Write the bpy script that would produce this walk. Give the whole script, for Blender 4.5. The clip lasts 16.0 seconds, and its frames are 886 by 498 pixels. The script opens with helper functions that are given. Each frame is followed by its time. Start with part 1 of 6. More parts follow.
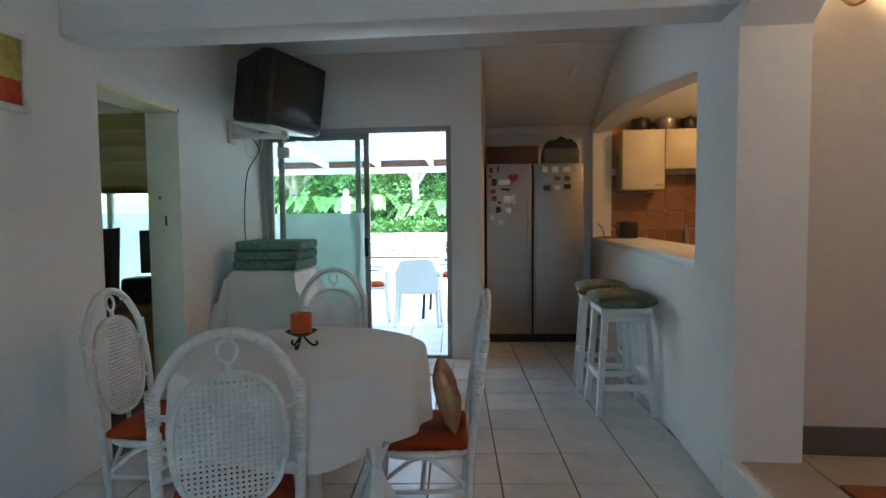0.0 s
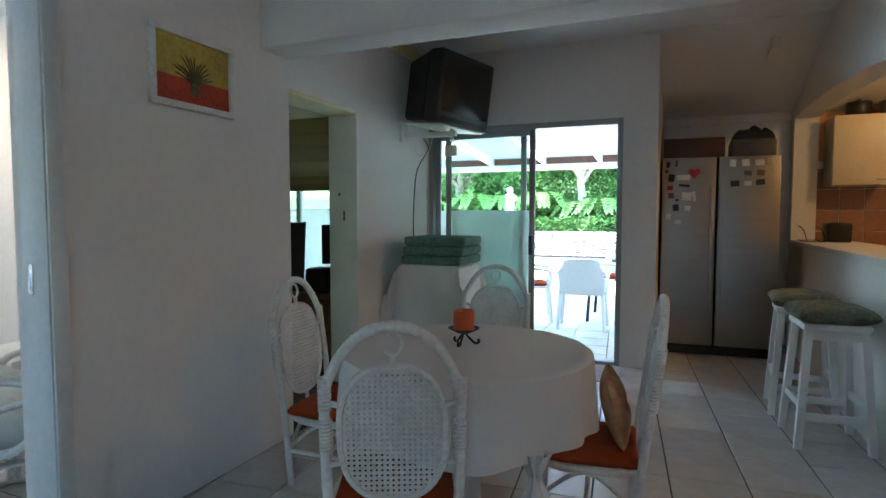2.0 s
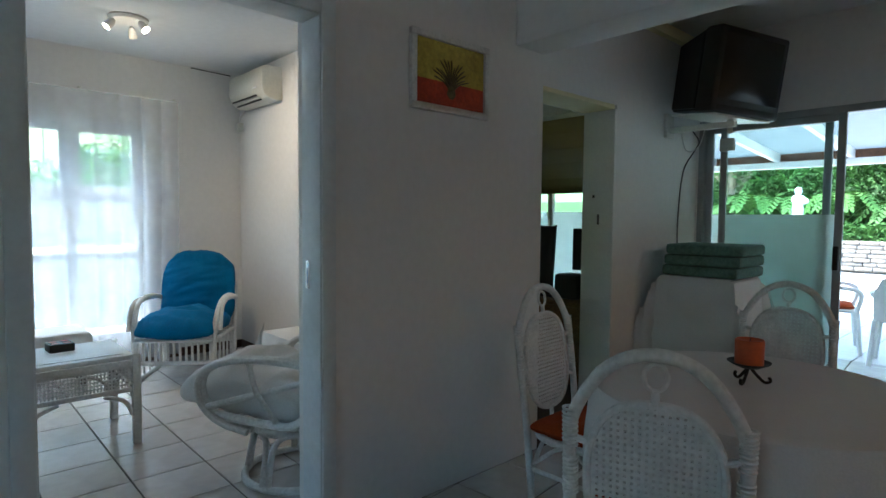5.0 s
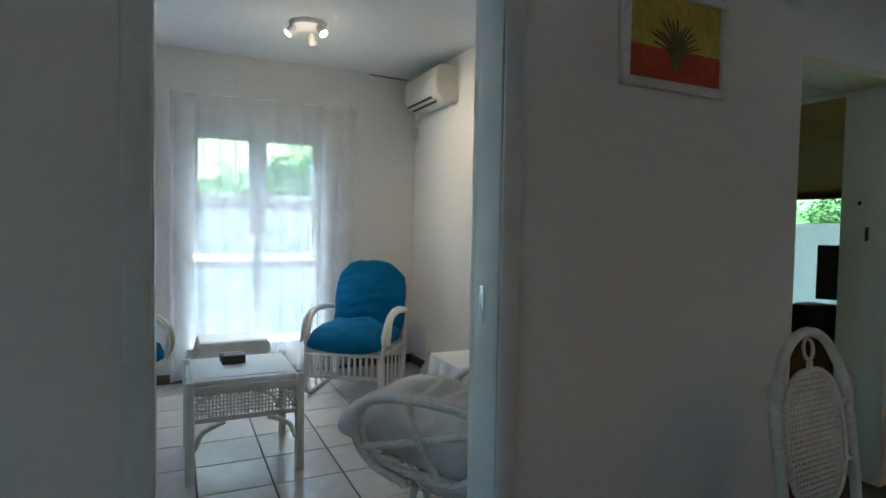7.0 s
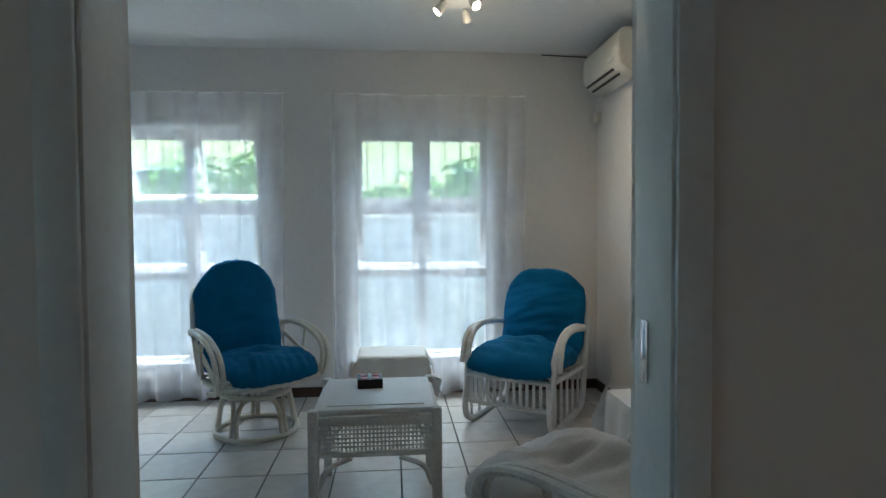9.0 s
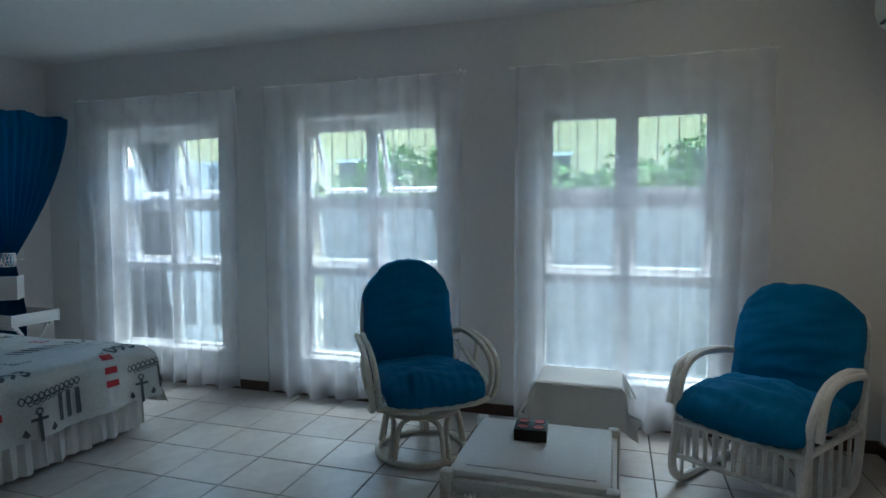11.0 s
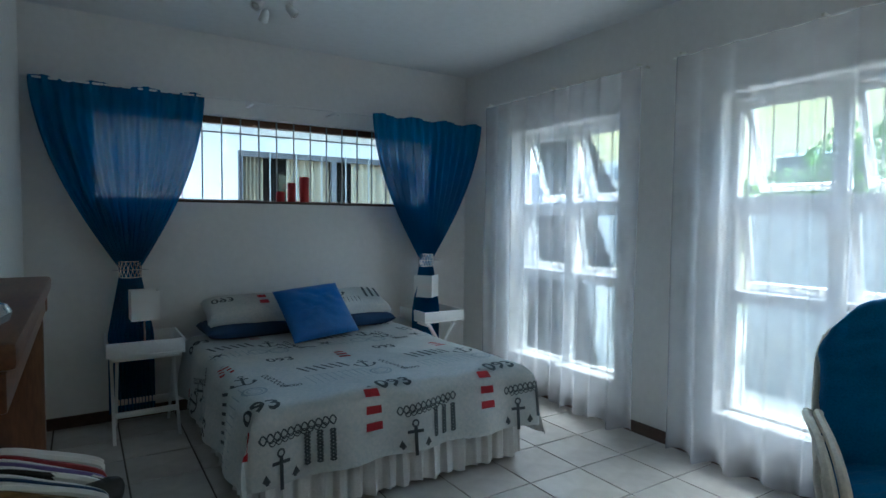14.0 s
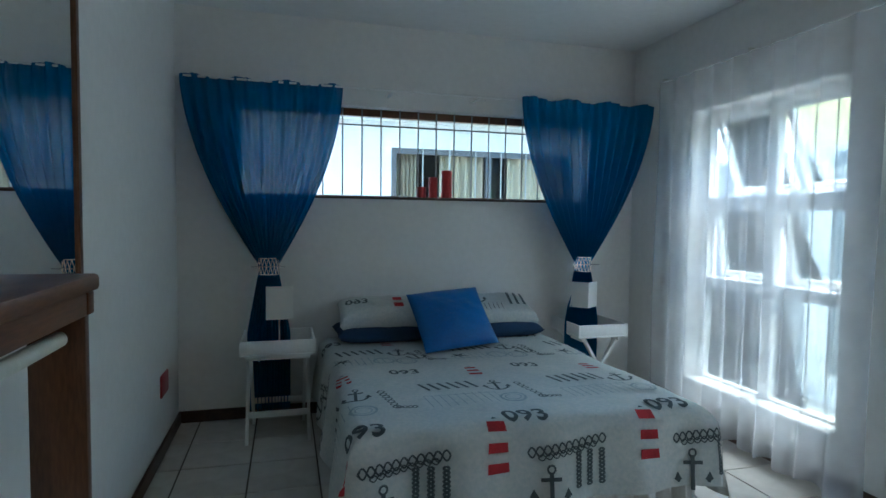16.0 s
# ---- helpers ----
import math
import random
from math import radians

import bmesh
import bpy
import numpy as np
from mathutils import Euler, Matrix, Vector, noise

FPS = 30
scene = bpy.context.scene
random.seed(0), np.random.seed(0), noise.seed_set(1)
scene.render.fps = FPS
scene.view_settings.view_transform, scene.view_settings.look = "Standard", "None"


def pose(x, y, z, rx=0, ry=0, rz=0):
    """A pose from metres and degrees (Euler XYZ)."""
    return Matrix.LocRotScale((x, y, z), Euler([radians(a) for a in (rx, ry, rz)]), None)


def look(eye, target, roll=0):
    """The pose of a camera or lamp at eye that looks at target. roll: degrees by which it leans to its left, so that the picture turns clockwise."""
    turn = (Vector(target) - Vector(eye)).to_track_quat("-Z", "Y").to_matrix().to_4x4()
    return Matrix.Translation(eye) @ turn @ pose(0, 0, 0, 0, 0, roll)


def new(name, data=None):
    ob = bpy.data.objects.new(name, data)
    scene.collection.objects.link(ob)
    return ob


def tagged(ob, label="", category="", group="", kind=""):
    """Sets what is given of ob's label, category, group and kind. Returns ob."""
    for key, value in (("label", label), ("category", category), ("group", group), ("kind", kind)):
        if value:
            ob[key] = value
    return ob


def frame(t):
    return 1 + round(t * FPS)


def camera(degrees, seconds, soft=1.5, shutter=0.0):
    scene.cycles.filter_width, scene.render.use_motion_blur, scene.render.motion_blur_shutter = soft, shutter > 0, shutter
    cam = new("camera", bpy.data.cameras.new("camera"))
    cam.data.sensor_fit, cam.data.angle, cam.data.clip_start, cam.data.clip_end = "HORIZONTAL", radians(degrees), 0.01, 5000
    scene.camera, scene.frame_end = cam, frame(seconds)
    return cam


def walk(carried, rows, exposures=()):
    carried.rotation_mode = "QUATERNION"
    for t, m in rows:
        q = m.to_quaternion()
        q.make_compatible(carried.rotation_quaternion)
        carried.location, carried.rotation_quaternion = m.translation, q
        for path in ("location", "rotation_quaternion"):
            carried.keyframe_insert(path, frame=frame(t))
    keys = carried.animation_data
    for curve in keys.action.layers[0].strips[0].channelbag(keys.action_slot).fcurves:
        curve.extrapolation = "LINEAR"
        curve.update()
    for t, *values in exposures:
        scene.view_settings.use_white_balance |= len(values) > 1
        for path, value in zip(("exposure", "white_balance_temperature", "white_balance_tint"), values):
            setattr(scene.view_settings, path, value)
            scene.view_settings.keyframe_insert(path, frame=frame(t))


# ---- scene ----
cam = camera(76.1, 16.0)
PATH = [
    (0, (0.675, 0.403, 1.277), (0.463, 2.388, 1.166), -0.6),
    (0.5, (0.671, 0.431, 1.275), (0.303, 2.393, 1.164), -0.5),
    (1, (0.666, 0.438, 1.28), (0.163, 2.37, 1.164), -0.3),
    (1.5, (0.654, 0.453, 1.274), (0.019, 2.346, 1.16), -0.2),
    (2, (0.641, 0.489, 1.271), (-0.121, 2.335, 1.156), -0.0),
    (2.5, (0.615, 0.546, 1.259), (-0.266, 2.339, 1.151), -0.0),
    (3, (0.586, 0.577, 1.257), (-0.422, 2.301, 1.152), 0.2),
    (3.5, (0.563, 0.59, 1.261), (-0.571, 2.234, 1.157), 0.2),
    (4, (0.547, 0.607, 1.263), (-0.704, 2.163, 1.161), 0.3),
    (6.5, (0.217, 0.861, 1.281), (-1.522, 1.844, 1.185), 0.8),
    (7, (0.023, 0.936, 1.282), (-1.782, 1.793, 1.199), 1.0),
    (7.5, (-0.118, 1.006, 1.28), (-1.979, 1.733, 1.195), 1.1),
    (8, (-0.234, 1.135, 1.275), (-2.171, 1.664, 1.195), 0.5),
    (8.5, (-0.361, 1.250, 1.255), (-2.339, 1.602, 1.186), -0.1),
    (11, (-1.185, 1.525, 1.335), (-3.085, 0.939, 1.22), -0.1),
    (11.5, (-1.267, 1.508, 1.338), (-3.102, 0.723, 1.223), -0.0),
    (12, (-1.387, 1.432, 1.286), (-3.113, 0.426, 1.192), 0.2),
    (12.5, (-1.559, 1.337, 1.289), (-3.146, 0.123, 1.193), 0.3),
    (13, (-1.699, 1.248, 1.31), (-3.139, -0.136, 1.215), 0.4),
    (13.5, (-1.799, 1.177, 1.312), (-3.066, -0.367, 1.22), 0.4),
    (14, (-1.918, 1.086, 1.335), (-2.994, -0.596, 1.235), 0.5),
    (14.5, (-2.037, 1.023, 1.33), (-2.915, -0.771, 1.226), 0.5),
    (15, (-2.104, 0.941, 1.322), (-2.825, -0.922, 1.215), 0.6),
    (15.5, (-2.186, 0.811, 1.3), (-2.799, -1.09, 1.202), 0.6),
    (16, (-2.28, 0.692, 1.307), (-2.814, -1.232, 1.207), 0.7),
]
walk(cam, [(t, look(eye, target, roll)) for t, eye, target, roll in PATH], [(0, 4.82, 5350, 0), (2.5, 4.47, 5350, 0), (4, 4.05, 5350, -1), (7, 3.7, 5500, -2), (8.5, 3.45, 5600, -2), (11, 2.7, 5300, -3), (12.5, 2.83, 5350, -2), (15, 3.27, 5450, -4), (16, 3.3, 5450, -5)])

# ---- world, light, exposure ----
SUN_ELEV, SUN_TURN = radians(71), radians(277)
world = bpy.data.worlds.new("sky")
scene.world = world
world.use_nodes = True
wn = world.node_tree.nodes
sky = wn.new("ShaderNodeTexSky")
sky.sky_type, sky.sun_disc = "NISHITA", False
sky.sun_elevation, sky.sun_rotation = SUN_ELEV, SUN_TURN
sky.air_density, sky.dust_density = 1.2, 3.0
world.node_tree.links.new(sky.outputs[0], wn["Background"].inputs[0])
wn["Background"].inputs[1].default_value = 0.15
sun = new("sun", bpy.data.lights.new("sun", "SUN"))
sun.data.energy, sun.data.angle, sun.data.color = 1.5, radians(50), (1.0, 0.96, 0.92)
sun.matrix_world = look((-4, 0.5, 12), (0, 0, 0))


def lamp(name, kind, at, power, color, size=0.1, target=None):
    """A light of the place."""
    data = bpy.data.lights.new(name, kind)
    data.energy, data.color = power, color
    if kind == "AREA":
        data.size = size
    else:
        data.shadow_soft_size = size
    ob = new(name, data)
    ob.matrix_world = look(at, target) if target else Matrix.Translation(at)
    return ob


lamp("kitchen_light", "POINT", (2.9, 5.2, 2.45), 1.3, (1.0, 0.50, 0.17), 0.12)
lamp("hall_light", "POINT", (2.5, 1.6, 2.25), 0.65, (1.0, 0.66, 0.42), 0.10)

# ---- materials ----


def mat(name, color, rough=0.6, metal=0.0, vary=0.08, big=1.5, fine=40.0, bump=0.05, spec=0.5, tint=None, trans=0.0, stretch=(1, 1, 1), by_object=0.0):
    """A procedural surface: a base colour, two scales of variation, and a fine relief."""
    m = bpy.data.materials.new(name)
    m.use_nodes = True
    t, n, l = m.node_tree, m.node_tree.nodes, m.node_tree.links
    b = n["Principled BSDF"]
    b.inputs["Roughness"].default_value, b.inputs["Metallic"].default_value = rough, metal
    b.inputs["Specular IOR Level"].default_value = spec
    b.inputs["Transmission Weight"].default_value = trans
    co = n.new("ShaderNodeTexCoord")
    mp = n.new("ShaderNodeMapping")
    mp.inputs["Scale"].default_value = stretch
    l.new(co.outputs["Object"], mp.inputs[0])
    n1, n2 = n.new("ShaderNodeTexNoise"), n.new("ShaderNodeTexNoise")
    n1.inputs["Scale"].default_value, n2.inputs["Scale"].default_value = big, fine
    n1.inputs["Detail"].default_value, n2.inputs["Detail"].default_value = 4.0, 3.0
    l.new(mp.outputs[0], n1.inputs["Vector"])
    l.new(mp.outputs[0], n2.inputs["Vector"])
    add = n.new("ShaderNodeMath")
    add.operation = "ADD"
    l.new(n1.outputs[0], add.inputs[0])
    l.new(n2.outputs[0], add.inputs[1])
    last = add
    if by_object:
        info = n.new("ShaderNodeObjectInfo")
        mul = n.new("ShaderNodeMath")
        mul.operation = "MULTIPLY_ADD"
        mul.inputs[1].default_value = by_object
        l.new(info.outputs["Random"], mul.inputs[0])
        l.new(add.outputs[0], mul.inputs[2])
        last = mul
    ramp = n.new("ShaderNodeMapRange")
    ramp.inputs["From Min"].default_value, ramp.inputs["From Max"].default_value = 0.6, 1.4 + by_object
    l.new(last.outputs[0], ramp.inputs["Value"])
    mix = n.new("ShaderNodeMix")
    mix.data_type = "RGBA"
    c = Vector(color)
    dark = Vector(tint) if tint else c * (1 - 2 * vary)
    light = c if tint else c * (1 + vary)
    mix.inputs["A"].default_value, mix.inputs["B"].default_value = (*dark, 1), (*[min(v, 0.95) for v in light], 1)
    l.new(ramp.outputs[0], mix.inputs["Factor"])
    l.new(mix.outputs["Result"], b.inputs["Base Color"])
    if bump:
        bp = n.new("ShaderNodeBump")
        bp.inputs["Strength"].default_value, bp.inputs["Distance"].default_value = bump, 0.01
        l.new(n2.outputs[0], bp.inputs["Height"])
        l.new(bp.outputs[0], b.inputs["Normal"])
    return m


def cloth_sheer(name, color, clear, dense=0.45):
    """A thin cloth: partly see-through, partly letting scattered light pass."""
    m = bpy.data.materials.new(name)
    m.use_nodes = True
    n, l = m.node_tree.nodes, m.node_tree.links
    n.remove(n["Principled BSDF"])
    tr, di, tp = n.new("ShaderNodeBsdfTranslucent"), n.new("ShaderNodeBsdfDiffuse"), n.new("ShaderNodeBsdfTransparent")
    co, wv = n.new("ShaderNodeTexCoord"), n.new("ShaderNodeTexNoise")
    wv.inputs["Scale"].default_value = 6.0
    l.new(co.outputs["Object"], wv.inputs["Vector"])
    mr = n.new("ShaderNodeMapRange")
    mr.inputs["To Min"].default_value, mr.inputs["To Max"].default_value = max(clear - 0.07, 0), clear + 0.07
    l.new(wv.outputs[0], mr.inputs["Value"])
    for s in (tr, di):
        s.inputs["Color"].default_value = (*color, 1)
    tp.inputs["Color"].default_value = (1, 1, 1, 1)
    a, b = n.new("ShaderNodeMixShader"), n.new("ShaderNodeMixShader")
    a.inputs[0].default_value = dense
    l.new(tr.outputs[0], a.inputs[1])
    l.new(di.outputs[0], a.inputs[2])
    l.new(mr.outputs[0], b.inputs[0])
    l.new(a.outputs[0], b.inputs[1])
    l.new(tp.outputs[0], b.inputs[2])
    l.new(b.outputs[0], n["Material Output"].inputs[0])
    return m


def glow(name, color, strength):
    m = bpy.data.materials.new(name)
    m.use_nodes = True
    b = m.node_tree.nodes["Principled BSDF"]
    b.inputs["Base Color"].default_value = (*color, 1)
    b.inputs["Emission Color"].default_value = (*color, 1)
    b.inputs["Emission Strength"].default_value = strength
    return m


def glass(name, tint=(0.93, 0.98, 0.96), rough=0.0, clear=0.86):
    """A thin pane: mostly clear, with a gloss."""
    m = bpy.data.materials.new(name)
    m.use_nodes = True
    n, l = m.node_tree.nodes, m.node_tree.links
    n.remove(n["Principled BSDF"])
    g, tp, mx = n.new("ShaderNodeBsdfGlossy"), n.new("ShaderNodeBsdfTransparent"), n.new("ShaderNodeMixShader")
    g.inputs["Roughness"].default_value = 0.02
    tp.inputs["Color"].default_value = (*tint, 1)
    fr = n.new("ShaderNodeFresnel")
    fr.inputs[0].default_value = 1.45
    l.new(fr.outputs[0], mx.inputs[0])
    l.new(tp.outputs[0], mx.inputs[1])
    l.new(g.outputs[0], mx.inputs[2])
    l.new(mx.outputs[0], n["Material Output"].inputs[0])
    return m


PLASTER = mat("white_plaster", (0.80, 0.79, 0.77), 0.75, vary=0.03, big=0.8, fine=25, bump=0.08)
CEIL = mat("ceiling_paint", (0.78, 0.79, 0.79), 0.8, vary=0.03, big=0.6, fine=18, bump=0.05)
BEIGE = mat("beige_plaster", (0.62, 0.55, 0.50), 0.75, vary=0.04, big=0.8, fine=25, bump=0.08)
ORANGE_WALL = mat("orange_plaster", (0.62, 0.34, 0.14), 0.75, vary=0.05, big=0.8, fine=25, bump=0.08)
YELLOW_WALL = mat("pale_yellow_plaster", (0.74, 0.68, 0.42), 0.75, vary=0.05, big=0.8, fine=25, bump=0.08)
TILE = mat("ceramic_tile", (0.72, 0.69, 0.65), 0.22, vary=0.1, big=5, fine=14, bump=0.02, tint=(0.52, 0.49, 0.46), by_object=0.35)
GROUT = mat("grout", (0.11, 0.10, 0.09), 0.9, vary=0.15, big=3, fine=60)
TILE_WARM = mat("warm_tile", (0.50, 0.38, 0.28), 0.3, vary=0.1, big=5, fine=20, bump=0.02, by_object=0.3)
TILE_PATIO = mat("patio_tile", (0.56, 0.54, 0.50), 0.4, vary=0.06, big=5, fine=20, bump=0.02, by_object=0.3)
WOOD = mat("dark_red_wood", (0.16, 0.065, 0.028), 0.35, vary=0.3, big=2.5, fine=22, bump=0.05, stretch=(6, 1, 6))
WOOD_V = mat("dark_red_wood_upright", (0.15, 0.06, 0.026), 0.35, vary=0.3, big=2.5, fine=22, bump=0.05, stretch=(6, 6, 1))
SKIRT = mat("dark_skirting", (0.075, 0.038, 0.024), 0.45, vary=0.2, big=3, fine=30)
GREY_SKIRT = mat("grey_skirting", (0.13, 0.11, 0.10), 0.5, vary=0.1)
WHITE = mat("white_gloss_paint", (0.80, 0.80, 0.79), 0.35, vary=0.04, big=4, fine=60, bump=0.04)
FRAME = mat("painted_door_frame", (0.72, 0.76, 0.77), 0.4, vary=0.05, big=3, fine=40, bump=0.05)
DOOR = mat("door_paint", (0.70, 0.72, 0.71), 0.4, vary=0.03, big=2, fine=40, bump=0.03)
RATTAN = mat("white_painted_rattan", (0.78, 0.78, 0.76), 0.45, vary=0.12, big=9, fine=70, bump=0.25)
RATTAN_CREAM = mat("cream_painted_rattan", (0.70, 0.66, 0.56), 0.45, vary=0.12, big=9, fine=70, bump=0.25)
BLUE = mat("blue_cotton", (0.010, 0.145, 0.33), 0.85, vary=0.18, big=5, fine=160, bump=0.25, spec=0.2)
SATIN = mat("blue_satin", (0.012, 0.13, 0.40), 0.38, vary=0.12, big=6, fine=90, bump=0.12)
NAVY = mat("navy_cotton", (0.016, 0.055, 0.13), 0.8, vary=0.1, big=6, fine=120, bump=0.2)
WHITE_CLOTH = mat("white_cloth", (0.74, 0.73, 0.71), 0.85, vary=0.06, big=4, fine=140, bump=0.2, spec=0.2)
TABLECLOTH = mat("table_cloth", (0.72, 0.70, 0.68), 0.7, vary=0.04, big=3, fine=150, bump=0.15, spec=0.2)
ORANGE = mat("burnt_orange_cotton", (0.40, 0.065, 0.015), 0.85, vary=0.15, big=6, fine=130, bump=0.25, spec=0.2)
GREEN_CLOTH = mat("green_pattern_cotton", (0.16, 0.27, 0.22), 0.85, vary=0.25, big=22, fine=60, bump=0.2, tint=(0.07, 0.14, 0.11))
STOOL_CLOTH = mat("leaf_print_cotton", (0.24, 0.27, 0.19), 0.85, vary=0.3, big=20, fine=50, bump=0.2, tint=(0.09, 0.10, 0.07))
FLORAL = mat("floral_cotton", (0.64, 0.52, 0.28), 0.85, big=13, fine=20, bump=0.2, tint=(0.42, 0.08, 0.02))
BLACK = mat("black_plastic", (0.012, 0.012, 0.013), 0.4, vary=0.1, big=5, fine=80, bump=0.05)
SCREEN = mat("dark_screen", (0.014, 0.014, 0.016), 0.22, vary=0.05, bump=0.0)
STEEL = mat("brushed_steel", (0.34, 0.33, 0.32), 0.38, metal=0.85, vary=0.05, big=2, fine=60, bump=0.03, stretch=(1, 1, 14))
CHROME = mat("chrome", (0.70, 0.70, 0.70), 0.12, metal=1.0, vary=0.03, bump=0.0)
ALU = mat("grey_aluminium", (0.36, 0.38, 0.38), 0.45, metal=0.3, vary=0.06, big=3, fine=60)
IRON = mat("black_iron", (0.015, 0.014, 0.013), 0.5, metal=0.4, vary=0.2, big=20, fine=80, bump=0.2)
BAR = mat("painted_bar", (0.09, 0.09, 0.10), 0.5, vary=0.1)
BAR_GREY = mat("grey_bar", (0.30, 0.31, 0.31), 0.5, vary=0.1)
RED = mat("red_wax", (0.42, 0.010, 0.014), 0.4, vary=0.1, big=12, fine=60)
ORANGE_WAX = mat("orange_wax", (0.62, 0.10, 0.015), 0.45, vary=0.1, big=12, fine=60)
RED_PLATE = mat("red_plastic", (0.26, 0.012, 0.016), 0.4, vary=0.08)
CREAM = mat("cream_cabinet_paint", (0.66, 0.58, 0.42), 0.4, vary=0.05, big=3, fine=40)
AC_PLASTIC = mat("aged_white_plastic", (0.68, 0.67, 0.60), 0.45, vary=0.06, big=4, fine=50)
SPLASH = mat("terracotta_tile", (0.34, 0.17, 0.09), 0.35, vary=0.2, big=7, fine=24, by_object=0.4)
COUNTER = mat("beige_counter", (0.56, 0.47, 0.36), 0.35, vary=0.08, big=9, fine=120)

BASKET = mat("brown_wicker", (0.22, 0.14, 0.05), 0.7, vary=0.3, big=10, fine=70, bump=0.5)
KHAKI = cloth_sheer("khaki_linen", (0.24, 0.19, 0.08), 0.0, 0.5)
SHADE = cloth_sheer("lamp_shade_cloth", (0.88, 0.87, 0.84), 0.0, 0.8)
SHEER = cloth_sheer("white_voile", (0.92, 0.935, 0.97), 0.675, 0.48)
BLUE_VEIL = cloth_sheer("blue_curtain_cloth", (0.010, 0.13, 0.30), 0.0, 0.8)
GLASS = glass("window_glass")
FROST = cloth_sheer("frosted_film", (0.90, 0.96, 0.93), 0.12, 0.2)
MIRROR = bpy.data.materials.new("mirror_silver")
MIRROR.use_nodes = True
gl = MIRROR.node_tree.nodes.new("ShaderNodeBsdfGlossy")
gl.inputs["Color"].default_value, gl.inputs["Roughness"].default_value = (0.82, 0.85, 0.85, 1), 0.01
MIRROR.node_tree.links.new(gl.outputs[0], MIRROR.node_tree.nodes["Material Output"].inputs[0])
BULB = glow("lit_bulb", (1.0, 0.82, 0.55), 5.0)
BULB_DIM = glow("dim_bulb", (1.0, 0.62, 0.28), 0.35)
BULB_OFF = mat("unlit_bulb", (0.6, 0.6, 0.58), 0.15, bump=0.0)
BRASS = mat("polished_brass", (0.58, 0.38, 0.10), 0.22, metal=1.0, vary=0.1, bump=0.0)
PATIO_PLASTIC = mat("white_garden_plastic", (0.80, 0.81, 0.80), 0.4, vary=0.04)
STONE = mat("pale_stone", (0.30, 0.255, 0.21), 0.85, vary=0.25, big=5, fine=40, bump=0.4, by_object=0.5)
LEAF = mat("leaf_green", (0.095, 0.20, 0.035), 0.6, vary=0.3, big=1.3, fine=9, bump=0.0, spec=0.2, tint=(0.022, 0.06, 0.014))
LEAF_B = mat("leaf_light", (0.14, 0.25, 0.05), 0.6, vary=0.3, big=1.6, fine=9, bump=0.0, spec=0.2, tint=(0.04, 0.10, 0.02))
BARK = mat("bark", (0.30, 0.25, 0.19), 0.9, vary=0.3, big=4, fine=30, bump=0.6, stretch=(1, 1, 0.3))
SOIL = mat("garden_soil", (0.10, 0.075, 0.05), 0.95, vary=0.3, big=2, fine=30, bump=0.4)
PAVE = mat("light_paving", (0.42, 0.385, 0.34), 0.85, vary=0.1, big=1.5, fine=30, bump=0.2)
GREY_WALL = mat("grey_render", (0.22, 0.235, 0.25), 0.85, vary=0.12, big=1.2, fine=20, bump=0.2)
OUT_WHITE = mat("white_render", (0.64, 0.65, 0.66), 0.8, vary=0.05, big=1.0, fine=20, bump=0.1)
OUT_YELLOW = mat("yellow_render", (0.70, 0.60, 0.32), 0.8, vary=0.06, big=1.0, fine=20, bump=0.1)
ROOF = mat("roof_sheet", (0.72, 0.74, 0.76), 0.5, vary=0.05)
# near-black: the shade of unlit rooms behind openings is put into this colour
DARK_OPENING = mat("dark_opening", (0.03, 0.032, 0.035), 0.1, vary=0.1, bump=0.0)
CREAM_CLOTH = mat("cream_curtain", (0.34, 0.30, 0.22), 0.85, vary=0.1, big=3, fine=60, bump=0.2)
INK = mat("charcoal_print", (0.085, 0.105, 0.115), 0.85, vary=0.2, big=20, fine=140, bump=0.1)
INK_PALE = mat("pale_grey_print", (0.36, 0.42, 0.44), 0.85, vary=0.15, big=12, fine=120, bump=0.1)
INK_RED = mat("red_print", (0.40, 0.02, 0.03), 0.85, vary=0.15, big=20, fine=120, bump=0.1)
SPREAD = mat("printed_bedspread", (0.66, 0.64, 0.60), 0.85, big=3.2, fine=60, bump=0.2, tint=(0.46, 0.50, 0.50), spec=0.2)
SKIRT_CLOTH = mat("bed_skirt_cloth", (0.72, 0.71, 0.69), 0.85, vary=0.06, big=4, fine=120, bump=0.2, spec=0.2)
PIC_SKY = mat("painted_yellow", (0.55, 0.42, 0.06), 0.5, vary=0.2, big=9, fine=50, bump=0.3)
PIC_RED = mat("painted_red", (0.50, 0.055, 0.015), 0.5, vary=0.25, big=9, fine=50, bump=0.3)
PIC_DARK = mat("painted_stems", (0.16, 0.12, 0.04), 0.5, vary=0.3, big=20, fine=60, bump=0.3)
PURPLE = mat("purple_glaze", (0.16, 0.11, 0.34), 0.4)
RUG = mat("orange_rug", (0.34, 0.10, 0.04), 0.95, vary=0.2, big=8, fine=90, bump=0.4)
MAT_CLOTH = mat("grey_doormat", (0.42, 0.41, 0.40), 0.95, vary=0.15, big=12, fine=120, bump=0.4)
PINKRED = mat("red_magnet", (0.55, 0.05, 0.05), 0.5)
PAPER = mat("paper", (0.66, 0.65, 0.62), 0.7, vary=0.06)

# ---- mesh helpers ----


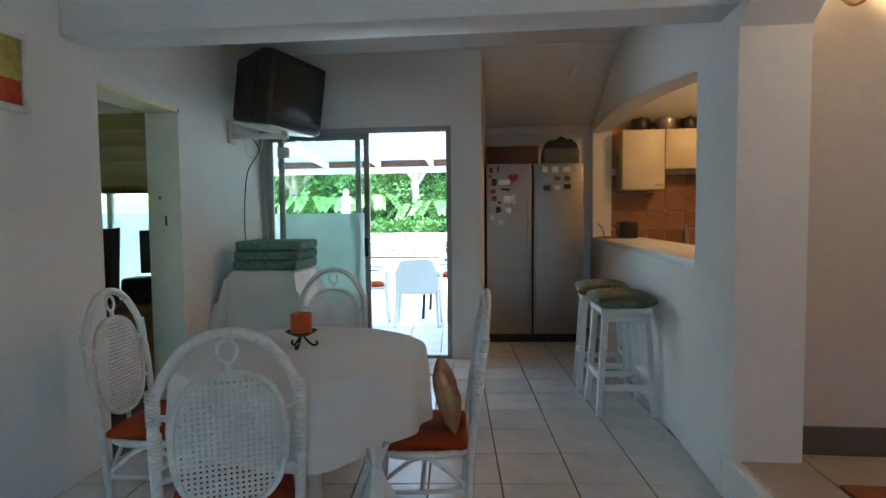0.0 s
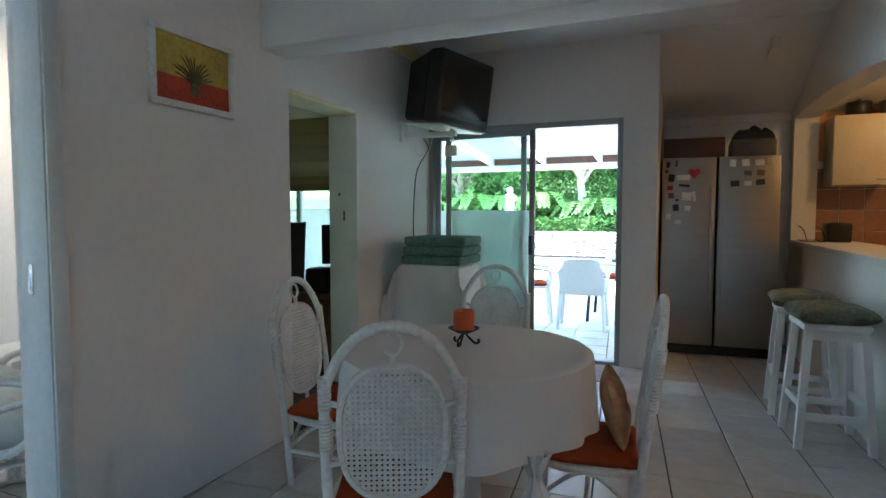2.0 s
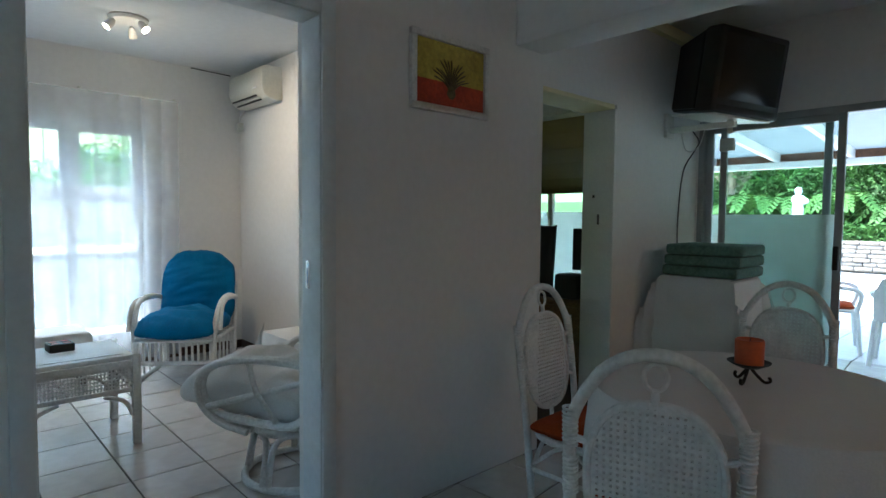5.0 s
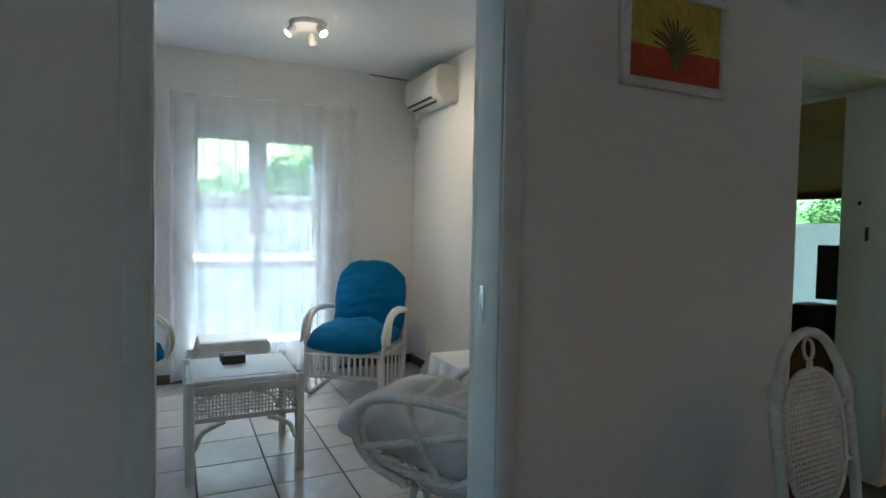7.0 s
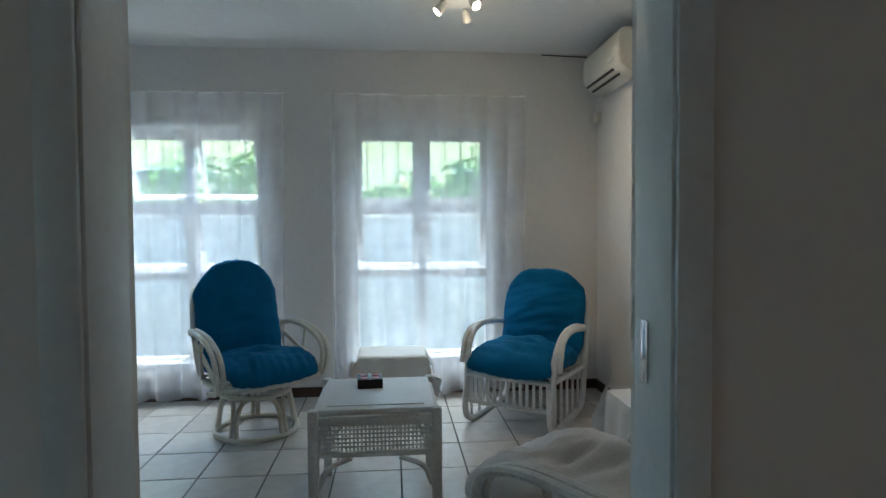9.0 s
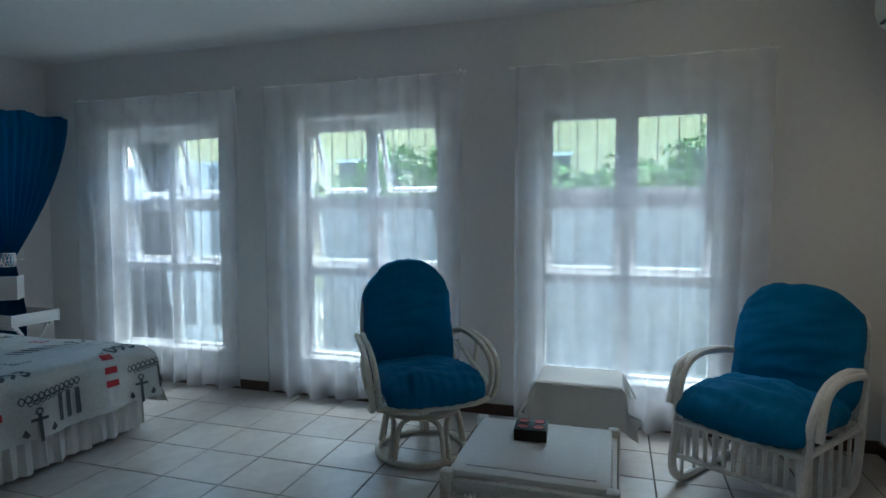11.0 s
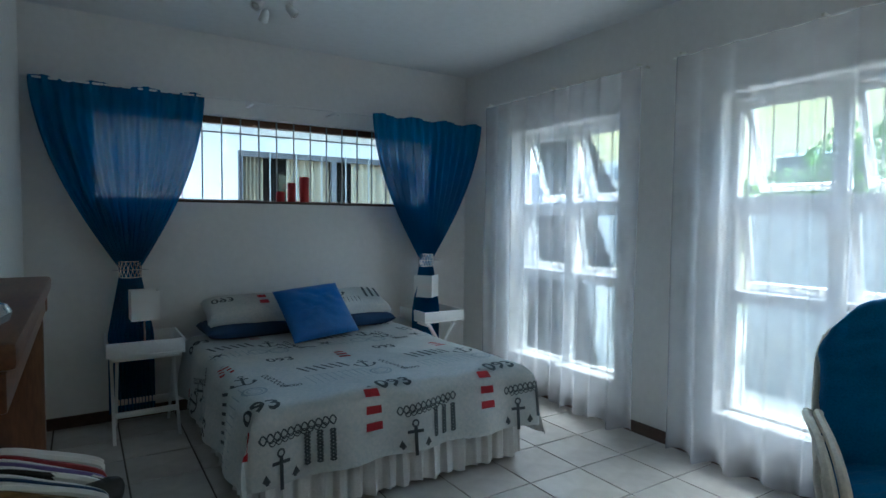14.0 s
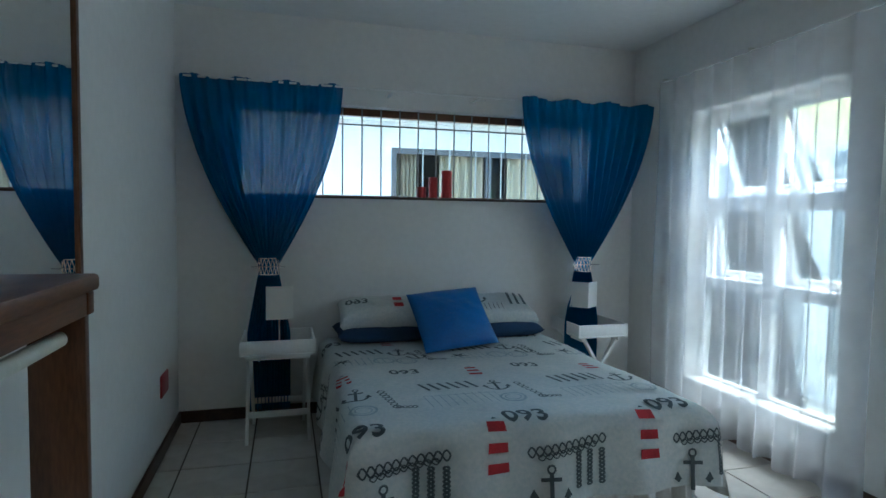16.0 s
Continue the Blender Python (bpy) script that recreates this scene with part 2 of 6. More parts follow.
def obj(name, bm, material, parent=None, label="", smooth=True, angle=40):
    """Links a bmesh as one mesh object."""
    bmesh.ops.recalc_face_normals(bm, faces=bm.faces[:])
    me = bpy.data.meshes.new(name)
    bm.to_mesh(me)
    bm.free()
    me.materials.append(material)
    if smooth:
        me.shade_smooth()
        me.set_sharp_from_angle(angle=radians(angle))
    ob = new(name, me)
    if parent:
        ob.parent = parent
    if label:
        tagged(ob, label=label)
    return ob


def part(name, bm, material, parent, label="", angle=40):
    return obj(name, bm, material, parent, label, True, angle)


def thing(name, m, label, category, group=""):
    """An empty at the base of a thing, which carries its tags."""
    ob = new(name)
    ob.empty_display_size = 0.1
    ob.matrix_basis = m
    return tagged(ob, label, category, group)


def structure(name, bm, material, label="", smooth=False):
    return tagged(obj(name, bm, material, None, label, smooth), kind="structure")


def box(bm, x0, x1, y0, y1, z0, z1, bevel=0.0, m=None):
    """A box with softened edges."""
    mm = Matrix.Translation(((x0 + x1) / 2, (y0 + y1) / 2, (z0 + z1) / 2)) @ Matrix.Diagonal((x1 - x0, y1 - y0, z1 - z0, 1))
    r = bmesh.ops.create_cube(bm, size=1, matrix=(m @ mm) if m else mm)
    if bevel:
        es = list({e for v in r["verts"] for e in v.link_edges})
        bmesh.ops.bevel(bm, geom=es, offset=bevel, segments=2, affect="EDGES", profile=0.5)
    return bm


def boxed(*a, **k):
    return box(bmesh.new(), *a, **k)


def tube(bm, pts, r, seg=8, closed=False, flat=1.0):
    """A round bar along a line of points; r may be one radius or one for each point."""
    pts = [Vector(p) for p in pts]
    n = len(pts)
    rs = r if isinstance(r, (list, tuple)) else [r] * n
    rings, up = [], None
    for i, p in enumerate(pts):
        a = pts[(i - 1) % n] if closed or i else p
        b = pts[(i + 1) % n] if closed or i < n - 1 else p
        d = (b - a).normalized()
        if up is None:
            up = d.orthogonal().normalized()
        up = (up - d * up.dot(d)).normalized()
        side = d.cross(up)
        rings.append([bm.verts.new(p + rs[i] * (math.cos(q) * up + flat * math.sin(q) * side)) for q in (2 * math.pi * k / seg for k in range(seg))])
    for i in range(n if closed else n - 1):
        a, b = rings[i], rings[(i + 1) % n]
        if closed and i == n - 1:
            k0 = min(range(seg), key=lambda k: (a[0].co - b[k].co).length)
            b = b[k0:] + b[:k0]
        for k in range(seg):
            bm.faces.new((a[k], a[(k + 1) % seg], b[(k + 1) % seg], b[k]))
    if not closed:
        bm.faces.new(rings[0][::-1])
        bm.faces.new(rings[-1])
    return bm


def tubes(lines, r, seg=8, closed=False):
    bm = bmesh.new()
    for pts in lines:
        tube(bm, pts, r, seg, closed)
    return bm


def ring(cx, cy, z, r, n=32, ry=None):
    return [(cx + r * math.cos(2 * math.pi * k / n), cy + (ry or r) * math.sin(2 * math.pi * k / n), z) for k in range(n)]


def curve(pts, n=8):
    """A smooth line through points (Catmull-Rom)."""
    p = [Vector(q) for q in pts]
    p = [2 * p[0] - p[1]] + p + [2 * p[-1] - p[-2]]
    out = []
    for i in range(1, len(p) - 2):
        for k in range(n):
            t = k / n
            out.append(0.5 * (2 * p[i] + (p[i + 1] - p[i - 1]) * t + (2 * p[i - 1] - 5 * p[i] + 4 * p[i + 1] - p[i + 2]) * t * t + (3 * p[i] - p[i - 1] - 3 * p[i + 1] + p[i + 2]) * t**3))
    return out + [p[-2]]


def lathe(bm, profile, seg=24, m=None):
    """A turned body from (radius, height) pairs."""
    rings = []
    for r, z in profile:
        ps = [Vector((r * math.cos(2 * math.pi * k / seg), r * math.sin(2 * math.pi * k / seg), z)) for k in range(seg)]
        rings.append([bm.verts.new(m @ p if m else p) for p in ps])
    for a, b in zip(rings, rings[1:]):
        for k in range(seg):
            bm.faces.new((a[k], a[(k + 1) % seg], b[(k + 1) % seg], b[k]))
    bm.faces.new(rings[0][::-1])
    bm.faces.new(rings[-1])
    return bm


def pillow(bm, w, d, h, m=None, power=0.35, crease=0.0, nx=30, ny=34, seed=0.0, square=3.2):
    """A stuffed cushion: a soft closed body with drawn-in corners and creases."""
    top, bot = [], []
    for i in range(nx + 1):
        ta, tb = [], []
        for j in range(ny + 1):
            u, v = 2 * i / nx - 1, 2 * j / ny - 1
            e = max(0.0, (1 - abs(u) ** square)) * max(0.0, (1 - abs(v) ** square))
            hh = h / 2 * e**power
            pull = 1 - 0.05 * (u * u) * (v * v)
            x, y = w / 2 * u * (1 - 0.08 * (1 - v * v)) * pull, d / 2 * v * (1 - 0.08 * (1 - u * u)) * pull
            q = crease * e * (noise.noise((u * 2.2 + seed, v * 3.1, seed)) + 0.5 * noise.noise((u * 6 + seed, v * 7, seed)) + 0.35 * noise.noise((u * 4 + 2 * v + seed, v * 17, seed)))
            pt, pb = Vector((x, y, hh + q)), Vector((x, y, -hh + 0.3 * q))
            if m:
                pt, pb = m @ pt, m @ pb
            edge = i in (0, nx) or j in (0, ny)
            a = bm.verts.new(pt)
            ta.append(a)
            tb.append(a if edge else bm.verts.new(pb))
        top.append(ta)
        bot.append(tb)
    for i in range(nx):
        for j in range(ny):
            bm.faces.new((top[i][j], top[i + 1][j], top[i + 1][j + 1], top[i][j + 1]))
            bm.faces.new((bot[i][j + 1], bot[i + 1][j + 1], bot[i + 1][j], bot[i][j]))
    return bm


def sheet(bm, fn, nu, nv, thick=0.0):
    """A surface from fn(u, v) with u and v from 0 to 1."""
    g = [[bm.verts.new(fn(i / nu, j / nv)) for j in range(nv + 1)] for i in range(nu + 1)]
    fs = [bm.faces.new((g[i][j], g[i + 1][j], g[i + 1][j + 1], g[i][j + 1])) for i in range(nu) for j in range(nv)]
    if thick:
        bmesh.ops.recalc_face_normals(bm, faces=fs)
        bmesh.ops.solidify(bm, geom=fs, thickness=thick)
    return bm


def slab(outer, holes, put, thickness):
    """A wall from its outline and openings in (u, z); put(u, z, d) gives the place at depth d."""
    bm = bmesh.new()
    edges = []
    for loop in [outer] + list(holes):
        vs = [bm.verts.new(put(u, z, 0)) for u, z in loop]
        edges += [bm.edges.new((vs[i], vs[(i + 1) % len(vs)])) for i in range(len(vs))]
    r = bmesh.ops.triangle_fill(bm, use_beauty=True, use_dissolve=False, edges=edges)
    faces = [f for f in r["geom"] if isinstance(f, bmesh.types.BMFace)]
    ext = bmesh.ops.extrude_face_region(bm, geom=faces)
    step = put(0, 0, thickness) - put(0, 0, 0)
    bmesh.ops.translate(bm, vec=step, verts=[v for v in ext["geom"] if isinstance(v, bmesh.types.BMVert)])
    return bm


def rect(u0, u1, z0, z1):
    return [(u0, z0), (u1, z0), (u1, z1), (u0, z1)]


def on_x(x, sign=1):
    return lambda u, z, d: Vector((x + sign * d, u, z))


def on_y(y, sign=1):
    return lambda u, z, d: Vector((u, y + sign * d, z))


# ---- structure: the plan ----
BX0, BX1, BY0, BY1, BH = -4.87, -1.62, -3.17, 2.95, 2.62  # bedroom
DX = -1.40  # dining face of the partition
TOP = 2.75
JL, JR = 0.895, 1.79  # clear width of the bedroom door
WIN = ((1.03, 2.117), (-0.725, 0.357), (-2.50, -1.42))
WZ0, WZ1 = 0.26, 2.04
SLX0, SLX1, SLY = -1.55, 0.215, 5.435

structure("floor", boxed(BX0 - 0.2, 1.66, BY0 - 0.2, 6.95, -0.12, -0.005), GROUT)
structure("wall_partition", slab([(BY0 - 0.2, 0), (JL - 0.03, 0), (JL - 0.03, 2.06), (JR + 0.03, 2.06), (JR + 0.03, 0), (3.15, 0), (3.15, TOP), (BY0 - 0.2, TOP)], [], on_x(DX, -1), DX - BX1), PLASTER)
structure("wall_window_side", slab(rect(BY0 - 0.2, 3.15, -0.1, TOP), [rect(a, b, WZ0, WZ1) for a, b in WIN], on_x(BX0, -1), 0.2), PLASTER)
structure("wall_bed_side", slab(rect(BX0, BX1, -0.1, TOP), [rect(-4.62, -1.95, 1.46, 2.07)], on_y(BY0, -1), 0.2), PLASTER)
structure("wall_cooler_side", slab(rect(BX0, BX1, -0.1, TOP), [], on_y(BY1, 1), 0.2), PLASTER)
structure("ceiling_bedroom", boxed(BX0 - 0.2, BX1 + 0.02, BY0 - 0.2, BY1 + 0.05, BH, BH + 0.1), CEIL)
structure("wall_television_side", slab([(3.152, 2.05), (4.17, 2.05), (4.17, 0), (SLY, 0), (SLY, TOP), (3.152, TOP)], [], on_x(-1.56, -1), 0.25), PLASTER)
structure("wall_garden_side", slab([(BX0 - 0.2, -0.1), (-4.0, -0.1), (-4.0, 2.34), (-2.15, 2.34), (-2.15, -0.1), (SLX0, -0.1), (SLX0, 2.09), (SLX1, 2.09), (SLX1, -0.1), (0.485, -0.1), (0.485, TOP + 0.1), (BX0 - 0.2, TOP + 0.1)], [], on_y(SLY, 1), 0.2), PLASTER)
structure("wall_study_side", slab(rect(3.15, SLY, -0.1, TOP), [], on_x(BX0, -1), 0.2), YELLOW_WALL)
structure("wall_study_inner", slab(rect(BX0, BX1 - 0.01, -0.1, TOP), [], on_y(3.156, 1), 0.02), YELLOW_WALL)
structure("ceiling_study", boxed(BX0, -1.51, 3.17, SLY, BH + 0.02, BH + 0.1), YELLOW_WALL)
structure("beam", boxed(DX, 1.66, 2.915, 3.15, 2.147, TOP, bevel=0.012), PLASTER, smooth=True)
structure("wall_recess_side", slab(rect(SLY + 0.2, 6.95, -0.1, TOP + 0.1), [], on_x(0.485, -1), 0.15), PLASTER)
structure("wall_recess_back", slab(rect(0.335, 4.3, -0.1, TOP + 0.1), [], on_y(6.95, 1), 0.15), PLASTER)


def arch(u0, u1, z0, spring, rise, n=20, power=2.0):
    """An opening with an upright side and a flat curve above."""
    top = [(u1 + (u0 - u1) * k / n, spring + rise * (1 - abs(2 * k / n - 1) ** power)) for k in range(n + 1)]
    return [(u0, z0), (u1, z0)] + top


HATCH = [(3.445, 1.04), (6.82, 1.04)] + [(y, 2.216 - 0.213 * ((6.2 - y) / 2.76) ** 2) for y in (6.82 - 3.375 * k / 20 for k in range(21))]
structure("wall_kitchen", slab([(2.935, 0.196), (3.065, 0.196), (3.065, -0.1), (6.95, -0.1), (6.95, TOP + 0.1), (2.935, TOP + 0.1)], [HATCH], on_x(1.66, 1), 0.2), PLASTER)
structure("pillar", boxed(1.8605, 1.95, 2.9352, 3.149, 0.196, TOP), PLASTER)
HALL = arch(0.5, 2.935, 2.06, 2.0601, 0.42)[2:]
structure("wall_hall_arch", slab([(-2.6, 0.2), (0.5, 0.2), (0.5, 2.06)] + HALL[::-1][1:-1] + [(2.935, 2.06), (2.935, TOP), (-2.6, TOP)], [], on_x(1.66, 1), 0.29), PLASTER)
structure("step_hall", boxed(1.66, 4.3, -2.6, 3.06, -0.1, 0.194, bevel=0.006), PLASTER)
structure("wall_hall_back", slab(rect(1.95, 4.3, 0.1, TOP), [], on_y(3.05, 1), 0.1), BEIGE)
structure("skirting_hall", boxed(1.952, 4.3, 3.035, 3.049, 0.2, 0.33, bevel=0.004), GREY_SKIRT)
structure("wall_hall_outer", slab(rect(-2.6, 6.95, -0.1, TOP + 0.1), [], on_x(4.3, 1), 0.15), BEIGE)
structure("wall_living_back", slab(rect(DX, 4.3, -0.1, TOP), [rect(-0.22, 0.72, 1.0, 2.0)], on_y(-2.6, -1), 0.15), PLASTER)
structure("ceiling_dining", boxed(BX1, 4.45, BY0, SLY + 0.2, TOP, TOP + 0.1), CEIL)
bm = bmesh.new()
for x in (0.34, 4.3):
    [bm.verts.new((x, y, z)) for y, z in ((5.40, 2.74), (6.95, 2.27), (6.95, 2.37), (5.40, 2.84))]
bm.verts.ensure_lookup_table()
v = bm.verts
for f in ((0, 1, 2, 3), (7, 6, 5, 4), (0, 4, 5, 1), (1, 5, 6, 2), (2, 6, 7, 3), (3, 7, 4, 0)):
    bm.faces.new([v[i] for i in f])
structure("ceiling_recess", bm, CEIL)
structure("wall_kitchen_back", boxed(1.862, 4.298, 6.9465, 6.9495, 1.80, 2.60), ORANGE_WALL)
structure("cornice_recess", boxed(0.49, 1.655, 6.90, 6.949, 2.20, 2.30, bevel=0.01), PLASTER, smooth=True)

# skirting boards
structure("skirting_bed_side", boxed(BX0, BX1, BY0 + 0.001, BY0 + 0.017, 0, 0.075, bevel=0.004), SKIRT)
structure("skirting_window_side", boxed(BX0 + 0.001, BX0 + 0.017, BY0 + 0.018, BY1, 0, 0.075, bevel=0.004), SKIRT)
structure("skirting_partition", boxed(BX1 - 0.017, BX1 - 0.001, BY0 + 0.018, 0.78, 0, 0.075, bevel=0.004), SKIRT)
structure("skirting_cooler_side", boxed(BX0 + 0.018, BX1, BY1 - 0.017, BY1 - 0.001, 0, 0.075, bevel=0.004), SKIRT)

# bedroom door: frame in the opening, leaf folded back against the wall
frame_1 = tagged(new("door_frame_1"), "pale grey painted timber door frame", "door frame", kind="structure")
for nm, a in (("jamb", (DX - 0.135, DX + 0.002, JL - 0.03, JL, 0, 2.03)), ("jamb", (DX - 0.135, DX + 0.002, JR, JR + 0.03, 0, 2.03)), ("head", (DX - 0.135, DX + 0.002, JL - 0.03, JR + 0.03, 2.03, 2.06))):
    part(nm, boxed(*a, bevel=0.003), FRAME, frame_1)
for a in ((DX + 0.003, DX + 0.014, JL - 0.065, JL - 0.005, 0, 2.10), (DX + 0.003, DX + 0.014, JR + 0.005, JR + 0.065, 0, 2.10), (DX + 0.003, DX + 0.014, JL - 0.004, JR + 0.004, 2.035, 2.10)):
    part("architrave", boxed(*a, bevel=0.004), FRAME, frame_1)
part("strike_plate", boxed(DX - 0.10, DX - 0.075, JR - 0.004, JR - 0.001, 0.99, 1.10, bevel=0.001), CHROME, frame_1, "small steel strike plate")
LEAF_W = 0.475
hinge, free = Vector((-1.645, 0.77)), Vector((-1.805, 0.325))
turn = math.degrees(math.atan2(free.y - hinge.y, free.x - hinge.x))
door_1 = tagged(thing("door_1", pose(hinge.x, hinge.y, 0.012, 0, 0, turn), "white painted flush door, folded open", "door"), kind="structure")
part("leaf", boxed(0, LEAF_W, -0.02, 0.02, 0, 2.02, bevel=0.003), DOOR, door_1)
for sgn in (1, -1):
    y0 = 0.0205 * sgn
    pl = part("back_plate", boxed(LEAF_W - 0.075, LEAF_W - 0.030, min(y0, y0 + 0.004 * sgn), max(y0, y0 + 0.004 * sgn), 1.130, 1.296, bevel=0.0015), CHROME, door_1, "long chrome handle plate")
    part("lever", tubes([curve([(LEAF_W - 0.052, y0, 1.230), (LEAF_W - 0.052, y0 + 0.040 * sgn, 1.230), (LEAF_W - 0.075, y0 + 0.050 * sgn, 1.230), (LEAF_W - 0.145, y0 + 0.050 * sgn, 1.226)], 5)], 0.011), CHROME, pl, "chrome lever handle")
    part("keyhole", boxed(LEAF_W - 0.056, LEAF_W - 0.049, min(y0 + 0.0041 * sgn, y0 + 0.0049 * sgn), max(y0 + 0.0041 * sgn, y0 + 0.0049 * sgn), 1.152, 1.18), BLACK, pl)
# study door frame, far jamb with its latch
frame_2 = tagged(new("door_frame_2"), "cream painted door frame without a leaf", "door frame", kind="structure")
part("jamb", boxed(-1.80, -1.555, 4.14, 4.168, 0, 2.02, bevel=0.004), WHITE, frame_2)
part("head", boxed(-1.80, -1.557, 3.154, 4.139, 2.02, 2.049, bevel=0.004), YELLOW_WALL, frame_2)
part("latch", boxed(-1.715, -1.70, 4.1365, 4.1395, 1.425, 1.445), BLACK, frame_2)
part("strike_plate", boxed(-1.675, -1.66, 4.1365, 4.1395, 1.24, 1.31), BAR, frame_2)

# ---- windows ----


def casement(w, h, m, parent, bar=0.035):
    """A sash: four rails round a pane."""
    bm = bmesh.new()
    for a in ((0, bar, 0, h), (w - bar, w, 0, h), (bar, w - bar, 0, bar), (bar, w - bar, h - bar, h)):
        box(bm, -0.018, 0.018, a[0], a[1], a[2], a[3], 0.004)
    s = part("casement", bm, WHITE, parent, "white sash")
    s.matrix_basis = m
    p = part("pane", boxed(-0.003, 0.003, bar, w - bar, bar, h - bar), GLASS, s)
    p.visible_shadow = False


def window(k, y0, y1, tilt):
    """Two columns of three lights, the upper and middle ones sashes hung at the top."""
    win = tagged(new(f"window_{k}"), "white steel window with burglar bars", "window", kind="structure")
    xf, b = BX0 - 0.13, 0.045
    bm = bmesh.new()
    for a in ((y0, y0 + b, WZ0, WZ1), (y1 - b, y1, WZ0, WZ1), (y0 + b, y1 - b, WZ0, WZ0 + b), (y0 + b, y1 - b, WZ1 - b, WZ1), (y0 + b, y1 - b, 1.42, 1.48), (y0 + b, y1 - b, 0.89, 0.96)):
        box(bm, xf - 0.03, xf + 0.03, *a, 0.004)
    mid = (y0 + y1) / 2
    for z0, z1 in ((WZ0 + b, 0.89), (0.96, 1.42), (1.48, WZ1 - b)):
        box(bm, xf - 0.028, xf + 0.028, mid - 0.035, mid + 0.035, z0, z1, 0.004)
    part("window_frame", bm, WHITE, win)
    part("window_sill", boxed(BX0 - 0.10, BX0 + 0.03, y0 + 0.002, y1 - 0.002, WZ0 - 0.004, WZ0 + 0.028, bevel=0.006), WHITE, win, "white painted sill")
    for i, (a, c) in enumerate(((y0 + b, mid - 0.035), (mid + 0.035, y1 - b))):
        p = part("pane", boxed(xf - 0.003, xf + 0.003, a, c, WZ0 + b, 0.89), GLASS, win)
        p.visible_shadow = False
        for row, (z0, z1) in enumerate(((0.96, 1.42), (1.48, WZ1 - b))):
            t = tilt[row]
            hgt = z1 - z0
            m = Matrix.Translation((xf - 0.02, a, z1)) @ pose(0, 0, 0, 0, t, 0) @ Matrix.Translation((0, 0, -hgt))
            casement(c - a, hgt, m, win)
            if t > 3:
                part("stay", tubes([[(xf, c - 0.02, z0 + 0.02), (xf - 0.02 - hgt * math.sin(radians(t)) * 0.95, c - 0.02, z1 - hgt * math.cos(radians(t)) * 0.95)]], 0.006), BAR, win)
    for j in range(1, 9):
        y = y0 + (y1 - y0) * j / 9
        if abs(y - mid) > 0.03:
            part("bar", tubes([[(xf + 0.055, y, WZ0 + 0.03), (xf + 0.055, y, WZ1 - 0.004)]], 0.0035, 6), WHITE, win)
    return win


window(1, *WIN[0], (7, 0))
window(2, *WIN[1], (12, 22))
window(3, *WIN[2], (12, 22))

# high window over the bed
win = tagged(new("window_4"), "high timber window with black burglar bars", "window", kind="structure")
wy = BY0 - 0.12
bm = bmesh.new()
for a in ((-4.62, -4.57, 1.46, 2.07), (-2.0, -1.95, 1.46, 2.07), (-4.57, -2.0, 2.02, 2.07), (-4.57, -2.0, 1.46, 1.475)):
    box(bm, a[0], a[1], wy - 0.03, wy + 0.03, a[2], a[3], 0.003)
part("window_frame", bm, WOOD, win, "dark red timber frame")
part("window_sill", boxed(-4.618, -1.952, BY0 - 0.09, BY0 + 0.012, 1.448, 1.466, bevel=0.004), SKIRT, win, "dark narrow sill")
p = part("pane", boxed(-4.57, -2.0, wy - 0.003, wy + 0.003, 1.476, 2.019), GLASS, win)
p.visible_shadow = False
for k in range(19):
    x = -4.5 + k * 0.132
    part("bar", tubes([[(x, wy + 0.05, 1.467), (x, wy + 0.05, 2.069)]], 0.0055, 6), BAR_GREY, win)
part("rail", tubes([[(-4.618, wy + 0.058, 1.955), (-1.952, wy + 0.058, 1.955)]], 0.006, 6), BAR_GREY, win)

# sliding door to the patio
sd = tagged(new("sliding_door"), "grey aluminium sliding door, half open, with frosted film", "sliding door", kind="structure")
fy = SLY + 0.06
bm = bmesh.new()
for a in ((SLX0, SLX0 + 0.045, 0.0, 2.09), (SLX1 - 0.045, SLX1, 0.0, 2.09), (SLX0 + 0.045, SLX1 - 0.045, 2.04, 2.09), (SLX0 + 0.045, SLX1 - 0.045, 0.0, 0.03)):
    box(bm, a[0], a[1], fy - 0.05, fy + 0.05, a[2], a[3], 0.003)
part("door_frame", bm, ALU, sd)


def glazed(x0, x1, y, parent, nm):
    bm = bmesh.new()
    for a in ((x0, x0 + 0.05, 0.031, 2.039), (x1 - 0.05, x1, 0.031, 2.039), (x0 + 0.05, x1 - 0.05, 1.985, 2.039), (x0 + 0.05, x1 - 0.05, 0.031, 0.10)):
        box(bm, a[0], a[1], y - 0.016, y + 0.016, a[2], a[3], 0.003)
    leaf = part(nm, bm, ALU, parent)
    p = part("pane", boxed(x0 + 0.05, x1 - 0.05, y - 0.003, y + 0.003, 0.10, 1.985), GLASS, leaf)
    p.visible_shadow = False
    part("film", boxed(x0 + 0.052, x1 - 0.052, y - 0.006, y - 0.0045, 0.102, 1.325), FROST, leaf, "frosted film on the lower glass")
    return leaf


glazed(SLX0 + 0.046, -0.62, fy + 0.022, sd, "fixed_panel")
lf = glazed(SLX0 + 0.17, -0.53, fy - 0.022, sd, "sliding_panel")
part("door_handle", boxed(-0.575, -0.54, fy - 0.075, fy - 0.039, 0.93, 1.10, bevel=0.006), BLACK, lf, "black pull handle")
part("lock_strike", boxed(SLX1 - 0.052, SLX1 - 0.046, fy - 0.02, fy + 0.02, 0.96, 1.06), BLACK, sd)

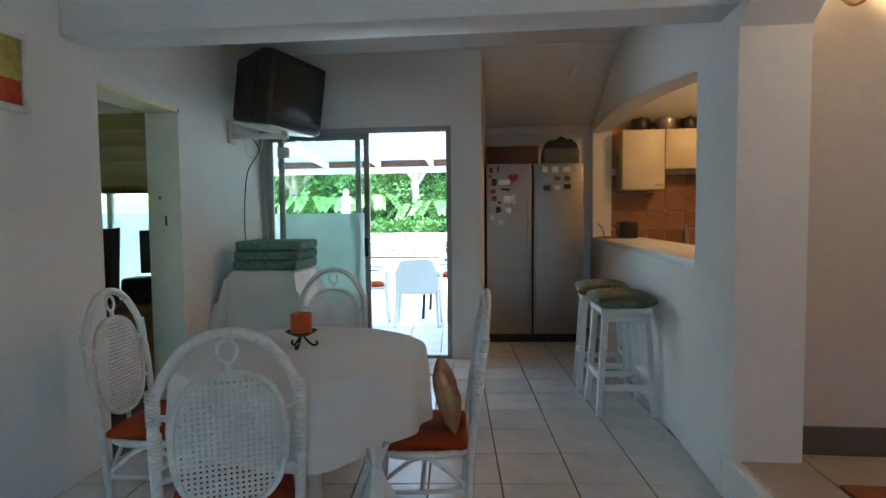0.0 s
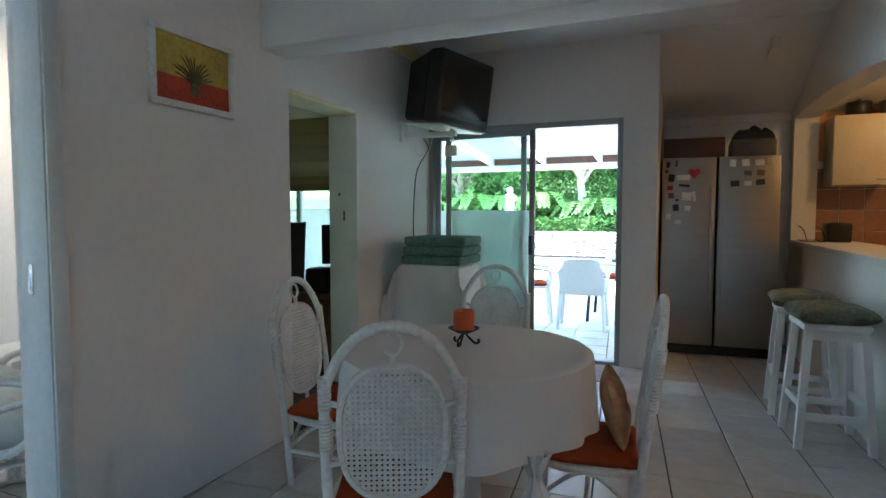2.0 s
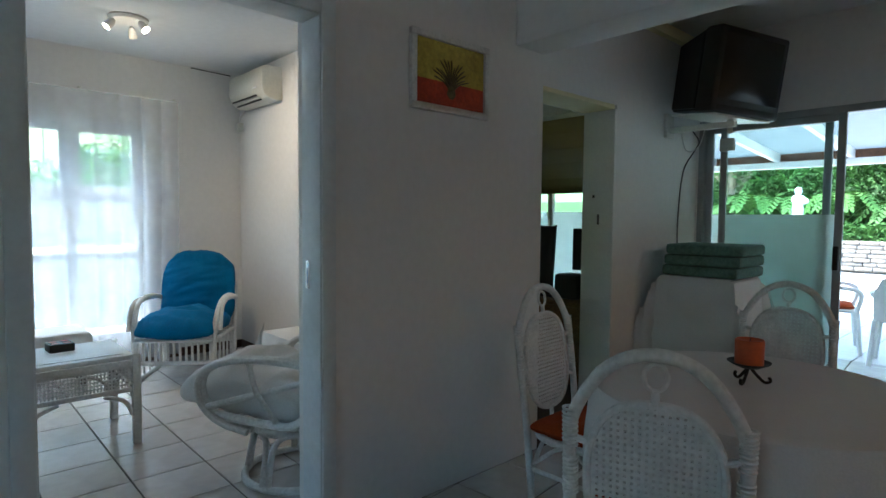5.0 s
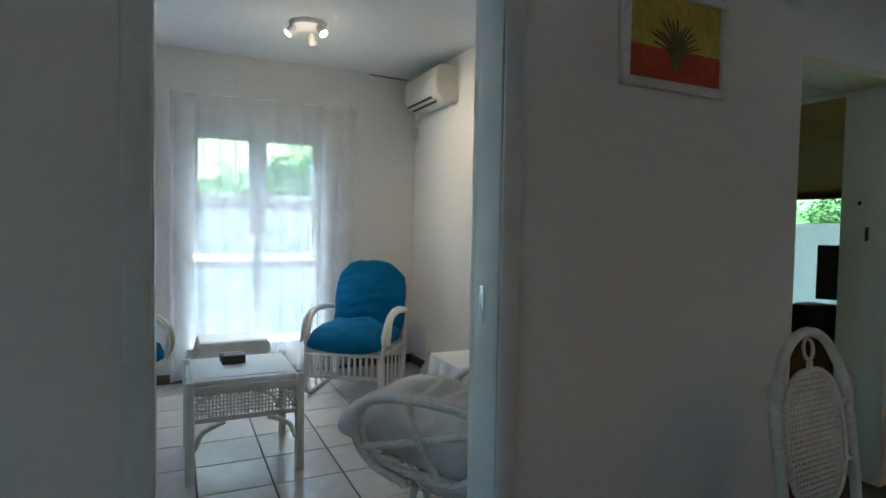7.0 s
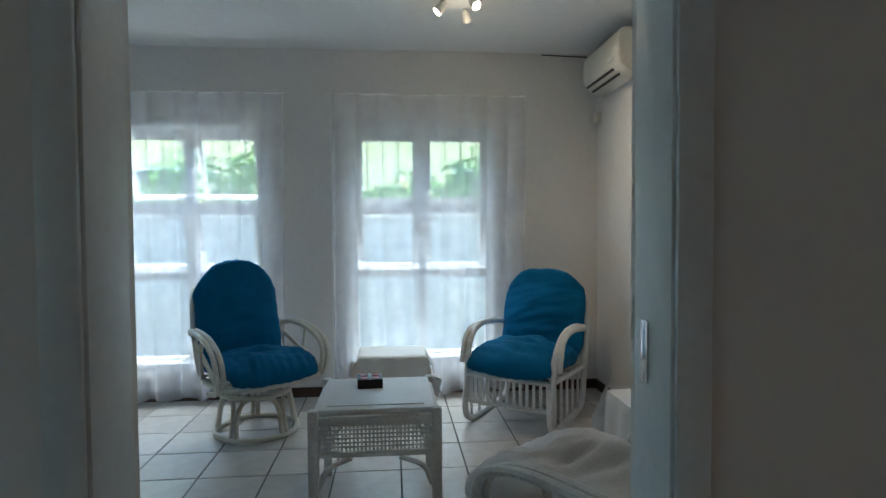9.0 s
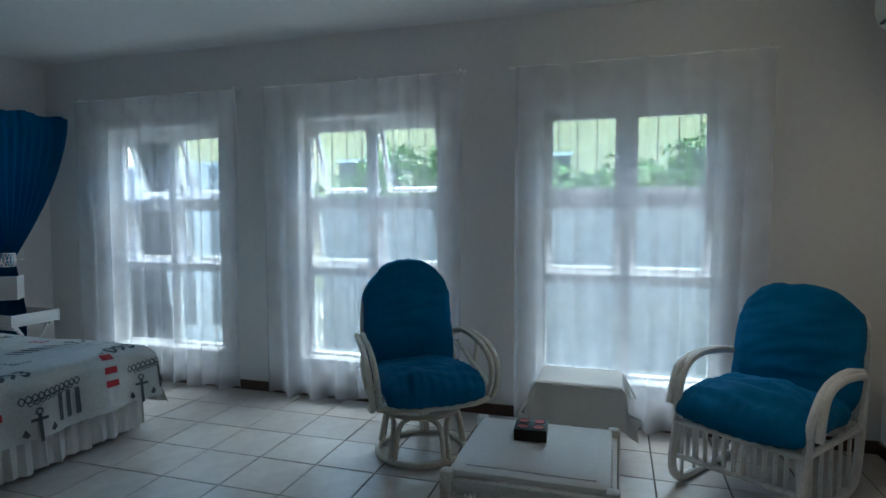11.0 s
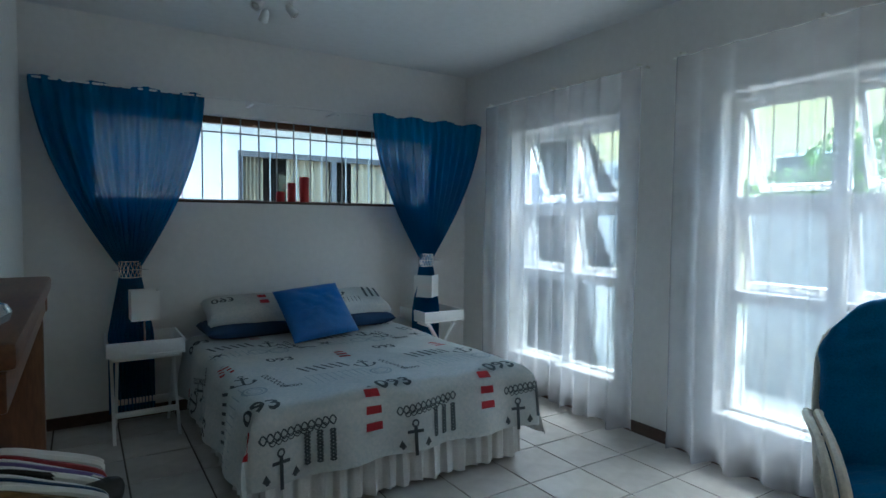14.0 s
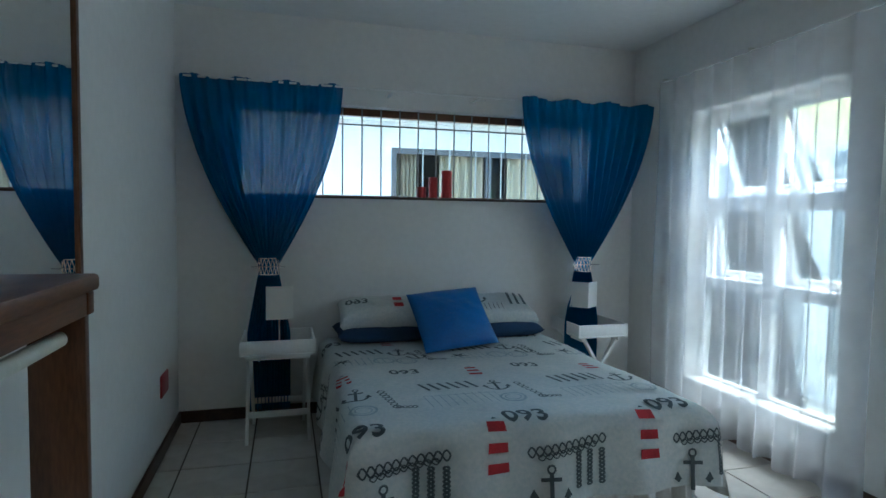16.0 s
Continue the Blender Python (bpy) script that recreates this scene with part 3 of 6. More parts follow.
# study window behind the opening
sw = tagged(new("window_5"), "tall study window with frosted lower glass", "window", kind="structure")
bm = bmesh.new()
for a in ((-4.0, -3.95, 0, 2.34), (-2.2, -2.15, 0, 2.34), (-3.95, -2.2, 2.29, 2.34), (-3.95, -2.2, 0, 0.06), (-3.1, -3.05, 0.06, 2.29)):
    box(bm, a[0], a[1], fy - 0.03, fy + 0.03, a[2], a[3], 0.003)
part("window_frame", bm, WHITE, sw)
for a, b in ((-3.95, -3.1), (-3.05, -2.2)):
    p = part("pane", boxed(a, b, fy - 0.003, fy + 0.003, 0.06, 2.29), GLASS, sw)
    p.visible_shadow = False
    part("film", boxed(a + 0.002, b - 0.002, fy - 0.006, fy - 0.0045, 0.062, 1.35), FROST, sw)

# window at the end of the living area
lw = tagged(new("window_6"), "white framed window at the end of the living area", "window", kind="structure")
bm = bmesh.new()
for a in ((-0.22, -0.18, 1.0, 2.0), (0.68, 0.72, 1.0, 2.0), (-0.18, 0.68, 1.0, 1.04), (-0.18, 0.68, 1.96, 2.0)):
    box(bm, a[0], a[1], -2.70, -2.65, a[2], a[3], 0.003)
part("window_frame", bm, WHITE, lw)
p = part("pane", boxed(-0.18, 0.68, -2.678, -2.672, 1.04, 1.96), GLASS, lw)
p.visible_shadow = False

# kitchen sill
structure("sill_kitchen", boxed(1.652, 2.15, 3.447, 6.818, 1.0, 1.045, bevel=0.006), WHITE, smooth=True)
# ---- bedroom ----
# bed
XC, YH, BL, BW, BZ = -3.26, BY0 + 0.03, 1.80, 1.40, 0.53
bed = thing("bed", pose(XC, YH, 0), "double bed with a pleated white skirt", "bed")
part("base", boxed(-BW / 2 + 0.02, BW / 2 - 0.02, 0.01, BL - 0.03, 0.06, 0.30, bevel=0.02), SKIRT_CLOTH, bed)
part("mattress", boxed(-BW / 2, BW / 2, 0, BL, 0.301, BZ - 0.02, bevel=0.05), WHITE_CLOTH, bed)
for sx in (-1, 1):
    for y in (0.12, BL - 0.12):
        part("leg", lathe(bmesh.new(), [(0.022, 0), (0.028, 0.06)], 10, Matrix.Translation((sx * (BW / 2 - 0.1), y, 0))), BLACK, bed)


def pleats(length, z0, z1, amp, n):
    def fn(u, v):
        q = u * n * 2 * math.pi
        k = 1 - v
        return Vector((u * length, amp * (0.35 + 0.65 * k) * (math.sin(q) + 0.35 * math.sin(2.3 * q + 1)) - 0.02 * k, z0 + (z1 - z0) * v + 0.006 * math.sin(q * 0.5 + 2) * k))
    return fn


fs = pleats(BW + 0.04, 0.035, 0.34, 0.016, 17)
part("skirt_front", sheet(bmesh.new(), lambda u, v: Vector((-BW / 2 - 0.02, BL + 0.012, 0)) + Vector((1, -1, 1)) * fs(u, v), 170, 5, 0.002), SKIRT_CLOTH, bed, "pleated white valance")
fs2 = pleats(BL, 0.035, 0.34, 0.016, 21)
for sx in (-1, 1):
    part("skirt_side", sheet(bmesh.new(), lambda u, v: Vector((sx * (BW / 2 + 0.012 - fs2(u, v).y), fs2(u, v).x, fs2(u, v).z)), 180, 5, 0.002), SKIRT_CLOTH, bed)


def fold(e, r=0.07, lean=0.10):
    """How far out and down a cloth lies that runs e past an edge."""
    if e <= 0:
        return 0.0, 0.0
    q = r * math.pi / 2
    if e < q:
        return r * math.sin(e / r), r * (1 - math.cos(e / r))
    return r + lean * (e - q), r + (e - q)


def spread_at(s, t, lift=0.0):
    """The bedspread: s across from the middle, t from the head, past the edges it hangs down."""
    es, et = abs(s) - BW / 2, t - BL
    os_, ds = fold(es)
    ot, dt = fold(et)
    sg = 1 if s > 0 else -1
    x = sg * (min(abs(s), BW / 2) + os_)
    y = min(t, BL) + ot
    down = math.hypot(ds, dt) if ds > 0 and dt > 0 else max(ds, dt)
    if ds > 0 and dt > 0:
        x += sg * 0.06 * min(ds, dt)
        y += 0.06 * min(ds, dt)
        down = max(ds, dt) + 0.05 * min(ds, dt)
    w = 0.010 * noise.noise((s * 2.5, t * 2.5, 1.0)) + 0.005 * noise.noise((s * 8, t * 8, 4.0))
    if et > 0.05:
        y += 0.018 * math.sin(s * 17 + 1) * min(1, et / 0.25) + w
    if es > 0.05:
        x += sg * (0.02 * math.sin(t * 13) * min(1, es / 0.3) + w)
    z = BZ + w * (1 if down < 0.02 else 0.3) + 0.012 * (1 - (s / 0.9) ** 2) - down
    out = Vector((sg * (1 if es > 0.04 else 0), 1 if et > 0.04 else 0, 1 if down < 0.06 else 0.15)).normalized()
    p = Vector((x, y, max(z, 0.03))) + out * lift
    return Vector((-p.x, p.y, p.z))


SIDE, FOOT = 0.42, 0.36
bedspread = tagged(obj("bedspread", sheet(bmesh.new(), lambda u, v: spread_at((2 * u - 1) * (BW / 2 + SIDE - 0.02), 0.12 + v * (BL + FOOT - 0.12)), 150, 120), SPREAD), "grey and white bedspread printed with anchors and lighthouses", "bedspread")
bedspread.matrix_basis = pose(XC, YH, 0)


class Ink:
    """Flat shapes in the plane of a cloth, laid onto it when done."""

    def __init__(self):
        self.bm = bmesh.new()

    def quad(self, pts):
        self.bm.faces.new([self.bm.verts.new((x, y, 0)) for x, y in pts])

    def stroke(self, pts, w):
        for (x0, y0), (x1, y1) in zip(pts, pts[1:]):
            d = Vector((x1 - x0, y1 - y0))
            if d.length < 1e-6:
                continue
            n = Vector((-d.y, d.x)).normalized() * w / 2
            self.quad([(x0 + n.x, y0 + n.y), (x1 + n.x, y1 + n.y), (x1 - n.x, y1 - n.y), (x0 - n.x, y0 - n.y)])

    def circle(self, cx, cy, r, w, n=14, a0=0.0, a1=2 * math.pi):
        self.stroke([(cx + r * math.cos(a0 + (a1 - a0) * k / n), cy + r * math.sin(a0 + (a1 - a0) * k / n)) for k in range(n + 1)], w)

    def text(self, body, cx, cy, size, turn=0.0):
        c = bpy.data.curves.new("lettering", "FONT")
        c.body, c.size, c.align_x, c.align_y, c.resolution_u, c.offset = body, size, "CENTER", "CENTER", 3, size * 0.02
        ob = bpy.data.objects.new("lettering", c)
        scene.collection.objects.link(ob)
        dg = bpy.context.evaluated_depsgraph_get()
        dg.update()
        me = bpy.data.meshes.new_from_object(ob.evaluated_get(dg))
        m = Matrix.Translation((cx, cy, 0)) @ Matrix.Diagonal((1, -1, 1, 1)) @ pose(0, 0, 0, 0, 0, turn)
        vs = [self.bm.verts.new(m @ q.co) for q in me.vertices]
        for f in me.polygons:
            try:
                self.bm.faces.new([vs[i] for i in f.vertices])
            except ValueError:
                pass
        bpy.data.objects.remove(ob)
        bpy.data.meshes.remove(me)

    def rope(self, x0, y0, x1, y1, amp, n, w):
        d = Vector((x1 - x0, y1 - y0))
        nn = Vector((-d.y, d.x)).normalized()
        for ph in (0, math.pi):
            self.stroke([(x0 + d.x * k / 40 + nn.x * amp * math.sin(k / 40 * n * math.pi + ph), y0 + d.y * k / 40 + nn.y * amp * math.sin(k / 40 * n * math.pi + ph)) for k in range(41)], w)

    def anchor(self, cx, cy, h, turn=0.0):
        m = pose(cx, cy, 0, 0, 0, turn)
        def p(x, y):
            q = m @ Vector((x * h, y * h, 0))
            return q.x, q.y
        self.stroke([p(0, 0.36), p(0, -0.45)], 0.10 * h)
        self.stroke([p(-0.24, 0.22), p(0.24, 0.22)], 0.09 * h)
        self.stroke([p(0.09 * math.cos(a), 0.45 + 0.09 * math.sin(a)) for a in (2 * math.pi * k / 10 for k in range(11))], 0.05 * h)
        self.stroke([p(0.40 * math.cos(a), -0.08 + 0.40 * math.sin(a)) for a in (math.pi * (1.06 + 0.88 * k / 12) for k in range(13))], 0.08 * h)
        for sx in (-1, 1):
            self.quad([p(sx * 0.50, -0.16), p(sx * 0.40, 0.02), p(sx * 0.28, -0.18), p(sx * 0.40, -0.22)])

    def star(self, cx, cy, r):
        for k in range(5):
            a = 2 * math.pi * k / 5 + 0.3
            self.quad([(cx + r * math.cos(a), cy + r * math.sin(a)), (cx + 0.3 * r * math.cos(a + 0.6), cy + 0.3 * r * math.sin(a + 0.6)), (cx, cy), (cx + 0.3 * r * math.cos(a - 0.6), cy + 0.3 * r * math.sin(a - 0.6))])

    def lay(self, name, place, material, parent, inside=None, lift=0.006):
        """Splits long pieces, then lays the shapes onto the cloth."""
        bm = self.bm
        if inside:
            bad = [f for f in bm.faces if not inside(f.calc_center_median())]
            bmesh.ops.delete(bm, geom=bad, context="FACES")
        for v in bm.verts:
            v.co = place(v.co.x, v.co.y, lift)
        return tagged(part(name, bm, material, parent), kind="stuff")


dark, pale, red = Ink(), Ink(), Ink()


def lighthouse(cx, cy, h):
    """Red bands and a cap, tapering to the top."""
    for k in range(3):
        a, b = k / 3 * h, k / 3 * h + 0.19 * h
        wa, wb = 0.11 * h * (1 + 0.55 * k / 3) + 0.01, 0.11 * h * (1 + 0.55 * (k + 0.6) / 3) + 0.01
        red.quad([(cx - wa, cy + a), (cx + wa, cy + a + 0.006), (cx + wb, cy + b), (cx - wb, cy + b - 0.006)])
    dark.quad([(cx - 0.012, cy - 0.05 * h), (cx + 0.012, cy - 0.05 * h), (cx + 0.004, cy - 0.10 * h), (cx - 0.004, cy - 0.10 * h)])


# the print runs in rows; y of the print points to the foot
for row, (t0, s0) in enumerate(((0.35, -0.73), (1.08, -1.06), (1.80, -0.72))):
    for k in range(-1, 4):
        s, t = s0 + 0.65 * k, t0
        dark.text("093", s, t, 0.105 if row < 2 else 0.13)
        lighthouse(s + (0.34 if row < 2 else -0.14), t + (0.0 if row < 2 else 0.03), 0.15 if row < 2 else 0.23)
        if row < 2:
            for q in range(6):
                dark.stroke([(s + 0.02 + 0.045 * q, t + 0.22), (s + 0.05 + 0.045 * q, t + 0.33)], 0.016)
            for q in range(10):
                pale.stroke([(s + 0.0 + 0.036 * q, t + 0.41), (s + 0.012 + 0.036 * q, t + 0.55)], 0.005)
            pale.stroke([(s, t + 0.41), (s + 0.33, t + 0.41)], 0.005)
            dark.anchor(s + 0.37, t + 0.31, 0.14, 185)
            dark.rope(s + 0.48, t + 0.28, s + 0.52, t + 0.52, 0.016, 7, 0.006)
            dark.rope(s + 0.50, t + 0.50, s + 0.60, t + 0.52, 0.014, 5, 0.006)
            pale.circle(s + 0.38, t + 0.50, 0.055, 0.012)
            pale.circle(s + 0.38, t + 0.50, 0.035, 0.006)
            dark.star(s + 0.37, t - 0.27, 0.060)
            dark.anchor(s + 0.13, t - 0.33, 0.13, 170)
            pale.circle(s - 0.06, t - 0.25, 0.055, 0.012)
            pale.stroke([(s + 0.20, t - 0.22), (s + 0.48, t - 0.22)], 0.010)
        else:
            dark.rope(s - 0.02, t + 0.16, s + 0.32, t + 0.13, 0.020, 11, 0.007)
            dark.rope(s + 0.02, t + 0.18, s + 0.28, t + 0.15, 0.012, 9, 0.005)
            for q in range(3):
                for off in (0.0, 0.006):
                    dark.rope(s + 0.19 + 0.055 * q + off, t + 0.17, s + 0.19 + 0.055 * q + off, t + 0.31, 0.010, 9, 0.006)
            dark.anchor(s + 0.07, t + 0.30, 0.17, 180)
            dark.star(s + 0.27, t + 0.36, 0.065)
            pale.stroke([(s + 0.30, t + 0.37), (s + 0.46, t + 0.39)], 0.006)


def flip(x, y, lift):
    return spread_at(x, y, lift)


def on_spread(c):
    return abs(c.x) < BW / 2 + SIDE - 0.04 and 0.2 < c.y < BL + FOOT - 0.02


# turn the print so that it reads from the foot end
for ink, nm, mt in ((dark, "print_charcoal", INK), (pale, "print_grey", INK_PALE), (red, "print_red", INK_RED)):
    ink.lay(nm, flip, mt, bedspread, on_spread)

# pillows
PY = YH + 0.19
for nm, sx in (("pillow", -1), ("pillow", 1)):
    m = pose(XC - sx * 0.345, PY, BZ + 0.165, -14, 0, 2 * sx)
    body = tagged(obj(nm, pillow(bmesh.new(), 0.66, 0.40, 0.17, crease=0.012, seed=sx * 3.0), SPREAD), "white pillow printed with nautical motifs", "pillow", "bed pillows")
    body.matrix_basis = m
    ink, ink2 = Ink(), Ink()
    if sx < 0:
        ink.text("093", -0.2, -0.02, 0.10, 0)
        for q in range(2):
            ink2.quad([(0.03, -0.12 + 0.09 * q), (0.09, -0.12 + 0.09 * q), (0.09, -0.07 + 0.09 * q), (0.03, -0.07 + 0.09 * q)])
    else:
        ink.anchor(-0.10, -0.02, 0.15, 0)
        for q in range(3):
            ink.stroke([(0.12 + 0.05 * q, -0.13), (0.16 + 0.05 * q, 0.06)], 0.02)
        for q in range(8):
            ink.stroke([(-0.16 + 0.03 * q, -0.17), (-0.16 + 0.03 * q, -0.11)], 0.004)

    def on_pillow(x, y, lift):
        u, v = 2 * x / 0.66, 2 * y / 0.40
        e = max(0.0, (1 - abs(u) ** 3.2)) * max(0.0, (1 - abs(v) ** 3.2))
        return Vector((-x, -y, 0.085 * e**0.35 + 0.022)) if e > 0 else Vector((-x, -y, 0))

    ink.lay("print_charcoal", on_pillow, INK, body)
    if sx < 0:
        ink2.lay("print_red", on_pillow, INK_RED, body)
    under = tagged(obj("pillow", pillow(bmesh.new(), 0.70, 0.42, 0.12, crease=0.008, seed=sx * 5.0), NAVY), "navy blue pillow lying flat at the bed head", "pillow", "bed pillows")
    under.matrix_basis = pose(XC - sx * 0.35, PY + 0.02, BZ + 0.062, 0, 0, -1.5 * sx)
cush = tagged(obj("cushion", pillow(bmesh.new(), 0.50, 0.46, 0.15, crease=0.016, seed=9.0, power=0.5, square=2.4), SATIN), "bright blue satin scatter cushion leaning on the pillows", "cushion")
cush.matrix_basis = pose(XC + 0.0, PY + 0.34, BZ + 0.18, 44, -4, 186)


def tray_table(m, label):
    """A folding stand with crossed legs under a deep tray."""
    t = thing("tray_table", m, label, "side table", "bedside tables")
    tray = bmesh.new()
    w, d, z = 0.42, 0.38, 0.515
    box(tray, -w / 2, w / 2, -d / 2, d / 2, z, z + 0.012, 0.002)
    part("tray_floor", tray, WHITE, t)
    for a in ((-w / 2, w / 2, -d / 2, -d / 2 + 0.014), (-w / 2, w / 2, d / 2 - 0.014, d / 2), (-w / 2, -w / 2 + 0.014, -d / 2 + 0.014, d / 2 - 0.014), (w / 2 - 0.014, w / 2, -d / 2 + 0.014, d / 2 - 0.014)):
        part("tray_side", boxed(*a, z + 0.012, z + 0.09, bevel=0.003), WHITE, t)
    for sx in (-1, 1):
        for sy in (-1, 1):
            bm = bmesh.new()
            a, b = Vector((sx * (w / 2 - 0.035 - (0.0 if sy > 0 else 0.022)), sy * (d / 2 - 0.01), 0.0)), Vector((sx * (w / 2 - 0.035 - (0.0 if sy > 0 else 0.022)), -sy * (d / 2 - 0.05), z - 0.002))
            tube(bm, [a, b], 0.015, 4, flat=0.7)
            part("leg", bm, WHITE, t)
    for sy in (-1, 1):
        part("stretcher", boxed(-w / 2 + 0.04, w / 2 - 0.04, sy * 0.135 - 0.008, sy * 0.135 + 0.008, 0.145, 0.18, bevel=0.002), WHITE, t)
        part("top_rail", boxed(-w / 2 + 0.03, w / 2 - 0.03, sy * 0.14 - 0.01, sy * 0.14 + 0.01, z - 0.03, z - 0.001, bevel=0.002), WHITE, t)
    return t


def table_lamp(x, y, z, turn):
    t = thing("table_lamp", pose(x, y, z, 0, 0, turn), "small lamp with a square white shade on a tray table", "lamp", "bedside lamps")
    part("base", lathe(bmesh.new(), [(0.055, 0), (0.056, 0.006), (0.052, 0.012), (0.012, 0.016)]), CHROME, t, "round chrome foot")
    part("stem", lathe(bmesh.new(), [(0.006, 0.016), (0.006, 0.22)], 10), CHROME, t)
    bm = bmesh.new()
    for a in ((-0.078, 0.078, -0.078, -0.075), (-0.078, 0.078, 0.075, 0.078), (-0.078, -0.075, -0.075, 0.075), (0.075, 0.078, -0.075, 0.075)):
        box(bm, *a, 0.18, 0.36)
    part("shade", bm, SHADE, t, "white cloth shade")
    part("cord", tubes([curve([(0, 0.05, 0.008), (0.03, 0.12, 0.006), (0.05, 0.15, 0.003)], 5)], 0.003, 6), WHITE, t)


tray_table(pose(-2.235, -2.86, 0), "white folding tray table with crossed legs beside the bed")
tray_table(pose(-4.385, -2.94, 0, 0, 0, 90), "white folding tray table with crossed legs near the corner")
table_lamp(-2.24, -2.86, 0.528, 2)
table_lamp(-4.32, -2.92, 0.528, 38)

# blue curtains drawn in by ties


def tied_curtain(name, x0, x1, xt, y, label):
    c = thing(name, pose(0, 0, 0), label, "curtain", "blue curtains")
    z_top, z_tie, z_bot = 2.155, 1.01, 0.10

    def fn(u, v):
        z = z_top + (z_bot - z_top) * v
        if z > z_tie:
            k = (z_top - z) / (z_top - z_tie)
            q = k**1.25
            a, b = x0 + (xt + 0.055 - x0) * q, x1 + (xt - 0.055 - x1) * q
            bulge = 0.05 * math.sin(math.pi * k)
            a, b = a + bulge, b - bulge
        else:
            k = (z_tie - z) / (z_tie - z_bot)
            w = 0.055 + 0.075 * min(1, k * 2.2)
            a, b = xt + w, xt - w
        gather = min(1.0, max(0.0, (z_top - z) / (z_top - z_tie)))
        amp = 0.012 + 0.016 * math.sin(math.pi * min(gather, 1) * 0.8)
        ph = u * 2 * math.pi * 13 + 0.9 * math.sin(u * 9)
        yy = y + amp * math.sin(ph) + 0.014 * noise.noise((u * 5, z * 1.7, x0))
        if z > 2.09:
            yy += 0.006 * math.sin(u * 2 * math.pi * 31)
        return Vector((a + (b - a) * u, yy, z + 0.012 * math.sin(u * 22) * (1 if v < 0.01 else 0)))

    part("drape", sheet(bmesh.new(), fn, 200, 60), BLUE_VEIL, c, "deep blue gathered cloth")
    bm = bmesh.new()
    n = 16
    for z in (z_tie - 0.05, z_tie + 0.05):
        tube(bm, ring(xt, y, z, 0.062, 24, 0.045), 0.004, 6, True)
    for k in range(n):
        for sg in (-1, 1):
            a0, a1 = 2 * math.pi * k / n, 2 * math.pi * (k + sg * 1.0) / n
            tube(bm, [(xt + 0.062 * math.cos(a0), y + 0.045 * math.sin(a0), z_tie - 0.05), (xt + 0.064 * math.cos((a0 + a1) / 2), y + 0.047 * math.sin((a0 + a1) / 2), z_tie), (xt + 0.062 * math.cos(a0), y + 0.045 * math.sin(a0), z_tie + 0.05)], 0.0035, 5)
    part("tie_band", bm, CHROME, c, "silver fretwork tie band")
    part("tie_pin", tubes([[(xt - 0.10, y + 0.055, z_tie), (xt + 0.10, y + 0.055, z_tie)]], 0.003, 6), CHROME, c)
    return c


CY = BY0 + 0.17
tied_curtain("curtain", -1.67, -2.63, -2.175, CY, "blue curtain gathered by a silver band, beside the dresser wall")
tied_curtain("curtain", -3.83, -4.866, -4.32, BY0 + 0.24, "blue curtain gathered by a silver band, in the window corner")
rod = thing("curtain_rod", pose(0, 0, 0), "thin white curtain rod over the high window", "curtain rod")
part("pole", tubes([[(-4.85, CY, 2.15), (-1.64, CY, 2.15)]], 0.007), WHITE, rod)
for x in (-2.95, -3.55):
    part("bracket", boxed(x - 0.012, x + 0.012, BY0 + 0.001, CY + 0.01, 2.135, 2.142, bevel=0.002), WHITE, rod)
    part("ring", tubes([ring(x - 0.03, CY, 2.125, 0.012, 12)], 0.003, 5, True), WHITE, rod)

# candles on the high sill
for x, h, r in ((-3.20, 0.075, 0.032), (-3.285, 0.145, 0.031), (-3.385, 0.195, 0.037)):
    c = thing("candle", pose(x, BY0 - 0.045, 1.467), "red pillar candle on the window sill", "candle", "red candles")
    part("wax", lathe(bmesh.new(), [(r, 0), (r, h - 0.004), (r * 0.93, h), (r * 0.8, h - 0.004), (0.004, h - 0.006)], 22), RED, c)
    part("wick", tubes([[(0, 0, h - 0.008), (0.001, 0, h + 0.008)]], 0.0012, 5), BLACK, c)

# sheer curtains


def sheer(y0, y1, k):
    c = thing("sheer_curtain", pose(0, 0, 0), "floor-length white voile curtain over a window", "curtain", "sheer curtains")
    n = 8 + k

    def fn(u, v):
        z = 2.262 - v * 2.227
        ph = u * 2 * math.pi * n + 1.3 * math.sin(u * 7 + k) + 0.4 * math.sin(v * 3 + u * 5)
        amp = 0.010 + 0.022 * v
        x = BX0 + 0.115 + amp * math.sin(ph) + 0.012 * noise.noise((u * 7, v * 2.2, k)) + 0.05 * v * v * noise.noise((u * 3.0, 7.0, k))
        y = y0 + (y1 - y0) * u + 0.02 * v * math.sin(u * 5 + k) + 0.012 * math.cos(ph)
        return Vector((x, y, z + 0.018 * v * math.sin(u * 40)))

    part("drape", sheet(bmesh.new(), fn, 170, 30), SHEER, c)
    part("hem", sheet(bmesh.new(), lambda u, v: fn(u, 0.955 + 0.04 * v) + Vector((0.002, 0, 0)), 170, 2), SHEER, c)
    r = thing("curtain_rod", pose(0, 0, 0), "thin white net rod above the window", "curtain rod", "net rods")
    part("pole", tubes([[(BX0 + 0.10, y0 - 0.03, 2.268), (BX0 + 0.10, y1 + 0.03, 2.268)]], 0.006), WHITE, r)
    for y in (y0 + 0.02, (y0 + y1) / 2, y1 - 0.02):
        part("bracket", boxed(BX0 + 0.001, BX0 + 0.11, y - 0.008, y + 0.008, 2.275, 2.288, bevel=0.002), AC_PLASTIC, r)


sheer(0.89, 2.34, 0)
sheer(-0.93, 0.55, 1)
sheer(-2.70, -1.18, 2)

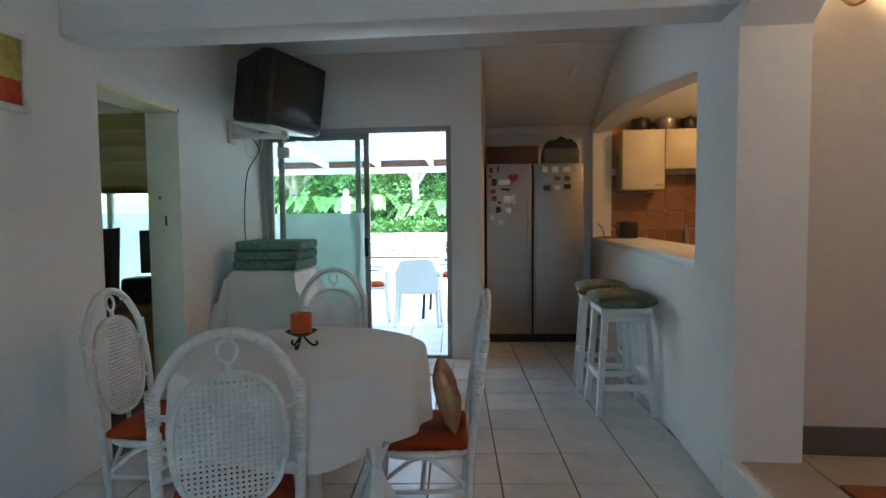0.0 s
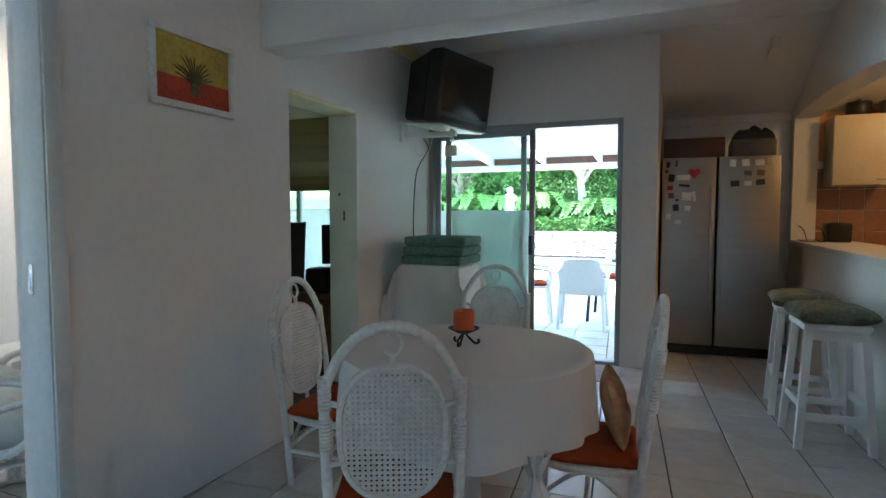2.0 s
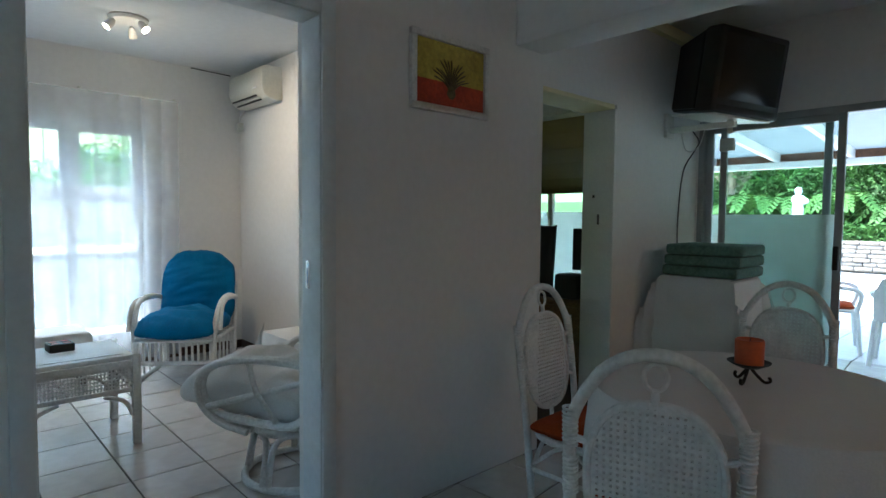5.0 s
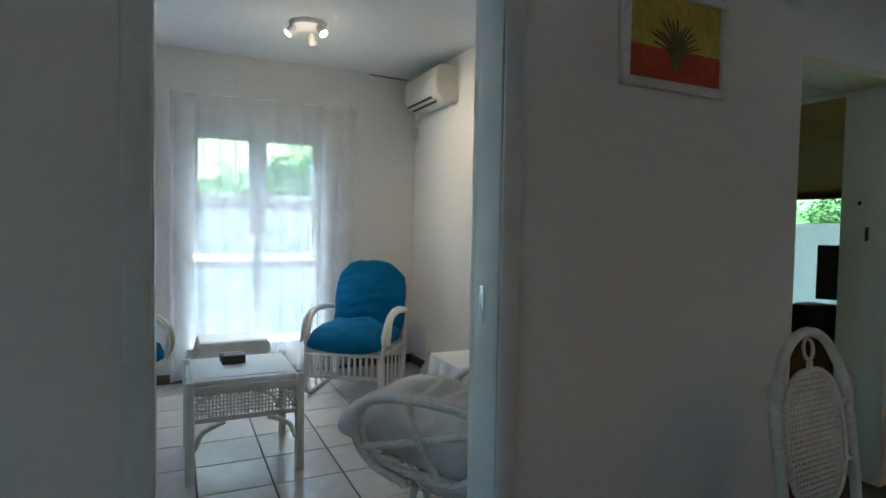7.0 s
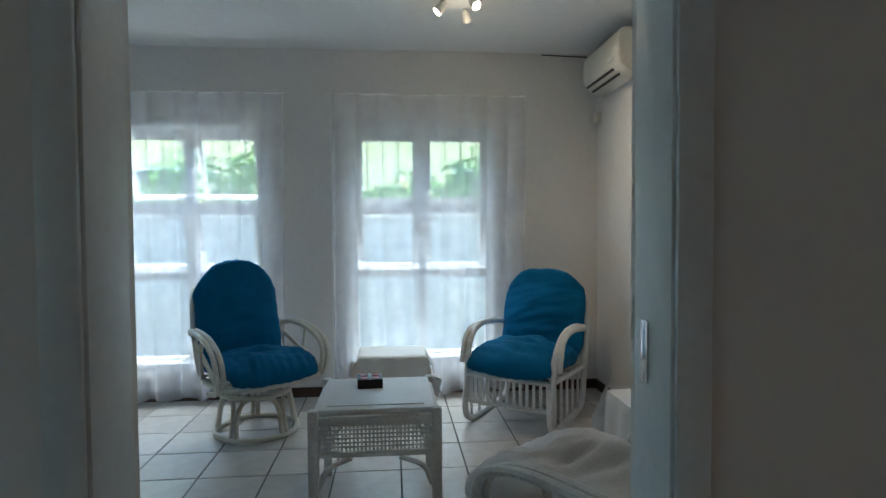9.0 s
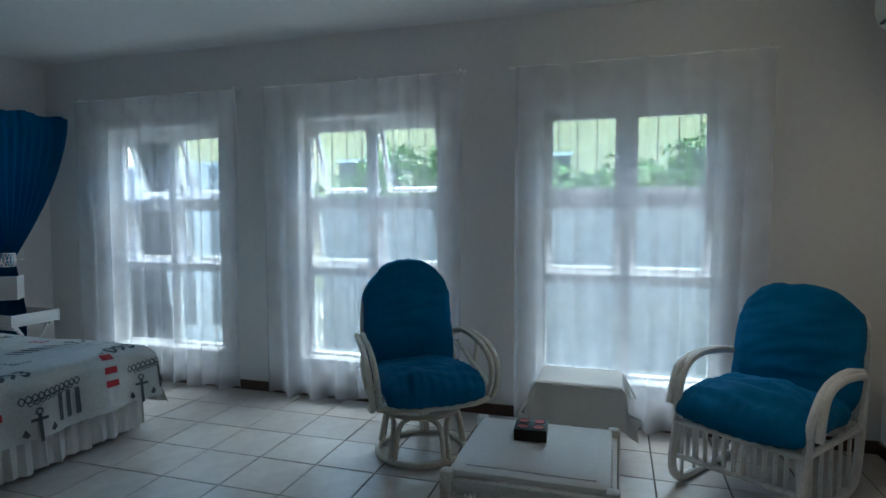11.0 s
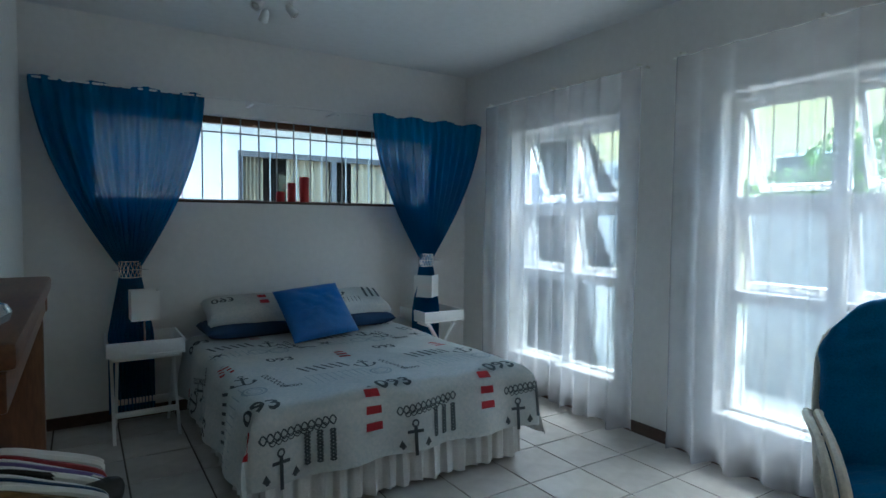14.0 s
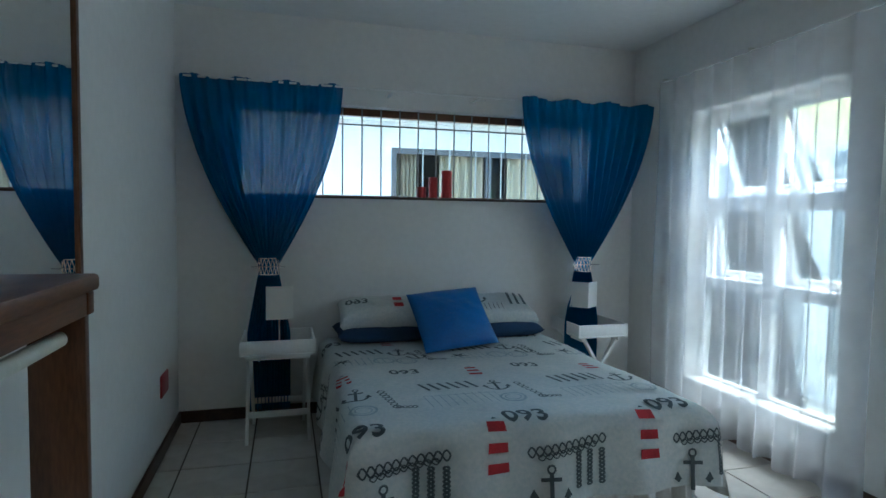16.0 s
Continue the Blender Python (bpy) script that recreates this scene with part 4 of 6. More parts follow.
# shelf with rail, mirror and hangers on the partition
SY0, SY1 = -0.83, 0.16
unit = thing("clothes_shelf", pose(0, 0, 0), "dark red wooden wall shelf above a clothes rail", "shelf")
part("top", boxed(-1.845, BX1 - 0.002, SY0 - 0.02, SY1, 1.13, 1.17, bevel=0.010), WOOD, unit)
part("front_rail", boxed(-1.832, -1.81, SY0 + 0.035, SY1, 1.075, 1.129, bevel=0.003), WOOD, unit)
part("end_panel", boxed(-1.825, -1.705, SY0, SY0 + 0.028, 0.0, 1.075, bevel=0.003), WOOD_V, unit)
part("bracket", boxed(-1.835, BX1 - 0.004, SY0 - 0.006, SY0 + 0.034, 1.076, 1.129, bevel=0.003), WOOD, unit)
part("clothes_rail", tubes([[(-1.77, SY0 + 0.028, 1.02), (-1.77, SY1, 1.02)]], 0.019, 12), AC_PLASTIC, unit, "white metal clothes rail")
part("end_panel", boxed(-1.80, BX1 - 0.004, SY1 - 0.028, SY1, 0.0, 1.075, bevel=0.003), WOOD_V, unit)
mir = thing("mirror", pose(0, 0, 0), "tall wall mirror in a dark red wooden frame with cut corners", "mirror")
my0, my1, mz0, mz1, ch = -1.36, -0.35, 1.08, 2.13, 0.12
bm = bmesh.new()
x = BX1 - 0.018
outl = [(my0, mz0), (my1, mz0), (my1, mz1 - ch), (my1 - ch, mz1), (my0 + ch, mz1), (my0, mz1 - ch)]
for (a, b), (c, d) in zip(outl, outl[1:] + outl[:1]):
    tube(bm, [(x, a, b), (x, c, d)], 0.017, 4)
part("mirror_frame", bm, WOOD_V, mir)
bm = bmesh.new()
g0, g1 = ([bm.verts.new((x + q, a, b)) for a, b in outl] for q in (-0.004, 0.004))
bm.faces.new(g0)
bm.faces.new(g1[::-1])
for k in range(6):
    bm.faces.new((g0[k], g0[(k + 1) % 6], g1[(k + 1) % 6], g1[k]))
part("glass", bm, MIRROR, mir, "silvered glass")
HUE = (WHITE, WHITE, RED_PLATE, WHITE, PURPLE, WHITE, BLACK, WHITE, NAVY, WHITE, WHITE, BASKET)
for k, mt in enumerate(HUE):
    y = -0.24 + 0.018 * k
    hg = thing("clothes_hanger", pose(-1.77, y, 1.02, 0, 0, random.uniform(-14, 14)), "plastic clothes hanger on the rail", "hanger", "clothes hangers")
    part("hook", tubes([curve([(0.018, 0, -0.004), (0.0, 0, 0.0185), (-0.018, 0, -0.002), (-0.004, 0, -0.03), (0, 0, -0.13)], 5)], 0.0025, 6), CHROME, hg)
    part("shoulder", tubes([curve([(-0.165, 0, -0.205 - 0.01 * (k % 3)), (-0.17, 0, -0.19), (-0.09, 0, -0.155), (0, 0, -0.128), (0.09, 0, -0.155), (0.165, 0, -0.19), (0.16, 0, -0.205)], 5)], 0.0085, 7), mt, hg)
    part("bar", tubes([[(-0.16, 0, -0.21 - 0.01 * (k % 3)), (0.155, 0, -0.21)]], 0.006, 6), mt, hg)
for k in range(3):
    bag = tagged(obj("cap", pillow(bmesh.new(), 0.10, 0.14, 0.07, crease=0.02, seed=k), (BLACK, PURPLE, BASKET)[k]), ("black cloth bundle on the hangers", "purple cloth bundle on the hangers", "tan cloth bundle on the hangers")[k], "cloth")
    bag.matrix_basis = pose(-1.92 + 0.02 * k, -0.14 + 0.05 * k, 0.78 - 0.05 * k, 60, 20 * k, 30)

# red socket cover on the partition
sk = thing("socket_cover", pose(0, 0, 0), "dark red square cover plate on the wall", "cover plate")
part("plate", boxed(BX1 - 0.012, BX1 - 0.001, -2.80, -2.62, 0.325, 0.445, bevel=0.004), RED_PLATE, sk)

# ceiling spots


def spot_light(x, y, lit):
    t = thing("ceiling_spotlight", pose(x, y, BH), "round white ceiling plate with three small spots", "ceiling light", "ceiling spots")
    part("plate", lathe(bmesh.new(), [(0.11, -0.025), (0.125, -0.012), (0.125, -0.001)], 28), WHITE, t)
    for k in range(3):
        a = 2 * math.pi * k / 3 + 0.6
        d = Vector((math.cos(a), math.sin(a), -1.1)).normalized()
        base = Vector((0.075 * math.cos(a), 0.075 * math.sin(a), -0.02))
        m = Matrix.Translation(base + d * 0.02) @ d.to_track_quat("Z", "Y").to_matrix().to_4x4()
        hd = part("spot_head", lathe(bmesh.new(), [(0.012, 0), (0.024, 0.02), (0.030, 0.075), (0.026, 0.075), (0.02, 0.04)], 18, m), WHITE, t)
        part("bulb", lathe(bmesh.new(), [(0.002, 0.046), (0.024, 0.066), (0.018, 0.078), (0.003, 0.082)], 14, m), BULB if lit else BULB_OFF, hd)


spot_light(-3.86, 1.75, True)
spot_light(-2.88, -2.30, False)
lamp("spot_glow", "POINT", (-3.86, 1.75, BH - 0.19), 0.10, (1.0, 0.72, 0.45), 0.05)
beam = lamp("spot_beam", "SPOT", (-3.80, 1.82, BH - 0.16), 3.5, (1.0, 0.70, 0.46), 0.06, (-3.55, 2.9, 1.35))
beam.data.spot_size, beam.data.spot_blend = radians(120), 1.0

# wall cooler
ac = thing("air_conditioner", pose(0, 0, 0), "aged white wall air conditioner under the ceiling", "air conditioner")
bm = bmesh.new()
prof = [(BY1 - 0.001, 2.26), (BY1 - 0.10, 2.255), (BY1 - 0.17, 2.30), (BY1 - 0.19, 2.36), (BY1 - 0.185, 2.50), (BY1 - 0.16, 2.53), (BY1 - 0.001, 2.535)]
r0, r1 = ([bm.verts.new((x, a, b)) for a, b in prof] for x in (-4.66, -3.99))
for k in range(len(prof)):
    bm.faces.new((r0[k], r0[(k + 1) % 7], r1[(k + 1) % 7], r1[k]))
bm.faces.new(r0[::-1])
bm.faces.new(r1)
bmesh.ops.bevel(bm, geom=bm.edges[:], offset=0.006, segments=2, affect="EDGES")
part("body", bm, AC_PLASTIC, ac)
for y, z in ((BY1 - 0.128, 2.268), (BY1 - 0.171, 2.297)):
    part("louvre_slot", boxed(-4.60, -4.12, y - 0.012, y + 0.002, z - 0.007, z + 0.004), BLACK, ac)
part("louvre", boxed(-4.60, -4.10, BY1 - 0.165, BY1 - 0.125, 2.272, 2.279, bevel=0.002), AC_PLASTIC, ac)
part("badge", boxed(-4.16, -4.08, BY1 - 0.194, BY1 - 0.188, 2.35, 2.362), WHITE, ac)
plug = thing("isolator", pose(0, 0, 0), "small white isolator switch with a drooping cable", "switch")
part("case", boxed(-4.86, -4.78, BY1 - 0.04, BY1 - 0.001, 2.08, 2.16, bevel=0.006), AC_PLASTIC, plug)
part("cable", tubes([curve([(-4.70, BY1 - 0.02, 2.26), (-4.73, BY1 - 0.045, 2.22), (-4.79, BY1 - 0.03, 2.19), (-4.82, BY1 - 0.02, 2.155)], 6)], 0.008), WHITE, plug)
crack = thing("conduit", pose(0, 0, 0), "thin dark cable running along the wall top", "cable")
part("cable", tubes([[(BX0 + 0.006, 2.50, 2.61), (BX0 + 0.006, 2.86, 2.60)]], 0.005, 6), BLACK, crack)
part("cable", tubes([[(-4.5, BY1 - 0.006, 2.575), (-4.3, BY1 - 0.006, 2.60)]], 0.005, 6), BLACK, crack)


# ---- cane furniture ----
def tufted(bm, w, d, h, m, seed, front=0.0, dome=0.0, flop=0.0):
    """A soft overfilled cushion: rounded rim, gathers running in from the edges, loose wrinkles."""
    nx, ny = 44, 46
    rows = {}
    for side in (1, -1):
        for i in range(nx + 1):
            for j in range(ny + 1):
                if side < 0 and (i in (0, nx) or j in (0, ny)):
                    rows[side, i, j] = rows[1, i, j]
                    continue
                u, v = 2 * i / nx - 1, 2 * j / ny - 1
                e = max(0.0, 1 - abs(u) ** 2.6) * max(0.0, 1 - abs(v) ** 2.6)
                rim = (1 - e) ** 2
                hh = h / 2 * e**0.42 * (1 + 0.18 * noise.noise((u * 1.3 + seed, v * 1.5, seed)))
                fold = 0.034 * noise.noise((u * 1.4 + seed, v * 6.5 + 1.2 * u, seed)) + 0.018 * noise.noise((u * 2.2 + seed, v * 11 + 2 * u, 2.0))
                gather = 0.020 * rim * (math.sin(u * 31 + 3 * noise.noise((u * 2, v * 2, seed))) + 0.6 * math.sin(v * 27 + seed))
                x = w / 2 * u * (1 - 0.05 * (1 - v * v)) + 0.012 * noise.noise((v * 3.5, seed, u)) * abs(u)
                y = d / 2 * v + 0.012 * noise.noise((u * 3.5, seed + 5, v)) * abs(v)
                round_off = 1 - 0.11 * (u * v) ** 4
                x, y = x * round_off, y * round_off
                if dome and v > 0.2:
                    k = (v - 0.2) / 0.8
                    x *= math.sqrt(max(0.05, 1 - dome * k**2.2))
                    y -= 0.09 * d * u * u * k
                z = side * hh + (fold + gather) * (0.25 + 0.75 * e) * (1 if side > 0 else 0.4)
                if front and v > 0.35:
                    z -= front * ((v - 0.35) / 0.65) ** 2
                if flop and v > 0.5:
                    z -= flop * ((v - 0.5) / 0.5) ** 2
                rows[side, i, j] = bm.verts.new(m @ Vector((x, y, z)))
    for i in range(nx):
        for j in range(ny):
            bm.faces.new([rows[1, a, b] for a, b in ((i, j), (i + 1, j), (i + 1, j + 1), (i, j + 1))])
            bm.faces.new([rows[-1, a, b] for a, b in ((i, j + 1), (i + 1, j + 1), (i + 1, j), (i, j))])
    return bm


def seat_cushion(name, parent, mtr, w, d, back_h, lean, z, seed, thick=0.15, ahead=0.05, dome=0.42):
    """One long cushion folded into a seat and a tall back."""
    bm = bmesh.new()
    tufted(bm, w, d, thick * 1.15, Matrix.Translation((0, ahead, z)) @ pose(0, 0, 0, 6, 0, 0), seed, front=0.07)
    mb = Matrix.Translation((0, -d / 2 + 0.10, z - 0.05)) @ pose(0, 0, 0, 90 + lean, 0, 0) @ Matrix.Translation((0, back_h / 2 + 0.035, 0))
    tufted(bm, w, back_h + 0.08, thick * 1.2, mb, seed + 4, dome=dome, flop=0.05)
    return part(name, bm, mtr, parent, angle=80)


def swivel_chair(m, mtr, frame_mat, label, back_h=0.66, lean=16, seed=1.0, ahead=0.05, deep=0.64, thick=0.16):
    """A cane chair on a ring base: hoop back, bent arms, loose cushion. It faces +y."""
    c = thing("cane_armchair", m, label, "armchair", "cane armchairs")
    part("base_ring", tubes([ring(0, 0, 0.02, 0.25)], 0.018, 8, True), frame_mat, c)
    part("upper_ring", tubes([ring(0, 0, 0.26, 0.20)], 0.017, 8, True), frame_mat, c)
    for k in range(5):
        for off in (-0.07, 0.07):
            a = 2 * math.pi * (k + 0.5) / 5 + off
            q = a + math.copysign(0.28, off)
            part("leg", tubes([curve([(0.25 * math.cos(a), 0.25 * math.sin(a), 0.02), (0.225 * math.cos(a), 0.225 * math.sin(a), 0.16), (0.205 * math.cos(a + 0.3 * (q - a)), 0.205 * math.sin(a + 0.3 * (q - a)), 0.225), (0.20 * math.cos(q), 0.20 * math.sin(q), 0.255)], 4)], 0.015), frame_mat, c)
    part("pivot", lathe(bmesh.new(), [(0.07, 0.255), (0.07, 0.31), (0.12, 0.315), (0.12, 0.33)], 16), frame_mat, c)
    hw = 0.29
    q = math.tan(radians(lean))
    hoop = [(-hw, 0.28, 0.36), (-hw, 0.0, 0.345), (-hw + 0.01, -0.22, 0.38), (-hw + 0.02, -0.30 - 0.30 * q, 0.68), (-hw + 0.07, -0.30 - (back_h - 0.10) * q, 0.38 + back_h - 0.10), (0, -0.30 - back_h * q, 0.40 + back_h), (hw - 0.07, -0.30 - (back_h - 0.10) * q, 0.38 + back_h - 0.10), (hw - 0.02, -0.30 - 0.30 * q, 0.68), (hw - 0.01, -0.22, 0.38), (hw, 0.0, 0.345), (hw, 0.28, 0.36)]
    part("frame_hoop", tubes([curve(hoop, 6)], 0.019), frame_mat, c)
    part("seat_front", tubes([curve([(-hw, 0.28, 0.36), (-0.15, 0.33, 0.36), (0.15, 0.33, 0.36), (hw, 0.28, 0.36)], 5)], 0.019), frame_mat, c)
    for k in range(5):
        y = -0.2 + 0.11 * k
        part("seat_bar", tubes([[(-hw, y, 0.35), (hw, y, 0.35)]], 0.010, 6), frame_mat, c)
    for k in range(4):
        zz = 0.50 + 0.13 * k
        part("back_bar", tubes([[(-hw + 0.04, -0.30 - (zz - 0.38) * q, zz), (hw - 0.04, -0.30 - (zz - 0.38) * q, zz)]], 0.009, 6), frame_mat, c)
    for sx in (-1, 1):
        arm = [(sx * (hw - 0.01), -0.34, 0.60), (sx * (hw + 0.03), -0.18, 0.645), (sx * (hw + 0.04), 0.10, 0.63), (sx * (hw + 0.04), 0.27, 0.56), (sx * (hw + 0.03), 0.30, 0.44), (sx * (hw + 0.01), 0.22, 0.34), (sx * hw, 0.05, 0.30)]
        for off in (-0.018, 0.018):
            part("arm", tubes([curve([(x + off, y, z) for x, y, z in arm], 6)], 0.016), frame_mat, c)
        part("strut", tubes([curve([(sx * (hw + 0.01), -0.10, 0.36), (sx * (hw + 0.04), -0.02, 0.50), (sx * (hw + 0.04), 0.02, 0.63)], 4)], 0.013), frame_mat, c)
        part("strut", tubes([[(sx * (hw + 0.035), 0.26, 0.40), (sx * (hw + 0.005), -0.26, 0.56)]], 0.014), frame_mat, c)
    seat_cushion("cushion", c, mtr, 0.58, deep, back_h, lean + 2, 0.44, seed, thick, ahead)
    return c


def face(dx, dy):
    return math.degrees(math.atan2(-dx, dy))


swivel_chair(pose(-4.17, 0.475, 0, 0, 0, face(0.83, 0.56)), BLUE, RATTAN_CREAM, "swivel cane armchair with a deep blue cushion near the bed", 0.62, 15, 1.0)
swivel_chair(pose(-2.015, 2.02, 0, 0, 0, face(-0.84, -0.42)), WHITE_CLOTH, RATTAN, "swivel cane armchair with a white cushion beside the door", 0.64, 14, 6.0, 0.16, 0.74, 0.24)


def lounge_chair(m):
    """A low cane rocker: hooped sides, a slatted front and a long blue cushion. It faces +y."""
    c = thing("cane_rocker", m, "low cane rocker with slats and a bright blue cushion", "armchair", "cane armchairs")
    hw = 0.285
    for sx in (-1, 1):
        side = [(sx * hw, -0.40, 0.62), (sx * hw, -0.36, 0.30), (sx * hw, -0.30, 0.06), (sx * hw, -0.15, 0.02), (sx * hw, 0.10, 0.018), (sx * hw, 0.30, 0.03), (sx * hw, 0.37, 0.12), (sx * hw, 0.34, 0.30), (sx * (hw + 0.01), 0.30, 0.48), (sx * (hw + 0.02), 0.18, 0.60), (sx * (hw + 0.02), -0.05, 0.62), (sx * (hw + 0.01), -0.30, 0.58)]
        part("side_hoop", tubes([curve(side, 6)], 0.021), RATTAN, c)
        part("arm", tubes([curve([(sx * (hw + 0.045), 0.33, 0.40), (sx * (hw + 0.045), 0.26, 0.57), (sx * (hw + 0.045), 0.08, 0.615), (sx * (hw + 0.045), -0.20, 0.59)], 6)], 0.018), RATTAN, c)
        part("cross_bar", tubes([[(sx * hw, -0.30, 0.30), (sx * hw, 0.34, 0.33)]], 0.016), RATTAN, c)
        for k in range(5):
            y = -0.2 + 0.12 * k
            part("side_slat", tubes([[(sx * hw, y, 0.03), (sx * hw, y, 0.31)]], 0.010, 6), RATTAN, c)
    for z in (0.16, 0.33):
        part("front_rail", tubes([[(-hw, 0.35, z), (hw, 0.35, z)]], 0.016), RATTAN, c)
    for k in range(13):
        x = -hw + 2 * hw * (k + 0.5) / 13
        part("front_slat", tubes([[(x, 0.35, 0.16), (x, 0.35, 0.33)]], 0.011, 6), RATTAN, c)
    part("rear_rail", tubes([[(-hw, -0.36, 0.30), (hw, -0.36, 0.30)]], 0.016), RATTAN, c)
    back = [(-hw, -0.32, 0.30), (-hw, -0.41, 0.62), (-hw + 0.05, -0.48, 0.82), (0, -0.51, 0.88), (hw - 0.05, -0.48, 0.82), (hw, -0.41, 0.62), (hw, -0.32, 0.30)]
    part("back_hoop", tubes([curve(back, 6)], 0.019), RATTAN, c)
    for k in range(6):
        y = -0.28 + 0.12 * k
        part("seat_bar", tubes([[(-hw, y, 0.33), (hw, y, 0.33)]], 0.010, 6), RATTAN, c)
    seat_cushion("cushion", c, BLUE, 0.63, 0.66, 0.55, 17, 0.42, 2.5, 0.18, 0.06, 0.38)
    return c


lounge_chair(pose(-4.265, 2.245, 0, 0, 0, face(0.82, -0.57)))


def lattice(bm, half, pitch, strip, m):
    """Woven cane: flat strips both ways inside an outline; half(v, axis) is the half extent of a strip at v."""
    for axis in (0, 1):
        v = -1.0
        lim = half(0, 1 - axis)
        n = int(2 * lim / pitch)
        for k in range(1, n):
            v = -lim + k * 2 * lim / n
            h = half(v, axis)
            if h <= 0.01:
                continue
            a = (-h, h, v - strip / 2, v + strip / 2) if axis == 0 else (v - strip / 2, v + strip / 2, -h, h)
            z = 0.001 if axis else -0.001
            box(bm, a[0], a[1], a[2], a[3], z - 0.001, z + 0.001, 0, m)
    return bm


# coffee table
ct = thing("coffee_table", pose(-3.19, 1.262, 0), "square white cane coffee table with woven sides", "coffee table")
hw = 0.262
for sx in (-1, 1):
    for sy in (-1, 1):
        part("leg", boxed(sx * hw - 0.022, sx * hw + 0.022, sy * hw - 0.022, sy * hw + 0.022, 0, 0.505, bevel=0.008), RATTAN, ct)
part("tabletop", boxed(-hw + 0.006, hw - 0.006, -hw + 0.006, hw - 0.006, 0.478, 0.502, bevel=0.006), WHITE, ct)
part("top_inlay", boxed(-hw + 0.05, hw - 0.05, -hw + 0.05, hw - 0.05, 0.5025, 0.506, bevel=0.001), WHITE, ct)
for k in range(4):
    rt = pose(0, 0, 0, 0, 0, 90 * k)
    bm = bmesh.new()
    for z0, z1 in ((0.435, 0.477), (0.30, 0.325)):
        box(bm, hw - 0.012, hw + 0.012, -hw + 0.022, hw - 0.022, z0, z1, 0.004, rt)
    part("apron", bm, RATTAN, ct)
    m = rt @ Matrix.Translation((hw, 0, 0.38)) @ pose(0, 0, 0, 0, 90, 0)
    part("cane_panel", lattice(bmesh.new(), lambda v, ax: 0.055 if ax == 0 else hw - 0.02, 0.0165, 0.0085, m), RATTAN, ct, "woven cane panel")
    for sg in (-1, 1):
        part("bracket", tubes([curve([rt @ Vector((hw, sg * (hw - 0.02), 0.17)), rt @ Vector((hw, sg * (hw - 0.06), 0.25)), rt @ Vector((hw, sg * (hw - 0.16), 0.295))], 5)], 0.012), RATTAN, ct)
hold = thing("candle_holder", pose(-3.285, 1.225, 0.506, 0, 0, 4), "black square holder with four red candle cups", "candle holder")
part("block", boxed(-0.06, 0.06, -0.06, 0.06, 0, 0.045, bevel=0.003), BLACK, hold)
for sx in (-1, 1):
    for sy in (-1, 1):
        cup = part("cup", tubes([ring(sx * 0.029, sy * 0.029, 0.046, 0.022, 16)], 0.002, 5, True), BLACK, hold)
        part("candle", lathe(bmesh.new(), [(0.020, 0.0455), (0.019, 0.047), (0.002, 0.0465)], 16, Matrix.Translation((sx * 0.029, sy * 0.029, 0))), RED, hold)


def draped(name, m, w, d, z, hem, label, category, mtr=WHITE_CLOTH, legs=True):
    """A small table under a loose cloth whose corners hang lower."""
    t = thing(name, m, label, category)

    def fn(u, v):
        a, b = (2 * u - 1) * (w / 2 + hem), (2 * v - 1) * (d / 2 + hem)
        ea, eb = abs(a) - w / 2, abs(b) - d / 2
        oa, da = fold(ea, 0.012, 0.07)
        ob_, db = fold(eb, 0.012, 0.07)
        sa, sb = (1 if a > 0 else -1), (1 if b > 0 else -1)
        x, y = sa * (min(abs(a), w / 2) + oa), sb * (min(abs(b), d / 2) + ob_)
        down = max(da, db)
        if da > 0 and db > 0:
            x += sa * 0.30 * min(da, db)
            y += sb * 0.30 * min(da, db)
            down += 0.15 * min(da, db)
        if down > 0.02:
            x += 0.006 * math.sin(b * 40)
            y += 0.006 * math.sin(a * 40)
        return Vector((x, y, z - down + 0.002 * noise.noise((a * 8, b * 8, z))))

    part("cloth", sheet(bmesh.new(), fn, 44, 44, 0.002), mtr, t)
    part("tabletop", boxed(-w / 2 + 0.004, w / 2 - 0.004, -d / 2 + 0.004, d / 2 - 0.004, z - 0.03, z - 0.004), BLACK, t)
    for sx in (-1, 1):
        for sy in (-1, 1):
            part("leg", boxed(sx * (w / 2 - 0.03) - 0.015, sx * (w / 2 - 0.03) + 0.015, sy * (d / 2 - 0.03) - 0.015, sy * (d / 2 - 0.03) + 0.015, 0, z - 0.03, bevel=0.003), BLACK, t)
    return t


draped("footstool", pose(-4.52, 1.33, 0), 0.34, 0.45, 0.41, 0.24, "low stool under a white cloth at the window", "stool")
draped("side_table", pose(-2.86, 2.60, 0), 0.50, 0.48, 0.50, 0.26, "corner table under a white cloth", "side table")
# ---- dining room ----


